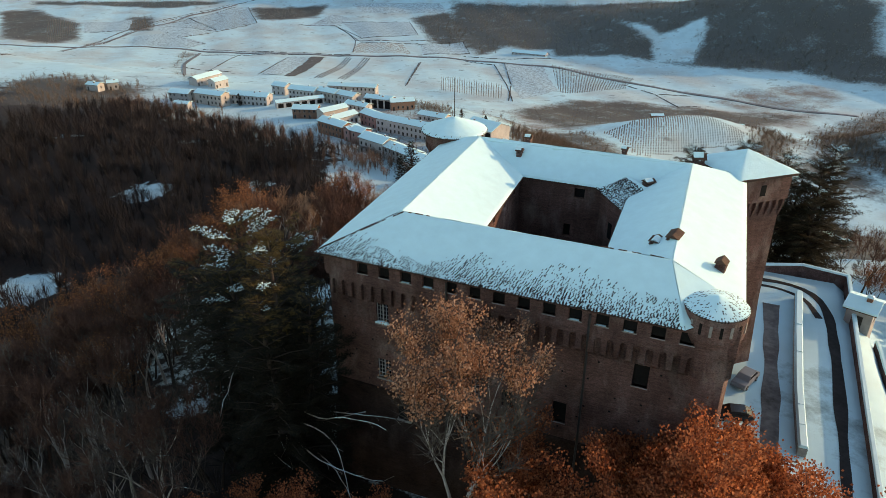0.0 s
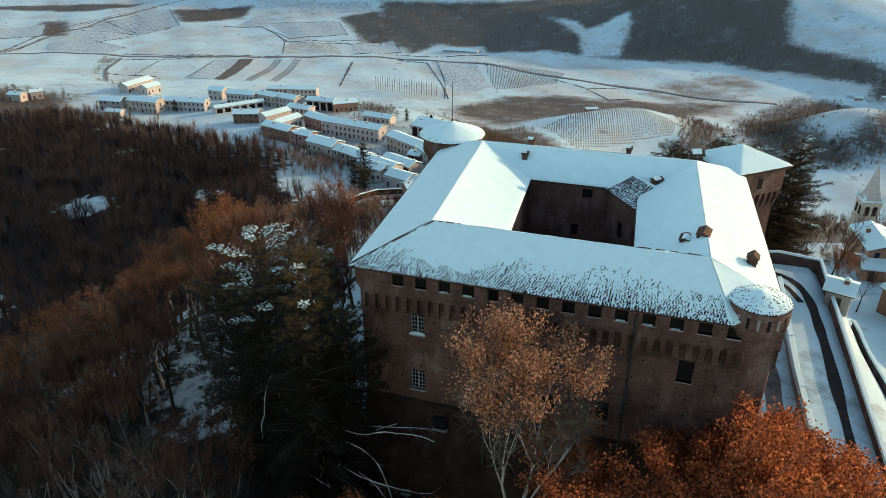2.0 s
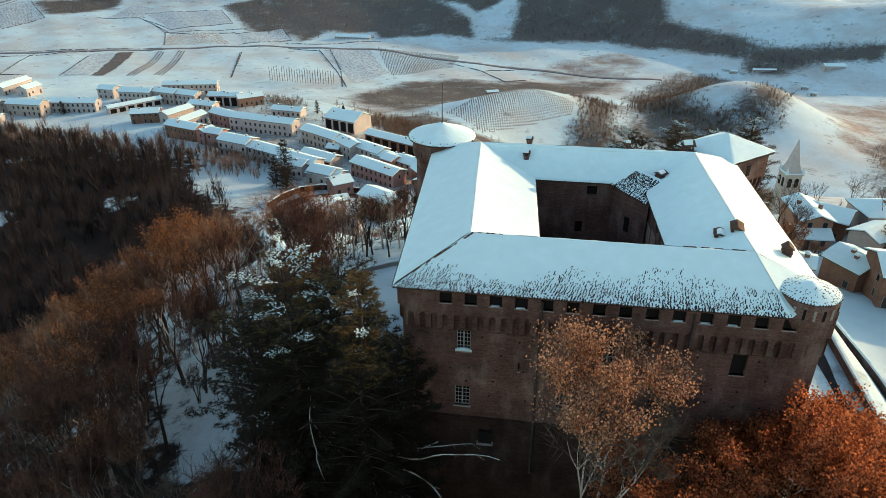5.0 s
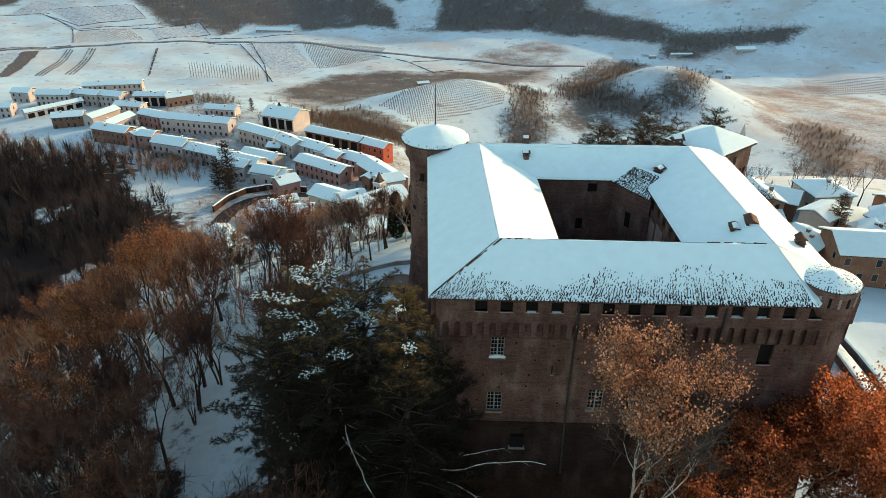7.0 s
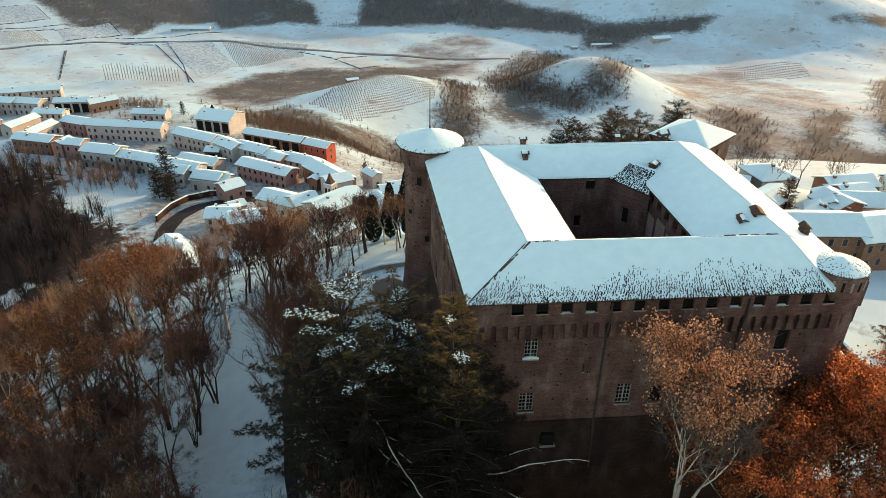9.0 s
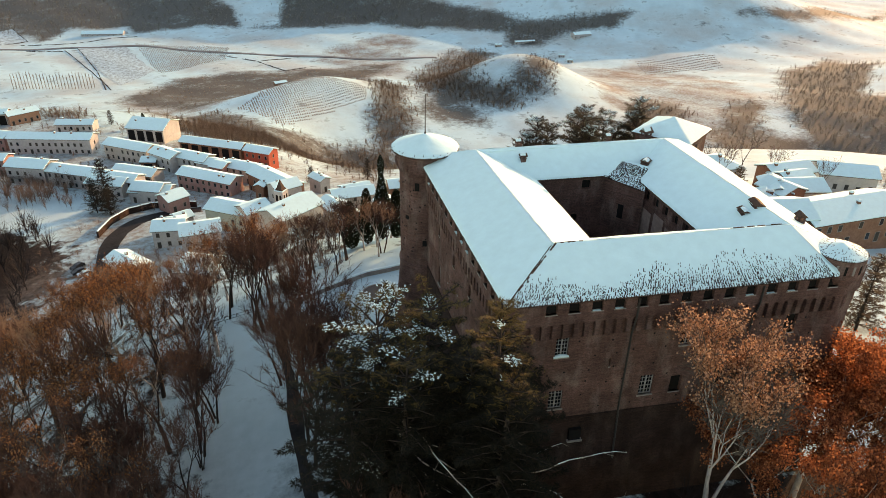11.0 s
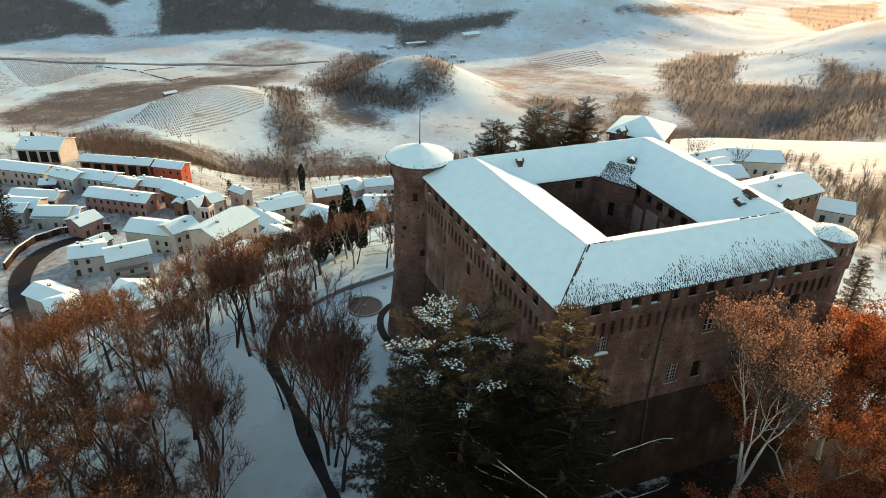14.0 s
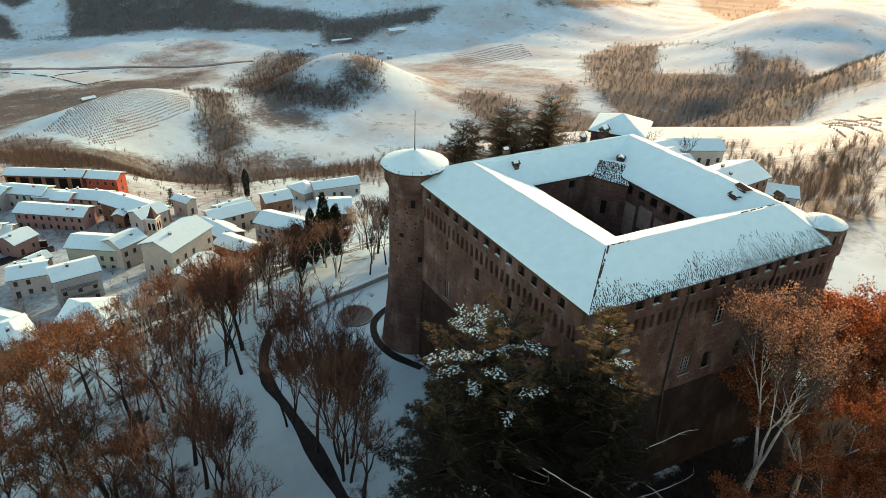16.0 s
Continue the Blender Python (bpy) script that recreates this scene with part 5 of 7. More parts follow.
house(-188.6, 304.7, -172.6, 302.1, 8, -69.1, 6, "white", "")
house(-175.8, 255.8, -156.7, 249.7, 9, -65.1, 6.5, "brick", "")
house(-155.4, 248.1, -150.1, 245.9, 8, -64.5, 6.5, "pink", "")
house(-149.7, 245.7, -141.5, 243.6, 8, -64.4, 6.5, "pink", "")
house(-138.4, 234.3, -122.2, 229.0, 10, -63.7, 7, "white", "balcony")
house(-122.4, 229.8, -103.6, 221.2, 9, -63.8, 6, "grey", "")
house(-103.3, 220.5, -86.8, 213.0, 9, -63.6, 5.5, "white", "")
house(-167.2, 286.0, -154.1, 280.0, 9, -67.7, 6.5, "pink", "")
house(-152.1, 276.7, -115.2, 269.4, 9, -67.1, 7, "white", "")
house(-167.8, 325.5, -155.5, 334.6, 8, -70.6, 5, "orange", "")
house(-141.6, 307.9, -123.3, 305.3, 8, -68.6, 3.5, "white", "")
house(-373.5, 281.8, -363.4, 282.8, 7, -67.8, 3.5, "white", "")
house(-364.5, 291.2, -359.3, 296.9, 7, -69.3, 4.5, "cream", "")
house(-306.8, 330.6, -304.3, 342.4, 9, -71.7, 4.5, "white", "")
house(-320.6, 328.5, -318.1, 352.4, 9, -70.9, 4.5, "white", "")
house(-35.2, 149.9, -25.9, 145.9, 9, -53.7, 5, "brick", "")
house(-105.0, 216.5, -90.4, 210.8, 9, -63.3, 5, "white", "")
house(-87.7, 206.6, -72.5, 202.6, 9, -62.9, 4, "white", "")
house(-70.2, 189.6, -63.3, 195.0, 9, -60.9, 4.5, "pink", "")
house(-60.5, 226.0, -54.6, 222.2, 8, -64.2, 6, "pink", "")
house(-32.6, 190.5, -23.1, 195.4, 9, -60.4, 5, "white", "")
house(-41.6, 201.9, -37.7, 199.9, 8, -62.3, 5, "brick", "")
house(-68.7, 162.7, -59.6, 164.7, 9, -57.5, 4, "white", "hip")
house(-90.2, 242.9, -83.5, 241.7, 7, -64.9, 3.5, "brick", "barn")
house(-14.7, 163.7, -11.2, 157.0, 8, -55.2, 4, "brick", "")
house(8.1, 187.1, 18.5, 187.7, 9, -60.0, 4.5, "brick", "")
house(-12.9, 172.0, 2.4, 174.5, 9, -56.8, 5.5, "cream", "")
house(66.9, 63.4, 81.5, 62.2, 11, -17.2, 6, "brick", "")
house(61.5, 76.6, 66.0, 69.4, 9, -19.3, 5, "brick", "")
house(61.8, 88.8, 68.9, 89.0, 7, -19.8, 2.5, "orange", "")
house(62.5, 91.2, 69.6, 91.8, 12, -19.9, 5.5, "orange", "")
house(70.5, 89.1, 74.7, 83.3, 9, -19.6, 5, "cream", "")
house(62.9, 98.7, 72.6, 93.1, 9, -20.5, 5, "brick", "")
house(78.9, 79.8, 84.1, 77.0, 9, -20.0, 4, "cream", "")
house(77.4, 96.1, 87.3, 97.4, 10, -19.8, 5, "white", "hip")
house(84.5, 84.6, 90.7, 82.2, 9, -20.4, 5, "cream", "")
house(94.9, 88.7, 103.6, 89.9, 9, -21.6, 5, "white", "")
house(94.3, 94.5, 107.3, 95.7, 8, -21.5, 5, "brick", "")
house(79.6, 60.9, 104.9, 63.9, 12, -18.0, 6, "brick", "")
house(84.6, 88.9, 86.9, 81.1, 9, -20.3, 5, "brick", "")
house(90.4, 84.5, 101.4, 83.2, 9, -21.1, 5, "white", "")
house(119.4, 108.8, 134.0, 102.5, 10, -28.5, 5, "cream", "")
house(94.8, 64.8, 99.6, 64.3, 5, -19.5, 3, "brick", "")
house(105.4, 65.8, 112.0, 59.7, 8, -20.9, 3.5, "white", "")
house(46.2, 51.6, 50.2, 50.3, 5, -6.6, 3, "grey", "")


def bell_tower(x, y, turn, zg, half, high, spire, tone, label, pinnacles=False):
    """A square bell tower with open bell arches and a pointed cap."""
    top = tagged(new("bell_tower"), label, "bell tower")
    top.matrix_basis = pose(x, y, zg, 0, 0, turn)
    s = Shape()
    s.rings([square(half, -4), square(half, high * 0.62), square(half + 0.12, high * 0.62), square(half + 0.12, high * 0.65), square(half, high * 0.65), square(half, high), square(half + 0.2, high), square(half + 0.2, high + 0.2)])
    put("shaft", s.mesh("shaft", PLASTER[tone]), top)
    for side in range(4):
        for off in (-0.42, 0.42):
            s = Shape()
            c, r, z0 = off * half, half * 0.26, high * 0.72
            prof = [(c - r, z0), (c + r, z0)] + [(c + r * math.cos(math.pi * i / 6), high * 0.88 + r * math.sin(math.pi * i / 6)) for i in range(7)]
            s.prism([(px, -half - 0.02, pz) for px, pz in prof], [(px, -half + 0.15, pz) for px, pz in prof])
            put("bell_arch", s.mesh("bell_arch", HOLE), top, Matrix.Rotation(side * math.pi / 2, 4, "Z"), "dark open bell arch")
    s = Shape()
    s.rings([square(half * 0.95, high + 0.2), square(half * 0.55, high + spire * 0.3), square(0.05, high + spire)])
    put("spire", s.mesh("spire", TILE if not pinnacles else PLASTER["white"]), top, label="pointed spire dusted with snow")
    s = Shape()
    s.rings([square(half * 1.08, high + 0.2), square(half * 0.98, high + 0.42)])
    put("snow_cap", s.mesh("snow_cap", SNOW), top)
    if pinnacles:
        for sx in (-1, 1):
            for sy in (-1, 1):
                s = Shape()
                s.rings([[(sx * half + px * 0.3, sy * half + py * 0.3, z) for px, py, _ in square(r, 0)] for r, z in ((1, high + 0.2), (0.9, high + 0.9), (0.05, high + 2.0))])
                put("pinnacle", s.mesh("pinnacle", SNOW), top)
    return top


bell_tower(-29.9, 169.3, -32, -57.5, 1.6, 12.5, 3.9, "white", "slim white village bell tower with a dark pointed cap")
bell_tower(69.4, 123.0, 10, -27.0, 2.0, 11.5, 8.6, "cream", "pale church tower with a tall pale spire and corner pinnacles", True)


strip("village_road", [(-70.0, 112.0), (-78.1, 132.2), (-82.6, 149.5), (-85.0, 163.0), (-84.2, 174.2), (-80.2, 185.9), (-72.2, 191.5), (-60.0, 193.0)], 6.0, ASPHALT, 0.12, 2.0, "dark wet village road curving between snowbanks", wobble=0.1)


wall_run("road_wall", [(-90.0, 172.0), (-88.6, 184.0), (-85.0, 194.0), (-78.0, 199.0), (-70.0, 199.0), (-62.0, 196.5)], 2.3, 0.6, BRICK_DARK, "curved brown retaining wall above the village road", snow=0.2)


# ---- trees ----
class Tubes:
    """Many tapered tubes in one mesh, without end caps."""

    def __init__(self):
        self.v, self.f = [], []

    def add(self, a, b, r0, r1, sides):
        w = b - a
        if w.length < 1e-4:
            return
        w.normalize()
        u = w.orthogonal().normalized()
        q = w.cross(u)
        n = len(self.v)
        for c, r in ((a, r0), (b, r1)):
            for i in range(sides):
                t = 2 * math.pi * i / sides
                self.v.append(c + u * (r * math.cos(t)) + q * (r * math.sin(t)))
        for i in range(sides):
            j = (i + 1) % sides
            self.f.append((n + i, n + j, n + sides + j, n + sides + i))


def skeleton_of(rng, high, fork, levels, spread, lean=0.05, up=0.35, kids=(2, 3, 3), shrink=0.72, stems=1, bushy=1.0):
    """Limbs of a tree as (from, to, radius, radius, level)."""
    limbs, tips = [], []

    def limb(p, way, length, r, level):
        steps = 3 if level < 2 else 2
        q = p
        for k in range(steps):
            way = (way + Vector((rng.uniform(-1, 1), rng.uniform(-1, 1), rng.uniform(-0.6, 1.0))) * (0.10 + 0.05 * level)).normalized()
            n = q + way * (length / steps)
            r1 = r * (0.86 if k < steps - 1 else 0.76)
            limbs.append((q, n, r, r1, level))
            if level >= 2 and k < steps - 1 and level < levels and rng.random() < bushy:
                side = (way.cross(Vector((rng.uniform(-1, 1), rng.uniform(-1, 1), rng.uniform(-1, 1)))).normalized() * spread + way + Vector((0, 0, up * 0.6))).normalized()
                limb(n, side, length * 0.55, r1 * 0.5, level + 1)
            q, r = n, r1
        if level >= levels:
            tips.append((q, way))
            return
        count = rng.choice(kids)
        turn = rng.uniform(0, 6.28)
        for i in range(count):
            a = turn + 6.283 * i / count + rng.uniform(-0.5, 0.5)
            u = way.orthogonal().normalized()
            side = u * math.cos(a) + way.cross(u) * math.sin(a)
            w = (way + side * spread * rng.uniform(0.6, 1.2) + Vector((0, 0, up))).normalized()
            limb(q, w, length * shrink * rng.uniform(0.8, 1.15), r * rng.uniform(0.58, 0.78), level + 1)

    for k in range(stems):
        a = rng.uniform(0, 6.28)
        off = 0.0 if stems == 1 else 0.35
        limb(Vector((off * math.cos(a), off * math.sin(a), -0.6)), Vector((lean * rng.uniform(-1, 1) + off * 0.5 * math.cos(a), lean * rng.uniform(-1, 1) + off * 0.5 * math.sin(a), 1)).normalized(), high * fork, high * (0.019 if stems == 1 else 0.012), 0)
    return limbs, tips


def leaf_cloud(rng, spots, per, reach, size):
    """Small folded leaves scattered round the tips of the twigs."""
    v, f = [], []
    for p, way in spots:
        for _ in range(per):
            c = p + Vector((rng.gauss(0, 1), rng.gauss(0, 1), rng.gauss(0, 0.8))) * reach
            a = Vector((rng.uniform(-1, 1), rng.uniform(-1, 1), rng.uniform(-1, 1))).normalized()
            b = a.orthogonal().normalized() * (size * 0.5)
            s = size * rng.uniform(0.7, 1.3)
            n = len(v)
            k = a.cross(b) * 0.35
            v += [c - a * s * 0.5, c + b + k, c + a * s * 0.5, c - b + k]
            f += [(n, n + 1, n + 2), (n, n + 2, n + 3)]
    return v, f


def twig_fuzz(v, f, rng, a, b, count, size):
    """Thin single twigs that stand off a bough."""
    way = (b - a).normalized()
    for _ in range(count):
        c = a.lerp(b, rng.uniform(0.1, 1.0))
        w = (way * 0.8 + Vector((rng.gauss(0, 1), rng.gauss(0, 1), rng.gauss(0.35, 0.8))) * 0.75).normalized()
        side = w.cross(Vector((rng.uniform(-1, 1), rng.uniform(-1, 1), rng.uniform(-1, 1)))).normalized() * size * 0.021
        n = len(v)
        v += [c - side, c + side, c + w * size * rng.uniform(0.5, 1.3)]
        f.append((n, n + 1, n + 2))


def make_tree(seed, name, label, category, high, bark, twig, leaf=None, per=0, leaf_size=0.2, reach=0.35, levels=4, fork=0.3, spread=0.75, up=0.3, kids=(2, 3, 3), stems=1, shrink=0.72, twig_level=3, snow=0.0, group="", dense=False, fuzz=0, leaf_low=0.0):
    rng = random.Random(seed)
    limbs, tips = skeleton_of(rng, high, fork, levels, spread, 0.06, up, kids, shrink, stems)
    tallest = max(b.z for _, b, *_ in limbs)
    k = high / tallest
    top = tagged(new(name), label, category, group)
    trunk, fine, white = Tubes(), Tubes(), Tubes()
    for a, b, r0, r1, level in limbs:
        a, b = a * k, b * k
        if level < twig_level:
            trunk.add(a, b, r0, r1, 7 if level < 1 else 5)
            if snow and level > 0 and rng.random() < snow and abs((b - a).normalized().z) < 0.8:
                o = Vector((0, 0, r0 * 0.75))
                white.add(a + o, b + o, r0 * 0.8, r1 * 0.8, 4)
        else:
            fine.add(a, b, max(r0, 0.026), max(r1 * 0.7, 0.016), 3)
    put("trunk", mesh_of("trunk", trunk.v, trunk.f, bark, True), top)
    if fuzz:
        for a, b, r0, r1, level in limbs:
            if level >= levels - 1:
                twig_fuzz(fine.v, fine.f, rng, a * k, b * k, fuzz, high * 0.06)
    put("crown", mesh_of("crown", fine.v, fine.f, twig), top, kind="stuff")
    if white.v:
        put("snow_cap", mesh_of("snow_cap", white.v, white.f, SNOW, True), top, label="snow lying on the limbs", kind="stuff")
    if leaf:
        twigs = [(a * k, b * k) for a, b, r0, r1, level in limbs if level >= levels - (1 if dense else 0) and b.z * k > high * leaf_low]
        spots = []
        for a, b in twigs:
            for q in (0.35, 0.95):
                spots.append((a.lerp(b, q), None))
        v, f = leaf_cloud(rng, spots, per, reach, leaf_size)
        put("foliage", mesh_of("foliage", v, f, leaf), top, kind="stuff")
    return top


def plant(proto, x, y, scale=1.0, turn=None, sink=0.0, rng=random.Random(5)):
    """A copy of a tree, standing on the ground."""
    z = drape(x, y)
    t = rng.uniform(0, 360) if turn is None else turn
    ob = copy_thing(proto, pose(x, y, z - sink, 0, 0, t))
    ob.scale = (scale, scale, scale * rng.uniform(0.92, 1.08))
    return ob


def discard(top):
    for o in (*top.children_recursive, top):
        bpy.data.objects.remove(o)


def make_cedar(seed, high, reach, needle, label, snow=0.35, tiers=20, bare=0.12, flat=0.12, tip=None, name="cedar", dense=1.0, leaders=((0, 0, 1.0, 1.0),), taper=0.75):
    """An evergreen with tiers of drooping boughs made of small needle sprays, snow lying on some. leaders: x, y, height and reach of each stem."""
    rng = random.Random(seed)
    top = tagged(new(name), label, "conifer tree")
    wood_, sprays, white, gold = Tubes(), ([], []), ([], []), ([], [])

    def spray(bucket, c, way, size, thick=0.0):
        """A small fan of needle twigs, or a pad of snow where thick is given."""
        side = way.cross(Vector((0, 0, 1)))
        side = side.normalized() if side.length > 1e-3 else Vector((1, 0, 0))
        v, f = bucket
        n = len(v)
        if thick:
            w = size * rng.uniform(0.25, 0.45)
            drop = Vector((0, 0, -size * rng.uniform(0.05, 0.3)))
            v += [c - way * size * 0.4, c + side * w + drop * 0.5, c + way * size * 0.8 + drop, c - side * w + drop * 0.5, c + Vector((0, 0, size * 0.15 + thick))]
            f += [(n, n + 1, n + 4), (n + 1, n + 2, n + 4), (n + 2, n + 3, n + 4), (n + 3, n, n + 4)]
            return
        for k in range(5):
            bend = -1.1 + 0.55 * k + rng.uniform(-0.2, 0.2)
            w = way * math.cos(bend) + side * math.sin(bend) + Vector((0, 0, rng.uniform(-0.55, 0.25)))
            o = w.cross(Vector((0, 0, 1))) * (size * 0.085)
            m = len(v)
            v += [c - o, c + o, c + w * size * rng.uniform(0.8, 1.25)]
            f.append((m, m + 1, m + 2))

    for lx, ly, lh, lr in leaders:
        foot, knee, head = Vector((0, 0, -0.6)), Vector((lx * 0.7, ly * 0.7, high * 0.42)), Vector((lx, ly, high * lh))
        wood_.add(foot, knee, high * 0.018, high * 0.013, 8), wood_.add(knee, head, high * 0.013, 0.03, 6)
        for k in range(tiers):
            h = bare + (1 - bare) * (k + rng.uniform(0, 0.8)) / tiers
            z = high * lh * h
            axis = foot.lerp(knee, z / (high * 0.42)) if z < high * 0.42 else knee.lerp(head, (z - high * 0.42) / (high * (lh - 0.42)))
            length = reach * lr * (1 - h) ** taper * rng.uniform(0.7, 1.1) + 0.6
            count = rng.choice((5, 6, 7))
            turn = rng.uniform(0, 6.28)
            for i in range(count):
                a = turn + 6.283 * i / count + rng.uniform(-0.35, 0.35)
                ln = length * rng.uniform(0.55, 1.15)
                way = Vector((math.cos(a), math.sin(a), flat + rng.uniform(-0.12, 0.22) + 0.35 * h)).normalized()
                p = Vector((axis.x, axis.y, z))
                q = p + way * ln
                q.z -= 0.05 * ln * ln / max(reach, 1) * 0.8
                mid = p.lerp(q, 0.5) + Vector((0, 0, 0.05 * ln))
                wood_.add(p, mid, 0.05 + ln * 0.012, 0.05, 4), wood_.add(mid, q, 0.05, 0.015, 4)
                snowy = rng.random() < snow * (0.03 + 2.4 * (z / high) ** 8) * (1.7 if axis.x + way.x < 0 else 0.5)
                n = int(ln * 6.0 * dense) + 4
                for j in range(n):
                    t = 0.25 + 0.77 * (j + rng.random()) / n
                    c = p.lerp(mid, t * 2) if t < 0.5 else mid.lerp(q, t * 2 - 1)
                    side = Vector((-way.y, way.x, 0)) * rng.uniform(-1, 1) * (0.12 + 0.30 * ln * (1.05 - t) * 0.8)
                    c = c + side + Vector((0, 0, rng.uniform(-0.2, 0.1)))
                    w = (way + side.normalized() * 0.6 + Vector((0, 0, rng.uniform(-0.3, 0.1)))).normalized()
                    bucket = gold if tip is not None and rng.random() < (z / high - 0.66) * 3.2 else sprays
                    for _ in range(2):
                        spray(bucket, c + Vector((rng.uniform(-0.2, 0.2), rng.uniform(-0.2, 0.2), rng.uniform(-0.15, 0.1))), w, rng.uniform(0.26, 0.52))
                    if snowy and rng.random() < (0.98 if z > high * 0.7 else 0.5) and t > 0.3:
                        for _ in range(3):
                            spray(white, c + Vector((rng.uniform(-0.3, 0.3), rng.uniform(-0.3, 0.3), 0.1 + rng.uniform(-0.12, 0.06))), w, rng.uniform(0.08, 0.24), 0.03)
    put("trunk", mesh_of("trunk", wood_.v, wood_.f, BARK_DARK, True), top)
    put("crown", mesh_of("crown", *sprays, needle), top, kind="stuff")
    if gold[0]:
        put("crown", mesh_of("crown_top", *gold, tip), top, label="upper boughs with needles painted sunlit gold", kind="stuff")
    if white[0]:
        put("snow_cap", mesh_of("snow_cap", *white, SNOW), top, label="snow lying on the boughs", kind="stuff")
    return top


def make_cypress(seed, high, reach):
    rng = random.Random(seed)
    top = tagged(new("cypress"), "dark columnar cypress with a dusting of snow", "cypress tree")
    s = Shape()
    s.tube((0, 0, -0.6), (0, 0, high * 0.9), 0.2, 0.03, 7)
    put("trunk", s.mesh("trunk", BARK_DARK), top)
    leaf, white = ([], []), ([], [])
    for i in range(2600):
        h = rng.random() ** 0.8
        r = reach * (math.sin(math.pi * min(0.12 + h * 0.9, 1.0)) ** 0.7) * (0.75 + 0.25 * rng.random()) * (1 + 0.25 * math.sin(7 * h + seed))
        a = rng.uniform(0, 6.283)
        c = Vector((r * math.cos(a), r * math.sin(a), 0.4 + h * (high - 0.4)))
        out = Vector((math.cos(a), math.sin(a), 1.2)).normalized()
        side = Vector((-out.y, out.x, 0.1)).normalized() * rng.uniform(0.14, 0.3)
        v, f = white if rng.random() < 0.05 else leaf
        n, ln = len(v), rng.uniform(0.35, 0.7)
        v += [c - side, c + side, c + out * ln, c + out * ln * 0.3 + Vector((math.cos(a), math.sin(a), 0)) * 0.15]
        f += [(n, n + 1, n + 3), (n + 1, n + 2, n + 3), (n + 2, n, n + 3)]
    put("crown", mesh_of("crown", *leaf, CYPRESS), top)
    put("snow_cap", mesh_of("snow_cap", *white, SNOW), top, kind="stuff")
    return top


# the big cedar before the facade, and its neighbour; gold needles paint sunlight on their tops
cedar = make_cedar(3, 27.2, 9.6, NEEDLE, "broad dark cedar with snow on its upper boughs, before the facade", 0.36, 17, 0.06, 0.06, NEEDLE_GOLD, dense=1.25, leaders=((-1.5, 0.5, 0.97, 0.9), (3.4, 1.5, 0.94, 0.85), (0.5, -3.6, 0.86, 0.9), (-5.0, -2.0, 0.80, 0.85), (5.5, -3.0, 0.80, 0.8)), taper=0.36)
cedar.matrix_basis = pose(-12.8, 1.2, drape(-12.8, 1.2) - 0.2, 0, 0, 0)
cedar2 = make_cedar(8, 30.4, 8.2, NEEDLE, "dark cedar with a top painted sunlit gold, beside the facade", 0.10, 22, 0.06, 0.10, NEEDLE_GOLD, dense=1.3, leaders=((0, 0, 1.0, 0.62), (2.4, 1.0, 0.80, 0.75), (-2.6, 0.6, 0.84, 0.75), (0.6, -2.8, 0.78, 0.8)), taper=0.5)
cedar2.matrix_basis = pose(-5.4, -4.8, drape(-5.4, -4.8) - 0.2, 0, 0, 110)


def dead_boughs(tree, seed, count, reach, low, high):
    """Long bare pale boughs that stick out of a conifer, snow lying along them."""
    rng, bough, white = random.Random(seed), Tubes(), Tubes()
    for _ in range(count):
        a, z = rng.uniform(-2.4, -0.6), rng.uniform(low, high)
        p, way, r = Vector((0, 0, z)), Vector((math.cos(a), math.sin(a), rng.uniform(-0.1, 0.25))), 0.10
        for k in range(12):
            way = (way + Vector((rng.uniform(-0.2, 0.2), rng.uniform(-0.2, 0.2), rng.uniform(-0.2, 0.13)))).normalized()
            q = p + way * reach * 0.1
            bough.add(p, q, r, r * 0.88, 5)
            if k > 5 and rng.random() < 0.6:
                o = Vector((0, 0, r * 0.6))
                white.add(p + o, q + o, r * 0.75, r * 0.6, 4)
            if k > 3 and rng.random() < 0.7:
                tip = q + (way + Vector((rng.uniform(-0.8, 0.8), rng.uniform(-0.8, 0.8), rng.uniform(-0.4, 0.1)))).normalized() * reach * rng.uniform(0.04, 0.10)
                bough.add(q, tip, r * 0.4, 0.01, 4)
            p, r = q, r * 0.88
    put("dead_bough", mesh_of("dead_bough", bough.v, bough.f, BARK_PALE, True), tree, label="bare pale dead boughs", kind="stuff")
    put("snow_cap", mesh_of("snow_cap", white.v, white.f, SNOW, True), tree, label="snow lying along the bare boughs", kind="stuff")


dead_boughs(cedar, 5, 5, 11.0, 7.0, 16.0)
dead_boughs(cedar2, 9, 6, 10.0, 7.0, 19.0)
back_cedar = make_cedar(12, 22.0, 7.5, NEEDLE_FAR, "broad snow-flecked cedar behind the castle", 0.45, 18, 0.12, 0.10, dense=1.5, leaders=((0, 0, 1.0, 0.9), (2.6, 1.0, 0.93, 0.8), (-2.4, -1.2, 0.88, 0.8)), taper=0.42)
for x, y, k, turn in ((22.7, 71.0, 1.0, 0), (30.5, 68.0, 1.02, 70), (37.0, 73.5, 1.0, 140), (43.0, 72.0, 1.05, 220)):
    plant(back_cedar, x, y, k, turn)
fir = make_cedar(17, 14.0, 4.0, NEEDLE, "dark green fir standing in the snow", 0.12, 15, 0.06, 0.1, name="fir")
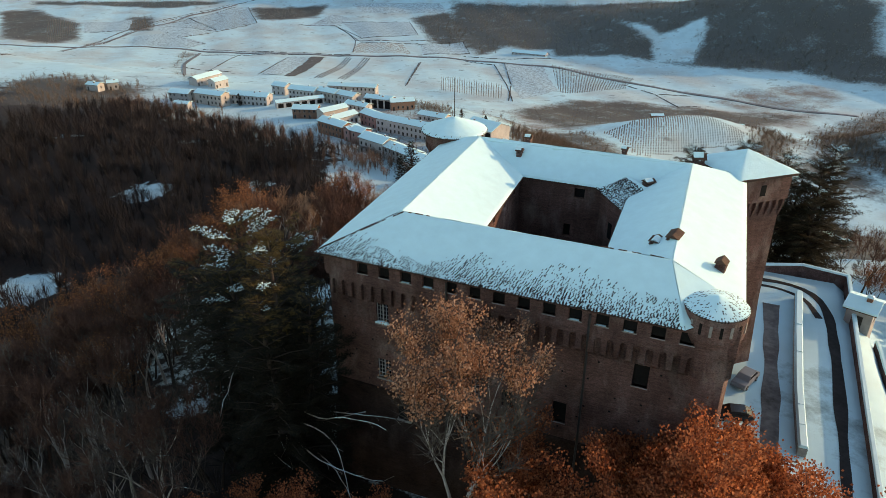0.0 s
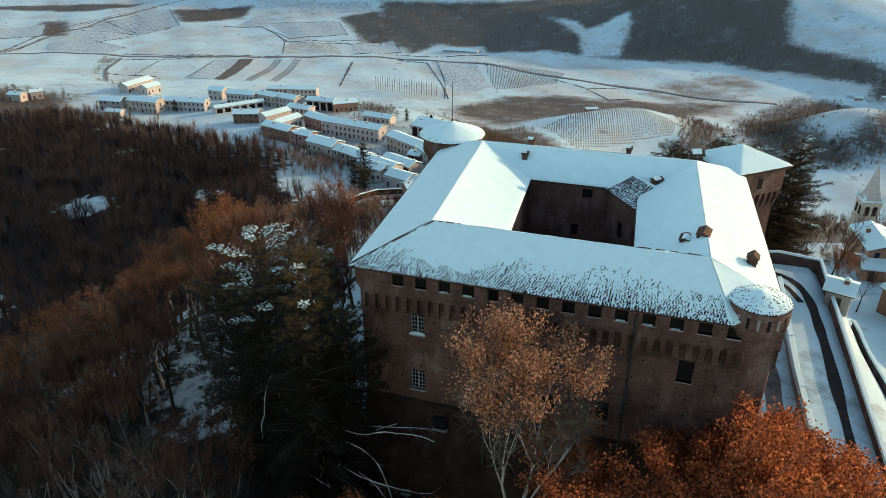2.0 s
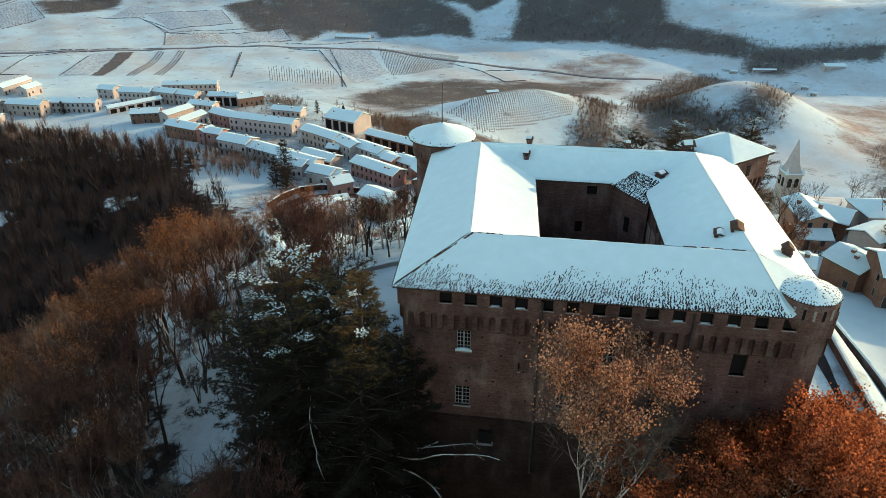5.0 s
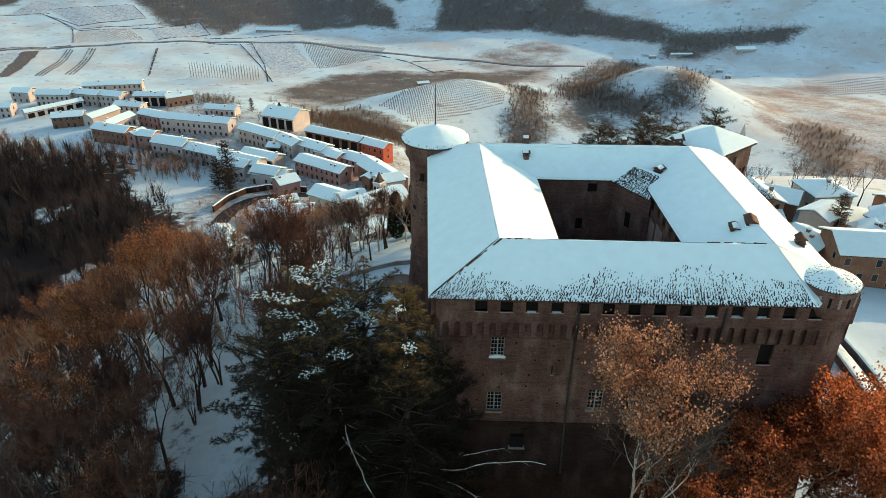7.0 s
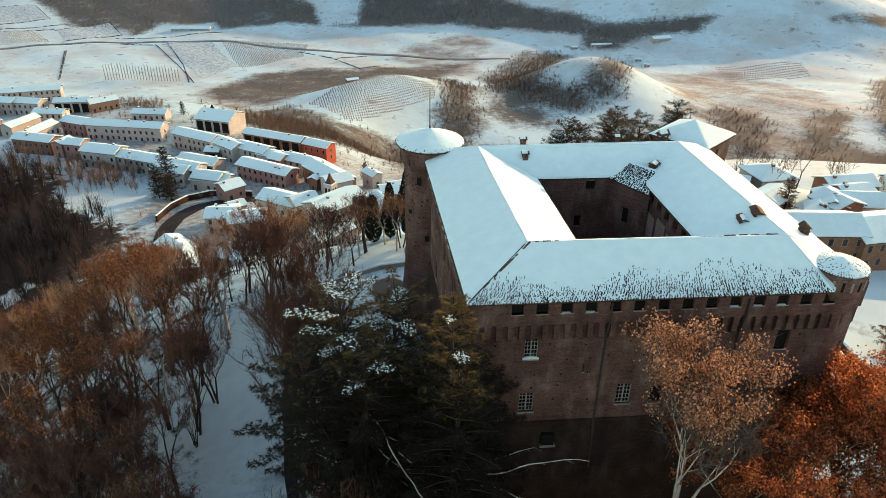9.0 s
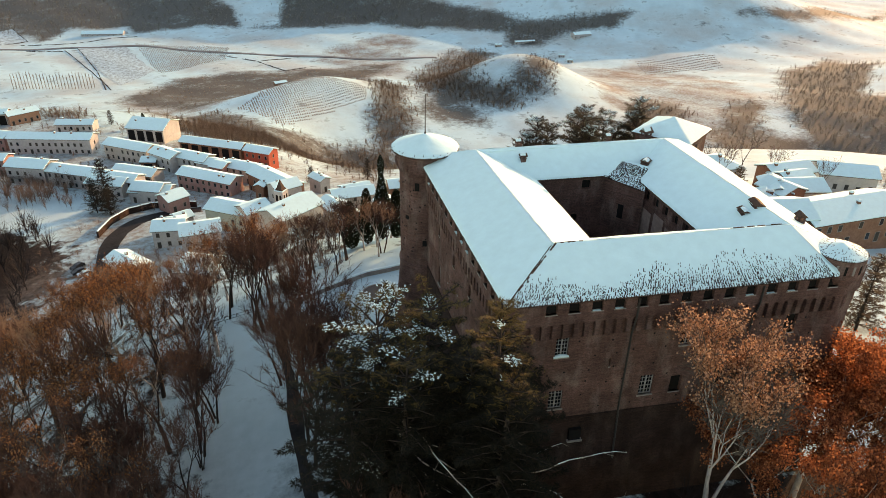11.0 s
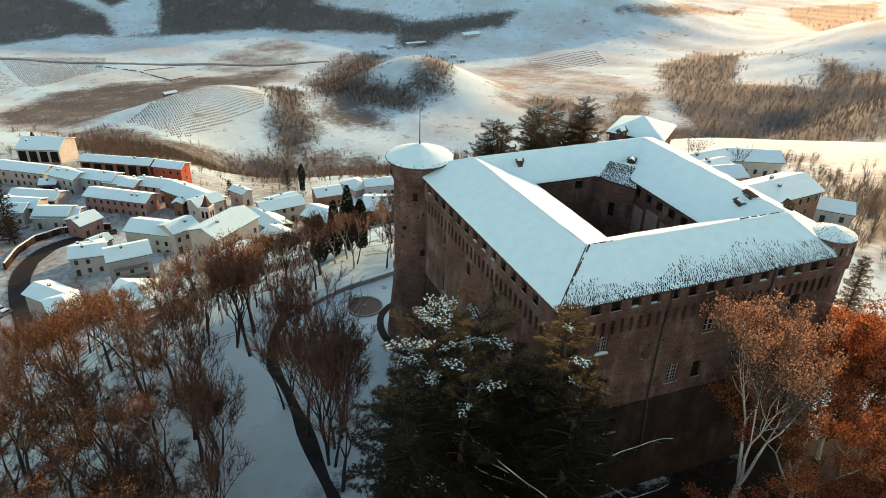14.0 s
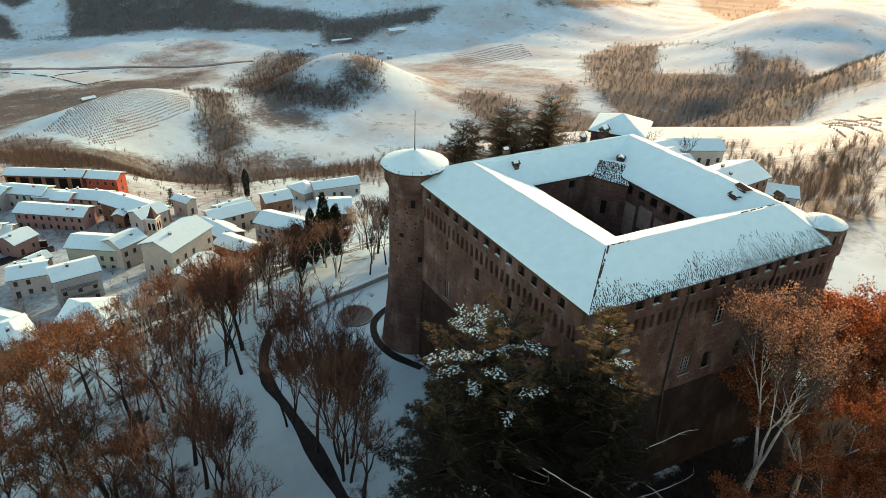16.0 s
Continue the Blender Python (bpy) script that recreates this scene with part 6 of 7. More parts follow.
for x, y, k in ((-93.0, 200.0, 1.35), (-96.5, 197.5, 1.0), (-91.0, 194.0, 0.8), (78.0, 86.0, 0.85), (69.0, 34.0, 1.1), (74.0, 28.0, 0.9), (-262.0, 300.0, 0.6), (4.0, 232.0, 0.7), (-20.0, 222.0, 0.6), (-118.0, 318.0, 0.6), (22.0, 150.0, 0.7)):
    plant(fir, x, y, k)
discard(back_cedar), discard(fir)
for n, (x, y, h, r) in enumerate(((-7.0, 66.0, 12.5, 1.3), (-10.0, 63.5, 10.5, 1.2), (-13.0, 62.0, 9.0, 1.3), (-4.0, 69.0, 10.0, 1.1), (9.0, 225.0, 12.0, 1.3), (-101.0, 312.0, 8.0, 1.0))):
    c = make_cypress(30 + n, h, r)
    c.matrix_basis = pose(x, y, drape(x, y), 0, 0, 0)

LAWN = [(-34, 39), (-28, 40), (-25.5, 33), (-24.6, 26), (-23.6, 17), (-24.6, 8), (-30, 6), (-32, 14), (-32.5, 24)]     # open snow beside the drive


def on_lawn(x, y):
    hit = False
    for (xa, ya), (xb, yb) in zip(LAWN, LAWN[1:] + LAWN[:1]):
        if (ya > y) != (yb > y) and x < (xb - xa) * (y - ya) / (yb - ya) + xa:
            hit = not hit
    return hit


# broad-leaved trees close to the castle
plane = make_tree(304, "oak_tree", "tall oak with pale bark and thin tan leaves, before the facade", "oak tree", 29.3, BARK_PALE, TWIG_GREY, LEAF_TAN, 20, 0.17, 0.36, 5, 0.34, 0.44, 0.36, (2, 3, 3), shrink=0.74, twig_level=4, snow=0.35, fuzz=2, leaf_low=0.83)
plane.matrix_basis = pose(13.4, -8.6, drape(13.4, -8.6), 0, 0, 20)
oaks = [make_tree(50 + k, "oak_tree", "oak with dense rust-brown dead leaves and pale limbs, beside the castle", "oak tree", 20.0, BARK_PALE, TWIG, LEAF_OAK, 16, 0.18, 0.32, 5, 0.30, 0.8, 0.3, (2, 3, 3), twig_level=4, snow=0.2) for k in range(3)]
for k, (x, y, s_) in enumerate(((21.0, -9.5, 1.05), (26.5, -4.8, 1.14), (31.5, -3.6, 1.12), (25.0, -14.0, 0.95), (32.0, -11.0, 1.02), (37.0, -5.0, 1.02), (18.0, -17.0, 0.85), (30.0, -19.0, 0.8), (38.5, -14.0, 0.85), (6.0, -12.5, 0.86), (1.5, -19.0, 0.9), (11.0, -21.0, 0.8), (-6.0, -17.0, 0.8), (23.5, -22.0, 0.75))):
    plant(oaks[k % 3], x, y, s_)
golds = [make_tree(70 + k, "oak_tree", "slender tree with thin golden-brown leaves, on the wooded slope", "tree", 16.0, BARK_DARK, TWIG, LEAF_GOLD, 5, 0.18, 0.32, 4, 0.34, 0.6, 0.45, (2, 3, 3), twig_level=3, fuzz=5) for k in range(3)]
bares = [make_tree(90 + k, "bare_tree", "leafless brown tree on the snowy slope", "tree", 15.0, BARK_PALE if k in (0, 2) else BARK_DARK, TWIG if k != 2 else TWIG_GREY, None, 0, levels=4, fork=0.30, spread=0.5 + 0.1 * (k % 3), up=0.5, kids=(3, 3, 4) if k % 2 else (2, 3, 3), twig_level=3, stems=1 if k < 3 else 3, snow=0.12, fuzz=5 if k < 3 else 3) for k in range(5)]
pales = [make_tree(160 + k, "bare_tree", "leafless tree, limbs and twigs painted pale as in low sun", "tree", 15.0, BARK_PALE, TWIG_SUN, None, 0, levels=4, fork=0.28, spread=0.62 + 0.1 * k, up=0.42, kids=(2, 3, 3), twig_level=3, snow=0.12, fuzz=5) for k in range(2)]
far_bares = [make_tree(140 + k, "bare_tree", "leafless grey-brown tree in the dark wood", "tree", 14.0, BARK_DARK, TWIG if k % 2 else TWIG_GREY, None, 0, levels=3, fork=0.32, spread=0.6, up=0.45, kids=(3, 3, 4), twig_level=2, fuzz=5) for k in range(4)]
saplings = [make_tree(120 + k, "bare_sapling", "cluster of thin bare stems on the snowy slope", "tree", 9.0, BARK_DARK, TWIG, None, 0, levels=3, fork=0.42, spread=0.35, up=0.7, kids=(2, 2, 3), twig_level=3, stems=5, fuzz=4) for k in range(3)]
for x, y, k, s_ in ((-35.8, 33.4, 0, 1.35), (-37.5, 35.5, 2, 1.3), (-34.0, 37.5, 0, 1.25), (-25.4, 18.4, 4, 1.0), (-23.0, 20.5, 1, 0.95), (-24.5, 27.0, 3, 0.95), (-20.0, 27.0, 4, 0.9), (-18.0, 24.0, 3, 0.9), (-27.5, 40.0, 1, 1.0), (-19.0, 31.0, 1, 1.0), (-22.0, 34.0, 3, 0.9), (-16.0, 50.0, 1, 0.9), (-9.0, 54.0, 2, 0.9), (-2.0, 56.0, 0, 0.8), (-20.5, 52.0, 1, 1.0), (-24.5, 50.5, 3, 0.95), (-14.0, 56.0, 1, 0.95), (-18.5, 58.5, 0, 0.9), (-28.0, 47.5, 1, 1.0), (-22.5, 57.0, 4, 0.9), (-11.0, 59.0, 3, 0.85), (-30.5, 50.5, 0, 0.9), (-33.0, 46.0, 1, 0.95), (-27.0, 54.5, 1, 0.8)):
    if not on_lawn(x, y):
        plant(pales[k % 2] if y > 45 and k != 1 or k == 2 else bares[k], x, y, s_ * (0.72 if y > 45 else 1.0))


grove_rng, grove = random.Random(31), []
while len(grove) < 17:                                 # the grove beyond the round terrace
    x, y = grove_rng.uniform(-36, 2), grove_rng.uniform(45.5, 66)
    if any((x - a) ** 2 + (y - b) ** 2 < 5.5 for a, b in grove) or abs(y - 47.5 - 0.25 * (x + 10)) < 1.2:
        continue
    grove.append((x, y))
    plant(grove_rng.choice((bares[0], bares[1], bares[1], golds[0])), x, y, grove_rng.uniform(0.5, 0.72))
for x, y, k, s_ in ((-21.5, 14.5, 3, 1.1), (-20.5, 17.5, 4, 1.1), (-21.0, 11.0, 1, 1.0), (-25.5, 12.5, 3, 1.0), (-26.0, 23.5, 4, 1.0), (-20.8, 22.5, 3, 1.05), (-27.0, 30.0, 1, 0.9), (-33.0, 24.0, 4, 0.9), (-34.5, 18.5, 3, 1.0), (-30.5, 8.0, 4, 1.0), (-36.0, 28.0, 1, 1.05), (-29.0, 15.0, 4, 0.7)):
    if not on_lawn(x, y):
        plant(bares[k], x, y, s_)


for x, y, k, s_ in ((50.5, 66.5, 1, 0.75), (53.0, 70.0, 0, 0.7), (51.0, 74.0, 2, 0.7), (58.5, 74.5, 1, 0.55), (50.0, 81.0, 1, 0.7)):
    plant(bares[k], x, y, s_)
for x, y, s_ in ((54.5, 72.5, 0.7), (52.0, 68.5, 0.62)):
    plant(golds[1], x, y, s_)
for x, y, k, s_ in ((-44.0, 8.0, 2, 1.0), (-40.0, 13.0, 0, 1.0), (-46.0, 15.0, 1, 0.95), (-37.0, 9.0, 2, 0.9), (-42.0, 3.0, 3, 1.0), (-48.0, 9.0, 0, 1.05), (-38.5, 1.0, 1, 1.0), (-52.0, 18.0, 2, 1.0), (-36.0, -4.0, 0, 1.05), (-44.0, -3.0, 2, 1.1)):
    plant(bares[k], x, y, s_)


def open_ground(x, y):
    """Clearings, roads and buildings that stay free of trees."""
    if -34.0 < x < -25.5 and 16.0 < y < 42.0 or -31 < x < -26 and -20 < y < 15:
        return True
    if math.hypot((x - 17) / 1.1, y - 25) < 36 or (x > -26 and y > -6 and y < 50):
        return True
    if y > 120 and -75 < x < 70 or y > 195:
        return True
    if math.hypot(x + 118, y - 205) < 20 or (-95 < x < -48 and 95 < y < 130) or (-100 < x < -76 and 130 < y < 200):
        return True
    if on_lawn(x, y) or any(math.hypot(x - cx, (y - cy) / 1.3) < r for cx, cy, r in GLADES):
        return True
    return False


wood_rng = random.Random(77)
placed = []


def scatter(x0, x1, y0, y1, count, gap, pick):
    tries, made = 0, 0
    while made < count and tries < count * 30:
        tries += 1
        x, y = wood_rng.uniform(x0, x1), wood_rng.uniform(y0, y1)
        if open_ground(x, y) or any((x - a) ** 2 + (y - b) ** 2 < gap * gap for a, b in placed[-600:]):
            continue
        proto, s_ = pick(x, y)
        room = 38.7 + 0.212 * x - 0.590 * y - drape(x, y) if x < -12 or y > 56 else 99.0      # tree tops kept under the camera's sight plane to the village
        if room < 4.0:
            continue
        placed.append((x, y))
        plant(proto, x, y, min(s_, room / 15.0))
        made += 1


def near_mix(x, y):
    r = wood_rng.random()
    if y > 44 and r > 0.42 or y > 24 and r > 0.84:        # trees clear of the castle's shadow get the twigs painted as sunlit
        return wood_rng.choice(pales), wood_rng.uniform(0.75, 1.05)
    gold = 0.8 * math.exp(-((x + 52) / 16) ** 2 - ((y - 32) / 20) ** 2)
    if r < 0.85 * gold + 0.12:
        return wood_rng.choice(golds), wood_rng.uniform(0.85, 1.2)
    if r < 0.80:
        return wood_rng.choice(bares), wood_rng.uniform(0.75, 1.1)
    return wood_rng.choice(saplings), wood_rng.uniform(0.7, 1.2)


scatter(-62, -14, -30, 58, 105, 3.2, near_mix)
scatter(-52, -13, -27, 7, 40, 2.4, lambda x, y: (wood_rng.choice(bares[:4]), wood_rng.uniform(0.8, 1.05)))
scatter(-110, -60, -20, 100, 135, 3.8, near_mix)
scatter(-70, 12, 56, 118, 60, 4.0, near_mix)


def twig_fan(v, f, x, y, z, h, spikes, rng, wide=0.5):
    """A leafless tree seen from afar: a short stem and a fan of thin tapering boughs."""
    for i in range(spikes + 1):
        a = 6.283 * (i + rng.random()) / spikes
        lean = rng.uniform(0.05, wide)
        low = rng.uniform(0.1, 0.55)
        root = Vector((x + math.cos(a) * lean * h * low * 0.5, y + math.sin(a) * lean * h * low * 0.5, z + h * low))
        tip = Vector((x + math.cos(a) * lean * h, y + math.sin(a) * lean * h, z + h * rng.uniform(0.55, 1.0) * (1.05 - 0.45 * lean)))
        w = h * rng.uniform(0.004, 0.011)
        if i == spikes:
            root, tip, w = Vector((x, y, z - 0.4)), Vector((x, y, z + h * 0.75)), h * 0.018
        side, out = Vector((-math.sin(a), math.cos(a), 0)) * w, Vector((math.cos(a), math.sin(a), 0.3)) * w
        n = len(v)
        v += [root + side, root - side, root + out, tip]
        f += [(n, n + 2, n + 3), (n + 2, n + 1, n + 3), (n + 1, n, n + 3)]


# the slope's shade is carried by the darkened twigs here
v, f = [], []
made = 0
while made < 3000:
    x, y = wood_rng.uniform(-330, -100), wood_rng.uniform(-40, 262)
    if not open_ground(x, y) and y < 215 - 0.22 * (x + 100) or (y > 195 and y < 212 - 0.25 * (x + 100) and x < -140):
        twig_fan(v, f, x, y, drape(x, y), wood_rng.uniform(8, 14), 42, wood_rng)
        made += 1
put("dark_wood", mesh_of("dark_wood", v, f, TWIG_WOOD), None, None, "leafless wood on the slope below the village, painted dark for shade", "woods", "", "stuff")
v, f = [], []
for _ in range(420):                                   # trees along the upper edge of the wood, sunlight put into their paler twigs
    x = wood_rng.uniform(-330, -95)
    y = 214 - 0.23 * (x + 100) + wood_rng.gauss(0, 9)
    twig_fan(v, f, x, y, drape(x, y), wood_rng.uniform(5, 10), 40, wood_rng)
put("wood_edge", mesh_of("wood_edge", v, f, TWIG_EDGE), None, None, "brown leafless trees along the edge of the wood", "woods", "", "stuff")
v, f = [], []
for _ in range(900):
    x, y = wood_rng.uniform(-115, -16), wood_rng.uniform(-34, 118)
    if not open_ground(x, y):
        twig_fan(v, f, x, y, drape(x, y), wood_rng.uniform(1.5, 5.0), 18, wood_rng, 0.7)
# extra shrubs before the facade; their dark colour stands in for tree shade
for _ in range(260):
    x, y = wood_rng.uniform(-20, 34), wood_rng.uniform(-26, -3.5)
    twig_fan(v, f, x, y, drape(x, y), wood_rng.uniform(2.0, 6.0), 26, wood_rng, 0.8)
put("undergrowth", mesh_of("undergrowth", v, f, TWIG_WOOD), None, None, "tangled undergrowth with twigs darkened for shade", "bushes", "", "stuff")
v, f = [], []
made = 0
while made < 620:                                      # gardens between the houses
    x, y = wood_rng.uniform(-190, 30), wood_rng.uniform(112, 345)
    if near_house(x, y) or -88 < x < -70 and 110 < y < 195 or x < -110 and y < 200:
        continue
    made += 1
    twig_fan(v, f, x, y, drape(x, y), wood_rng.uniform(1.5, 5.5), 34, wood_rng, 0.7)
put("garden_shrubs", mesh_of("garden_shrubs", v, f, TWIG_EDGE), None, None, "bare brown shrubs and small trees in the village gardens", "bushes", "", "stuff")
scatter(40, 110, 95, 150, 26, 6.0, lambda x, y: (wood_rng.choice(far_bares), wood_rng.uniform(0.6, 0.9)))
for proto in oaks + golds + bares + pales + far_bares + saplings:
    discard(proto)


# ---- far fields, woods and roads ----
TWIG_VINE = plain_mat("pale_vines", (0.20, 0.165, 0.14), (0.40, 0.34, 0.29), 0.3)
STUBBLE = snow_mat("stubble_field", (0.42, 0.62, 0.69), ((0.22, 0.27, 0.29), 0.25, 0.44, 0.62))
# paler twigs for the far and middle woods: haze put into their colour
TWIG_FAR = plain_mat("hazed_far_woods", (0.19, 0.18, 0.16), (0.37, 0.345, 0.30), 0.05, random=0.15)
TWIG_MID = plain_mat("pale_brown_twigs", (0.17, 0.13, 0.10), (0.38, 0.295, 0.23), 0.4, random=0.2)
SCRUB = snow_mat("scrubland", (0.62, 0.63, 0.64), ((0.20, 0.145, 0.10), 0.06, 0.36, 0.52))
SOIL = snow_mat("ploughed_soil", (0.55, 0.57, 0.6), ((0.10, 0.095, 0.09), 0.15, 0.2, 0.42))
# added translucency lifts the backlit fans of twigs
for backlit_mat in (TWIG_FAR, TWIG_MID):
    let_light_through(backlit_mat, 0.5)
far_rng = random.Random(99)
GROUND_PATCHES = []                                         # kind, outline, clearings, strength


def inside(p, ring):
    hit = False
    for (xa, ya), (xb, yb) in zip(ring, ring[1:] + ring[:1]):
        if (ya > p[1]) != (yb > p[1]) and p[0] < (xb - xa) * (p[1] - ya) / (yb - ya) + xa:
            hit = not hit
    return hit


def random_spots(ring, count, holes=()):
    xs, ys = [p[0] for p in ring], [p[1] for p in ring]
    out, tries = [], 0
    while len(out) < count and tries < count * 40:
        tries += 1
        p = (far_rng.uniform(min(xs), max(xs)), far_rng.uniform(min(ys), max(ys)))
        if inside(p, ring) and not any(inside(p, h) for h in holes):
            out.append(p)
    return out


def brush(v, f, x, y, z, h, spikes=18):
    """A far leafless tree: a fan of thin tapering boughs."""
    for i in range(spikes):
        a = 6.283 * (i + far_rng.random()) / spikes
        lean = far_rng.uniform(0.05, 0.7)
        root = Vector((x + far_rng.uniform(-0.06, 0.06) * h, y + far_rng.uniform(-0.06, 0.06) * h, z + h * far_rng.uniform(0.0, 0.35)))
        tip = Vector((x + math.cos(a) * lean * h, y + math.sin(a) * lean * h, z + h * far_rng.uniform(0.45, 1.0) * (1.05 - 0.6 * lean)))
        w = h * far_rng.uniform(0.004, 0.009)
        side, out = Vector((-math.sin(a), math.cos(a), 0)) * w, Vector((math.cos(a), math.sin(a), 0.3)) * w
        n = len(v)
        v += [root + side, root - side, root + out, tip]
        f += [(n, n + 2, n + 3), (n + 2, n + 1, n + 3), (n + 1, n, n + 3)]


def wood(ring, count, high, mat, label, holes=()):
    """Woods too far off to count: a grey-brown floor and bare trees on it, the far ones paled for haze."""
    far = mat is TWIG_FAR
    GROUND_PATCHES.append(("woods", ring, holes, 1.0 if far else 0.9))
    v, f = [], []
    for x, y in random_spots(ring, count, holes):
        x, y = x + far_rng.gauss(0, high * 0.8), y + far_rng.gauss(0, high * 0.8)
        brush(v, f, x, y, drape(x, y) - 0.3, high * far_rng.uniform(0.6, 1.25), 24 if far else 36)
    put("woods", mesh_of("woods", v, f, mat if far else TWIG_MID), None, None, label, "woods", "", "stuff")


def field(ring, mat, label, lift=0.5):
    """A patch of land laid over the ground sheet; rough land is grown into the sheet itself."""
    if mat is SCRUB:
        GROUND_PATCHES.append(("scrub", ring, (), 0.62))
        return
    bm = bmesh.new()
    bm.faces.new([bm.verts.new((x, y, 0)) for x, y in ring])
    bmesh.ops.triangulate(bm, faces=bm.faces[:])
    longest = max(e.calc_length() for e in bm.edges)
    while longest > 16 and len(bm.faces) < 6000:
        bmesh.ops.subdivide_edges(bm, edges=bm.edges[:], cuts=1, use_grid_fill=True)
        longest /= 2
    for q in bm.verts:
        q.co.x += 3.0 * bumpy(q.co.x, q.co.y, 4, 14.0)
        q.co.y += 3.0 * bumpy(q.co.x, q.co.y, 8, 14.0)
        q.co.z = drape(q.co.x, q.co.y) + lift
    bmesh.ops.recalc_face_normals(bm, faces=bm.faces[:])
    me = bpy.data.meshes.new("field")
    bm.to_mesh(me)
    bm.free()
    me.materials.append(mat)
    put("field", me, None, None, label, "field", "", "structure")


def vineyard(ring, turn, gap, label):
    """Rows of low bare vines across a plot."""
    v, f = [], []
    cx, cy = sum(p[0] for p in ring) / len(ring), sum(p[1] for p in ring) / len(ring)
    reach = max(math.hypot(p[0] - cx, p[1] - cy) for p in ring)
    u, w = Vector((math.cos(turn), math.sin(turn), 0)), Vector((-math.sin(turn), math.cos(turn), 0))
    step = max(2.5, reach / 60)
    for r in range(int(-reach / gap), int(reach / gap) + 1):
        for k in range(int(-reach / step), int(reach / step) + 1):
            p = Vector((cx, cy, 0)) + w * (r * gap + far_rng.uniform(-0.25, 0.25)) + u * k * step
            if not inside((p.x, p.y), ring) or far_rng.random() < 0.12:
                continue
            q = p + u * step * 0.4
            za, zb, h = drape(p.x, p.y), drape(q.x, q.y), far_rng.uniform(0.8, 1.6)
            n = len(v)
            o = w * 0.3
            up = lambda c, z: c + Vector((0, 0, z))
            v += [up(p - o, za - 0.1), up(q - o, zb - 0.1), up(q + o, zb - 0.1), up(p + o, za - 0.1), up(p, za + h), up(q, zb + h * far_rng.uniform(0.7, 1.0))]
            f += [(n, n + 1, n + 5, n + 4), (n + 2, n + 3, n + 4, n + 5), (n + 3, n, n + 4), (n + 1, n + 2, n + 5)]
    if v:
        put("vine_rows", mesh_of("vine_rows", v, f, TWIG_VINE), None, None, label, "vineyard", "", "stuff")


def far_road(pts, width):
    strip("road", pts, width, ASPHALT_FAR, 0.7, 12.0, "dark wet valley road between snowy fields", wobble=0.15, thick=1.5)


ASPHALT_FAR = plain_mat("wet_far_road", (0.06, 0.065, 0.07), (0.16, 0.17, 0.18), 0.05, 0.6, 0.3)


TWIG_HEDGE = plain_mat("dark_hedge_twigs", (0.035, 0.032, 0.03), (0.10, 0.088, 0.08), 0.2)


def hedge(pts):
    """A field boundary: a dark bank of dead weeds with bushes standing along it."""
    v, f = [], []
    for (x0, y0), (x1, y1) in zip(pts, pts[1:]):
        n = max(int(math.hypot(x1 - x0, y1 - y0) / 5), 2)
        d = Vector((x1 - x0, y1 - y0, 0)).normalized()
        o = Vector((-d.y, d.x, 0))
        for k in range(n):
            x, y = x0 + (x1 - x0) * k / n, y0 + (y1 - y0) * k / n
            if far_rng.random() < 0.85:
                a, c = Vector((x, y, 0)), Vector((x, y, 0)) + d * 5.4
                za, zc, h, w = drape(a.x, a.y), drape(c.x, c.y), far_rng.uniform(0.4, 1.1), far_rng.uniform(0.7, 1.4)
                m = len(v)
                for q, z in ((a, za), (c, zc)):
                    v += [q - o * w + Vector((0, 0, z - 0.3)), q + Vector((0, 0, z + h)), q + o * w + Vector((0, 0, z - 0.3))]
                f += [(m, m + 3, m + 4, m + 1), (m + 1, m + 4, m + 5, m + 2), (m, m + 1, m + 2), (m + 3, m + 5, m + 4)]
            if far_rng.random() < 0.6:
                x, y = x + far_rng.uniform(-1, 1), y + far_rng.uniform(-1, 1)
                brush(v, f, x, y, drape(x, y) - 0.3, far_rng.uniform(2.0, 4.5), 7)
    put("hedge", mesh_of("hedge", v, f, TWIG_HEDGE), None, None, "dark leafless hedgerow between snowy fields", "hedge", "", "stuff")


def poplars(pts, count):
    (x0, y0), (x1, y1) = pts
    for k in range(count):
        x, y = x0 + (x1 - x0) * (k + 0.5) / count, y0 + (y1 - y0) * (k + 0.5) / count
        v, f = [], []
        h, z = far_rng.uniform(17, 23), drape(x, y)
        for _ in range(40):
            a, up = far_rng.uniform(0, 6.283), far_rng.uniform(0.08, 0.85) * h
            root = Vector((x, y, z + up))
            tip = root + Vector((math.cos(a) * 0.25, math.sin(a) * 0.25, 1)) * h * far_rng.uniform(0.12, 0.24)
            side, out = Vector((-math.sin(a), math.cos(a), 0)) * 0.12, Vector((math.cos(a), math.sin(a), 0)) * 0.15
            n = len(v)
            v += [root - side, root + side, root + out, tip]
            f += [(n, n + 2, n + 3), (n + 2, n + 1, n + 3), (n + 1, n, n + 3)]
        s = Tubes()
        s.add(Vector((x, y, z - 0.5)), Vector((x, y, z + h)), 0.3, 0.05, 5)
        top = tagged(new("poplar"), "tall bare pale poplar in a row beside a snowy field", "poplar tree", "poplar row")
        put("trunk", mesh_of("trunk", s.v, s.f, TWIG_MID), top)
        put("crown", mesh_of("crown", v, f, TWIG_MID), top, kind="stuff")


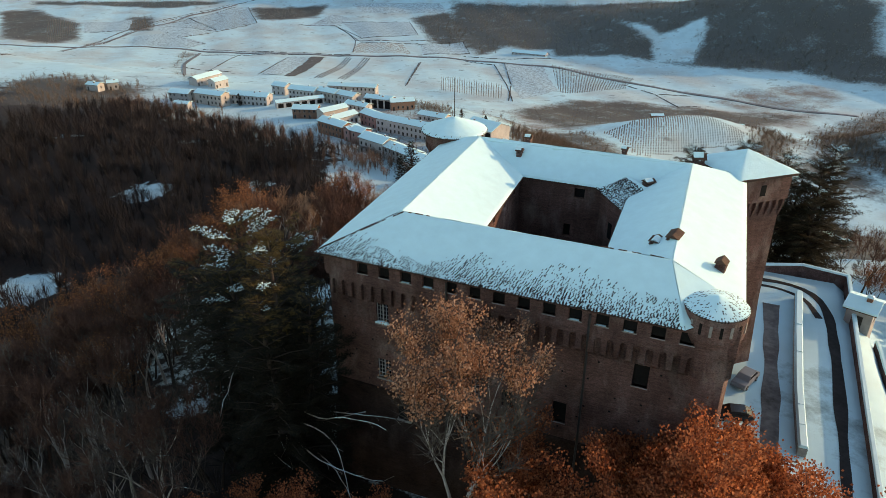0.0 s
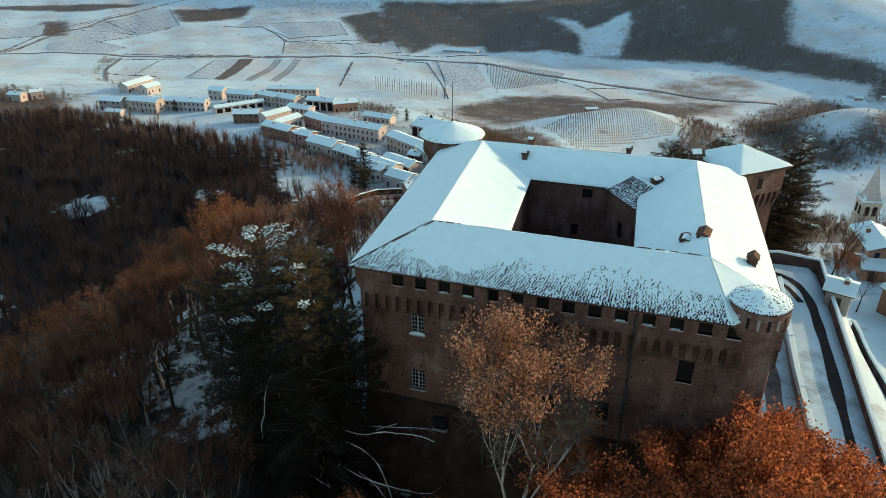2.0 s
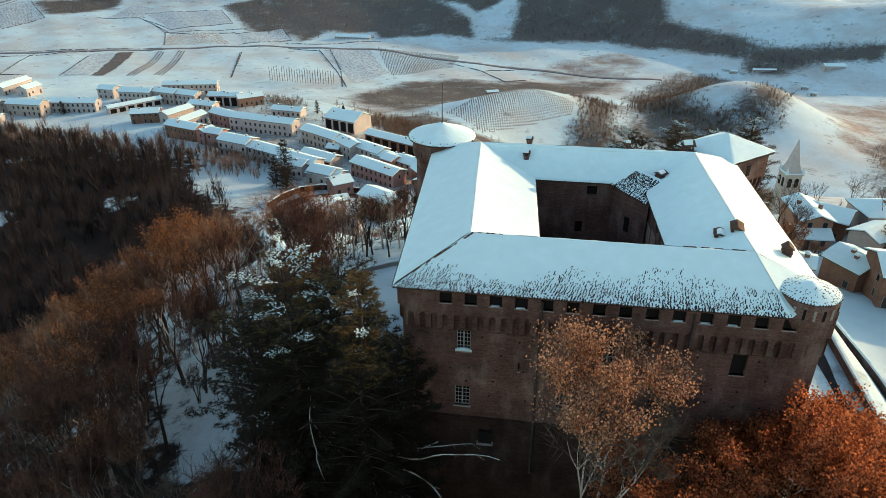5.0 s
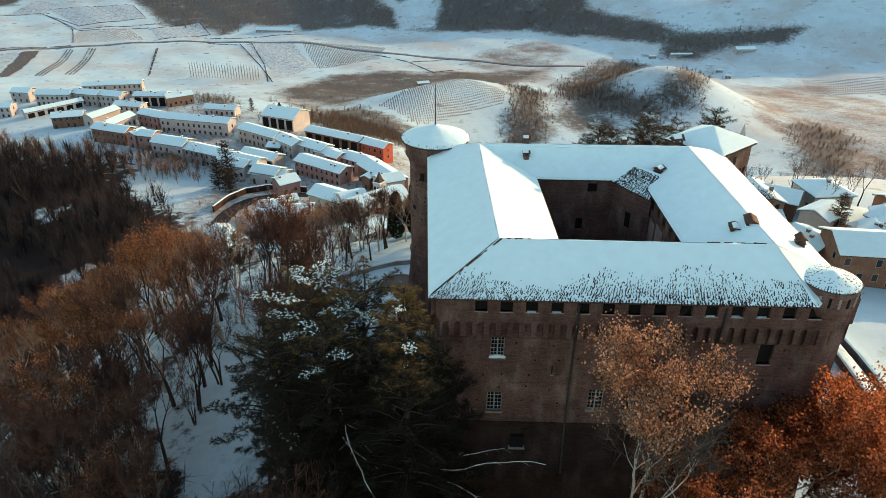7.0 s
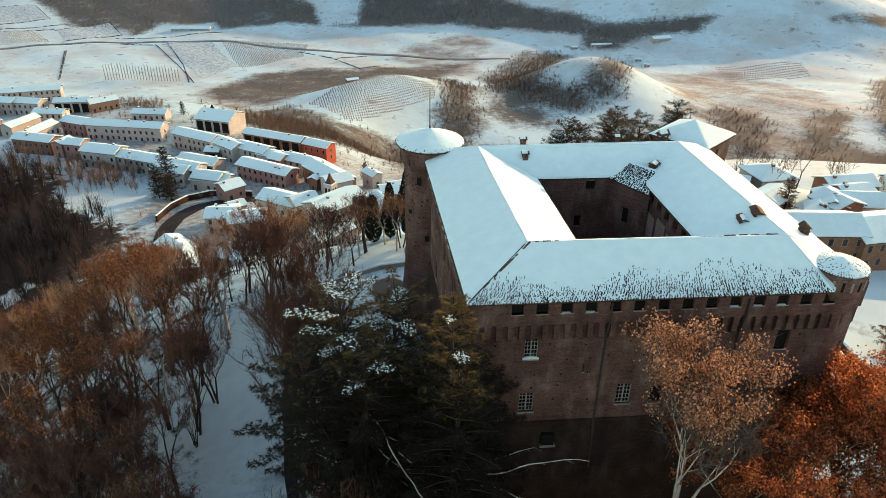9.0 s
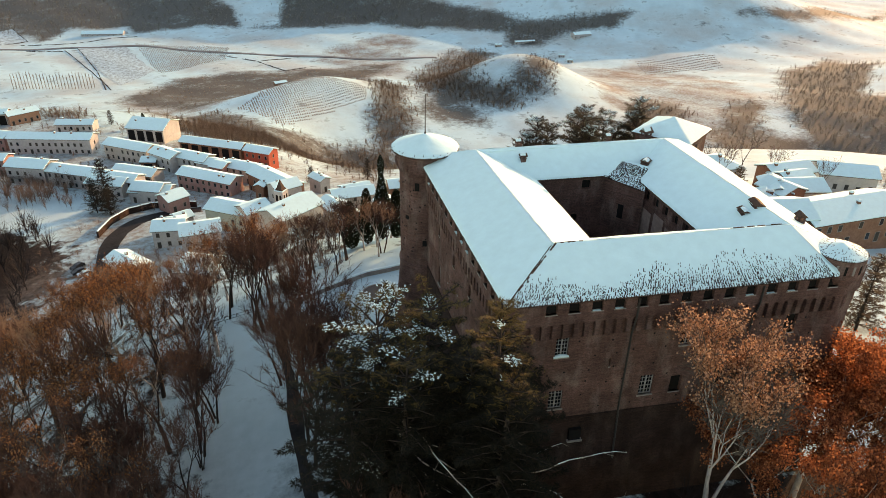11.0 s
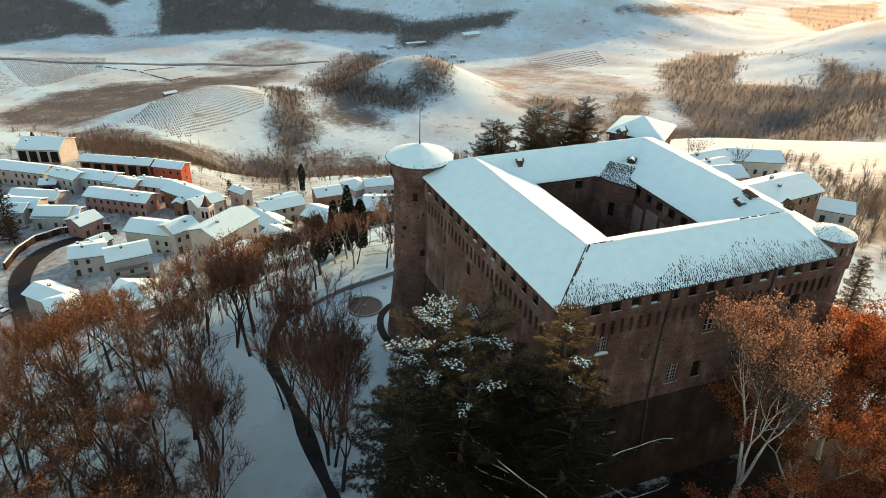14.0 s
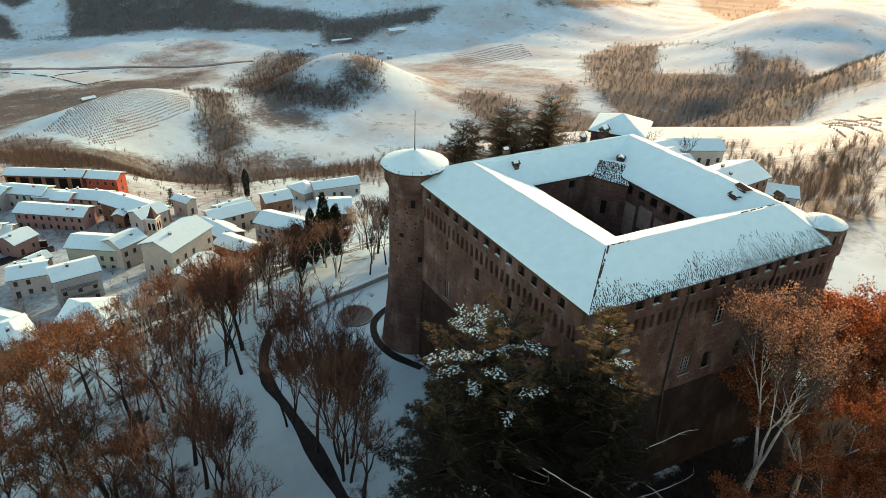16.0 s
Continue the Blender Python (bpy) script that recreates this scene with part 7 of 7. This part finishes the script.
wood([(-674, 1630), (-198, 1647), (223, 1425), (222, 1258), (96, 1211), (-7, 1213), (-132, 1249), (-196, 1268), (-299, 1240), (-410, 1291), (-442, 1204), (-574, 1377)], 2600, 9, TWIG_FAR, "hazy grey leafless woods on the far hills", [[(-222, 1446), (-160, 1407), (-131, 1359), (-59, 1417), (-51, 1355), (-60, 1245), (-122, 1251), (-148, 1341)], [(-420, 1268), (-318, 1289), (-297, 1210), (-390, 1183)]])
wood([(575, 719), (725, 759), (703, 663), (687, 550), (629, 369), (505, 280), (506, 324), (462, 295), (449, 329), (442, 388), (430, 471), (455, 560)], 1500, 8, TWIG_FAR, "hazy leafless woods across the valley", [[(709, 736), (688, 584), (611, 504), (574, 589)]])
wood([(94, 647), (137, 837), (196, 956), (251, 1021), (164, 688), (171, 649), (190, 631), (246, 669), (248, 656), (203, 616), (175, 587), (136, 614), (123, 707)], 500, 7, TWIG, "brown wood on the flank of the hill")
wood([(320, 620), (352, 602), (350, 546), (227, 330), (175, 267), (223, 376)], 260, 7, TWIG, "brown wood on the ridge slope")
wood([(47, 707), (86, 682), (79, 561), (49, 500), (36, 507), (32, 543)], 260, 6, TWIG, "brown wood beside the vineyard hill")
wood([(-93, 328), (-69, 371), (-44, 352), (-25, 376), (-38, 324), (-52, 311), (-78, 318)], 420, 7, TWIG, "brown wood below the vineyard hill")
wood([(49, 513), (86, 517), (86, 385), (80, 285), (74, 235), (53, 203), (42, 237), (36, 314), (29, 357)], 420, 7, TWIG, "brown wood below the castle hill")
wood([(-83, 336), (-48, 325), (-26, 338), (-1, 342), (-27, 314), (-56, 302), (-78, 310)], 200, 6, TWIG, "brown hedge wood behind the village")
wood([(-730, 1511), (-654, 1577), (-475, 1247), (-574, 1288), (-674, 1439)], 260, 9, TWIG_FAR, "hazy leafless copse")
wood([(-1180, 1482), (-1002, 1576), (-955, 1452), (-1059, 1367)], 160, 6, TWIG_FAR, "dark copse between fields")
wood([(-432, 265), (-436, 293), (-421, 313), (-360, 316), (-308, 261), (-347, 237), (-377, 224)], 420, 5, TWIG, "brown scrub beyond the village")
wood([(-195, 385), (-173, 376), (-135, 345), (-131, 326), (-153, 333), (-172, 345)], 160, 5, TWIG, "brown bushes behind the village")
wood([(-1762, 1218), (-1756, 1308), (-1593, 1233), (-1425, 1163), (-1229, 988), (-1216, 928), (-1355, 915)], 500, 3, TWIG_FAR, "dark brown vineyard slope")
wood([(-1864, 1397), (-1320, 1562), (-1319, 1536), (-1403, 1434), (-1824, 1363)], 160, 8, TWIG_FAR, "far dark wood")
wood([(344, 531), (405, 519), (423, 475), (397, 385), (324, 354), (301, 376)], 200, 6, TWIG_FAR, "hazy scrub on the far slope")
wood([(150, 95), (203, 119), (245, 128), (121, 46), (104, 43), (109, 56)], 220, 8, TWIG, "brown wood on the slope behind the castle")
wood([(199, 183), (226, 175), (189, 120), (150, 95), (195, 147)], 90, 5, TWIG, "brown bushes behind the roofs")
field([(-428, 262), (-436, 293), (-421, 313), (-360, 316), (-306, 259), (-345, 235), (-374, 222)], SCRUB, "brown grassland patched with snow", 0.4)
field([(-93, 328), (-70, 374), (-44, 355), (-25, 372), (-38, 321), (-52, 309), (-77, 316)], SCRUB, "brown undergrowth", 0.5)
field([(49, 515), (87, 519), (86, 387), (82, 290), (74, 235), (52, 201), (41, 235), (35, 311), (28, 353)], SCRUB, "brown undergrowth", 0.5)
field([(-1186, 1493), (-1005, 1586), (-945, 1441), (-1050, 1354)], SCRUB, "dark rough field", 0.6)
field([(-1792, 1240), (-1776, 1324), (-1608, 1249), (-1436, 1176), (-1216, 980), (-1198, 913), (-1340, 904)], SCRUB, "brown vineyard slope", 0.6)
vineyard([(-83, 578), (-60, 541), (-41, 518), (-5, 560), (34, 597), (38, 627), (4, 649), (-32, 658), (-60, 630)], 0.68, 4.2, "rows of vines on the rounded hill")
vineyard([(-1268, 1310), (-1187, 1482), (-1041, 1291), (-1111, 1209)], 0.4, 12, "faint vine rows")
vineyard([(441, 276), (417, 222), (274, 137), (264, 155)], 0.8, 8, "curving vine rows on the slope")
vineyard([(445, 884), (574, 894), (545, 812), (428, 810)], 0.2, 10, "terraced vine rows")
far_road([(-1106, 849), (-1218, 1130), (-1268, 1345), (-1249, 1520)], 6)
hedge([(-507, 1090), (-434, 884)])
hedge([(-369, 1144), (-304, 988), (-256, 831)])
hedge([(-938, 1022), (-800, 1050)])
hedge([(-800, 1050), (-654, 1093)])
hedge([(-447, 1143), (-384, 1121)])
hedge([(-1250, 1178), (-1233, 1500)])
hedge([(-1161, 945), (-1264, 1176)])
hedge([(-836, 1354), (-714, 1241), (-592, 1259)])
hedge([(-664, 1121), (-733, 1252)])
hedge([(-587, 1248), (-535, 1301)])
hedge([(-555, 355), (-544, 378)])
poplars([(-369, 860), (-269, 842)], 26)
poplars([(-1231, 1135), (-1227, 1176)], 6)
wood([(-85, 352), (-65, 350), (-46, 326), (-10, 501), (20, 518), (53, 491), (60, 347), (71, 260), (63, 210), (40, 232), (31, 293), (6, 233), (-15, 288), (-49, 289), (-81, 293)], 700, 6, TWIG, "tangled brown wood on the slope behind the village")
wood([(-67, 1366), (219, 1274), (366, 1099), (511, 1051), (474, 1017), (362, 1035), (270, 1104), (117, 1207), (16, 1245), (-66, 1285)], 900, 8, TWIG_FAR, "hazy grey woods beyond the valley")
wood([(119, 838), (168, 947), (229, 1024), (276, 1004), (156, 692), (164, 639), (188, 639), (346, 947), (244, 653), (180, 616), (131, 609), (92, 654)], 420, 7, TWIG, "brown wood on the flank of the snowy hill")
wood([(50, 690), (80, 698), (68, 548), (34, 393), (11, 366), (18, 493), (35, 531)], 380, 7, TWIG, "brown wood beside the vineyard hill")
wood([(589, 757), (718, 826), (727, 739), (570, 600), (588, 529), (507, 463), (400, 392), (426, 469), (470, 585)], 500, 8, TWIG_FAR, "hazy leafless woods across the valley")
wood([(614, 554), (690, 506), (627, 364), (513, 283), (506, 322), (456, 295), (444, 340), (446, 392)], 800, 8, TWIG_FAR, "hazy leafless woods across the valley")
wood([(-85, 360), (-70, 348), (-48, 325), (-47, 299), (-69, 297), (-82, 307)], 200, 5, TWIG, "brown scrub behind the village")
wood([(-32, 345), (5, 505), (28, 387), (26, 340), (-23, 308)], 220, 6, TWIG, "brown wood behind the village")
wood([(75, 489), (95, 515), (118, 493), (73, 362), (77, 313), (61, 304), (42, 328)], 140, 6, TWIG, "brown bushes behind the village")
wood([(338, 645), (365, 592), (319, 488), (288, 498), (302, 604)], 90, 6, TWIG, "brown trees below the hilltop houses")
field([(-14, 879), (45, 966), (127, 962), (116, 881), (46, 830)], SCRUB, "brown scrub", 0.4)
wood([(107, 828), (157, 938), (210, 1027), (155, 647), (112, 634)], 160, 7, TWIG, "brown wood on the near slope")
field([(21, 1094), (128, 1161), (168, 1100), (125, 951), (43, 933), (-5, 1004)], SCRUB, "brown scrub", 0.4)
field([(-1426, 1180), (-1366, 1269), (-1241, 1128), (-1305, 1072)], STUBBLE, "snowy field with stubble showing", 0.35)
field([(-1258, 1222), (-1230, 1322), (-1075, 1227), (-1079, 1084)], STUBBLE, "snowy field with stubble showing", 0.35)
field([(-1238, 1342), (-1191, 1493), (-1054, 1334), (-1071, 1228)], STUBBLE, "snowy field with stubble showing", 0.35)
field([(-925, 1364), (-932, 1488), (-869, 1463), (-853, 1371)], STUBBLE, "snowy field with stubble showing", 0.35)
field([(-866, 1418), (-708, 1459), (-633, 1345), (-732, 1274)], STUBBLE, "snowy field with stubble showing", 0.35)
field([(-867, 1515), (-663, 1570), (-702, 1624), (-942, 1591)], STUBBLE, "snowy field with stubble showing", 0.35)
field([(-581, 1249), (-511, 1302), (-462, 1214), (-532, 1157)], STUBBLE, "snowy field with stubble showing", 0.35)
field([(-371, 1143), (-296, 1135), (-222, 967), (-245, 856)], STUBBLE, "snowy field with stubble showing", 0.35)
hedge([(-1305, 1072), (-1241, 1128)])
hedge([(-1258, 1222), (-1070, 1222), (-1079, 1084)])
hedge([(-1070, 1222), (-1047, 1335), (-1196, 1499)])
hedge([(-853, 1371), (-732, 1274), (-633, 1345), (-708, 1459), (-866, 1418)])
hedge([(-537, 1154), (-462, 1214), (-511, 1302)])
hedge([(-464, 1187), (-406, 1181), (-292, 1213)])
hedge([(-87, 1001), (-47, 928), (-19, 945)])
hedge([(-145, 1053), (-87, 1001), (-26, 1035)])
wood([(308, 1082), (366, 1080), (390, 1035), (340, 1005), (299, 1023)], 120, 7, TWIG_FAR, "hazy copse in the valley")
wood([(677, 1007), (791, 1021), (1206, 1274), (973, 1050), (758, 973)], 160, 7, TWIG_FAR, "hazy copse in the valley")
wood([(1281, 1248), (1604, 1253), (822, 627), (1136, 1068)], 160, 7, TWIG_FAR, "hazy copse in the valley")
wood([(410, 594), (471, 613), (401, 496), (284, 373), (354, 513)], 120, 6, TWIG, "brown trees on the valley side")
field([(354, 853), (467, 864), (495, 729), (454, 578), (292, 392), (301, 529), (285, 626)], SCRUB, "scrubby valley side", 0.4)
field([(417, 510), (452, 392), (491, 342), (450, 304), (253, 207), (320, 371)], SCRUB, "scrubby valley side", 0.4)
far_road([(-1500, 760), (-1260, 840), (-1167, 868), (-1070, 961), (-971, 997), (-900, 1011), (-707, 1061), (-474, 1155), (-256, 1134), (-121, 1061), (21, 1026), (121, 978), (173, 975)], 9)
far_road([(-330, 350), (-560, 560), (-822, 844), (-914, 985)], 5)
wood([(-330, 345), (-560, 545), (-822, 830), (-918, 975), (-932, 968), (-838, 842), (-575, 560), (-345, 352)], 170, 6, TWIG, "brown trees along the farm track")
field([(-619, 834), (-603, 842), (-681, 1052), (-702, 1033)], SOIL, "dark ploughed strip", 0.6)
field([(-660, 834), (-627, 837), (-706, 1030), (-737, 1014)], STUBBLE, "snowy field with stubble showing", 0.5)
field([(-1251, 1339), (-1078, 1235), (-1065, 1353), (-1216, 1498)], STUBBLE, "snowy field with stubble showing", 0.5)
field([(-1082, 986), (-967, 1015), (-971, 1074), (-1141, 1145), (-1161, 1070)], STUBBLE, "snowy field with stubble showing", 0.5)
for strip_x in (0, 5, 10):
    hedge([(-570 + strip_x, 845), (-646 + strip_x, 1068)])
    hedge([(-540 + strip_x, 864), (-615 + strip_x, 1079)])
vineyard([(-285, 1152), (-211, 935), (-134, 1020), (-136, 1114)], 0.25, 6, "rows of vines in the snow")
vineyard([(-715, 1230), (-665, 1114), (-553, 1146), (-630, 1255)], 0.9, 8, "rows of vines in the snow")
vineyard([(-1578, 1200), (-1427, 1166), (-1275, 1002), (-1215, 903)], 0.4, 8, "dark vine rows on the slope")
for pts in ([(-666, 834), (-737, 1014)], [(-758, 834), (-786, 898), (-837, 999)], [(-805, 822), (-717, 832)], [(-432, 876), (-508, 1086)], [(-382, 1127), (-311, 986), (-250, 829)], [(-911, 962), (-779, 1030), (-646, 1086)], [(-845, 1366), (-788, 1310), (-732, 1250), (-649, 1273), (-584, 1299)],
            [(-975, 1070), (-1019, 1082), (-1145, 1149)], [(-1082, 1234), (-1255, 1337)], [(-950, 1355), (-846, 1381)], [(-1124, 930), (-1222, 1117), (-1277, 1263), (-1271, 1380), (-1256, 1536), (-1211, 1598)], [(-1140, 920), (-1236, 1107), (-1291, 1253), (-1285, 1372), (-1270, 1528)]):
    hedge(pts)
wood([(-1248, 1134), (-1187, 1145), (-1353, 1318), (-1401, 1289)], 60, 9, TWIG_FAR, "dark copse beside the valley road")
wood([(-1075, 1366), (-986, 1409), (-975, 1492), (-1006, 1543), (-1144, 1495)], 150, 6, TWIG_FAR, "dark copse between fields")
field([(-230, 750), (-185, 900), (-118, 930), (130, 965), (60, 830), (0, 760), (-60, 700), (-110, 620), (-150, 560)], SCRUB, "brown scrubland patched with snow", 0.4)
field([(-150, 560), (-110, 620), (-60, 520), (40, 500), (60, 400), (-90, 330), (-150, 380), (-200, 450)], SCRUB, "brown scrubland patched with snow", 0.4)
wood([(-150, 560), (-100, 600), (-60, 520), (40, 505), (60, 400), (-60, 330), (-120, 360), (-190, 450)], 420, 6, TWIG, "tangled brown wood below the vineyard hill")
wood([(-230, 770), (-185, 890), (-118, 920), (120, 950), (50, 830), (-60, 720), (-130, 640)], 300, 4, TWIG, "brown scrub along the stream")
wood([(97, 667), (134, 724), (165, 650), (205, 640), (235, 668), (250, 700), (225, 620), (172, 588), (140, 636)], 420, 7, TWIG, "brown wood round the snowy hilltop field")
wood([(95, 690), (150, 850), (240, 1000), (262, 1005), (205, 880), (160, 735), (130, 715)], 420, 7, TWIG, "brown wood on the flank of the snowy hill")
wood([(141, 697), (148, 592), (148, 559), (106, 560), (75, 610)], 70, 3, TWIG, "sparse scrub on the gullied slope")
wood([(62, 180), (110, 200), (135, 280), (85, 295), (60, 230)], 170, 7, TWIG, "brown wood in the valley behind the church")
house(-50.0, 655.0, -38.0, 660.0, 7, -151.5, 3.6, "brick", "")
house(276.4, 1023.8, 287.6, 1023.8, 6.2, -208.1, 3.8, "cream", "")
house(308.4, 1022.7, 342.1, 1026.0, 6.8, -203.8, 3, "white", "")
house(349.5, 937.5, 358.1, 932.7, 6.2, -204.8, 3.8, "white", "")
house(350.5, 902.5, 358.1, 898.3, 5.6, -203.6, 3.8, "cream", "")
house(398.4, 1004.3, 428.3, 1007.3, 15, -193.3, 5.2, "white", "")
house(-384.4, 1231.4, -317.0, 1228.1, 18.8, -218.9, 3, "white", "")
house(22.0, 751.0, 38.0, 755.0, 8, -180.0, 3.6, "white", "")
GROUND_PATCHES.append(("clear", [], [[(-90, 578), (-63, 535), (-41, 510), (-2, 552), (40, 590), (46, 630), (6, 657), (-34, 666), (-66, 634)]], 0.0))
# village ground darkened: slush, streets and shade put into one brown tone
GROUND_PATCHES.append(("scrub", [(-100, 150), (-60, 120), (10, 150), (20, 240), (-60, 300), (-190, 340), (-200, 300), (-110, 215)], [], 0.55))
GROUND_PATCHES.append(("scrub", [(-112, 130), (-96, 205), (-70, 215), (-52, 180), (-45, 120), (-70, 100)], [], 0.45))


def cover_of(ring, soft):
    """How far inside an outline each point of the ground sheet lies, from 0 to 1."""
    x0, x1 = min(p[0] for p in ring) - soft, max(p[0] for p in ring) + soft
    y0, y1 = min(p[1] for p in ring) - soft, max(p[1] for p in ring) + soft
    at = np.nonzero((GX.ravel() > x0) & (GX.ravel() < x1) & (GY.ravel() > y0) & (GY.ravel() < y1))[0]
    px, py = GX.ravel()[at], GY.ravel()[at]
    hit, near = np.zeros(len(at), bool), np.full(len(at), 1e9)
    for (xa, ya), (xb, yb) in zip(ring, ring[1:] + ring[:1]):
        cross = (ya > py) != (yb > py)
        hit ^= cross & (px < (xb - xa) * (py - ya) / ((yb - ya) or 1e-9) + xa)
        t = np.clip(((px - xa) * (xb - xa) + (py - ya) * (yb - ya)) / ((xb - xa) ** 2 + (yb - ya) ** 2 + 1e-9), 0, 1)
        near = np.minimum(near, np.hypot(px - xa - t * (xb - xa), py - ya - t * (yb - ya)))
    return at, np.clip(0.5 + np.where(hit, near, -near) / (2 * soft), 0, 1)


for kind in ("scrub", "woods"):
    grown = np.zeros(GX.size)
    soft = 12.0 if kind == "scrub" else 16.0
    for what, ring, holes, strength in GROUND_PATCHES:
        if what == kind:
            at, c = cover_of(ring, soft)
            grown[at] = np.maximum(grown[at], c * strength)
    for what, ring, holes, strength in GROUND_PATCHES:
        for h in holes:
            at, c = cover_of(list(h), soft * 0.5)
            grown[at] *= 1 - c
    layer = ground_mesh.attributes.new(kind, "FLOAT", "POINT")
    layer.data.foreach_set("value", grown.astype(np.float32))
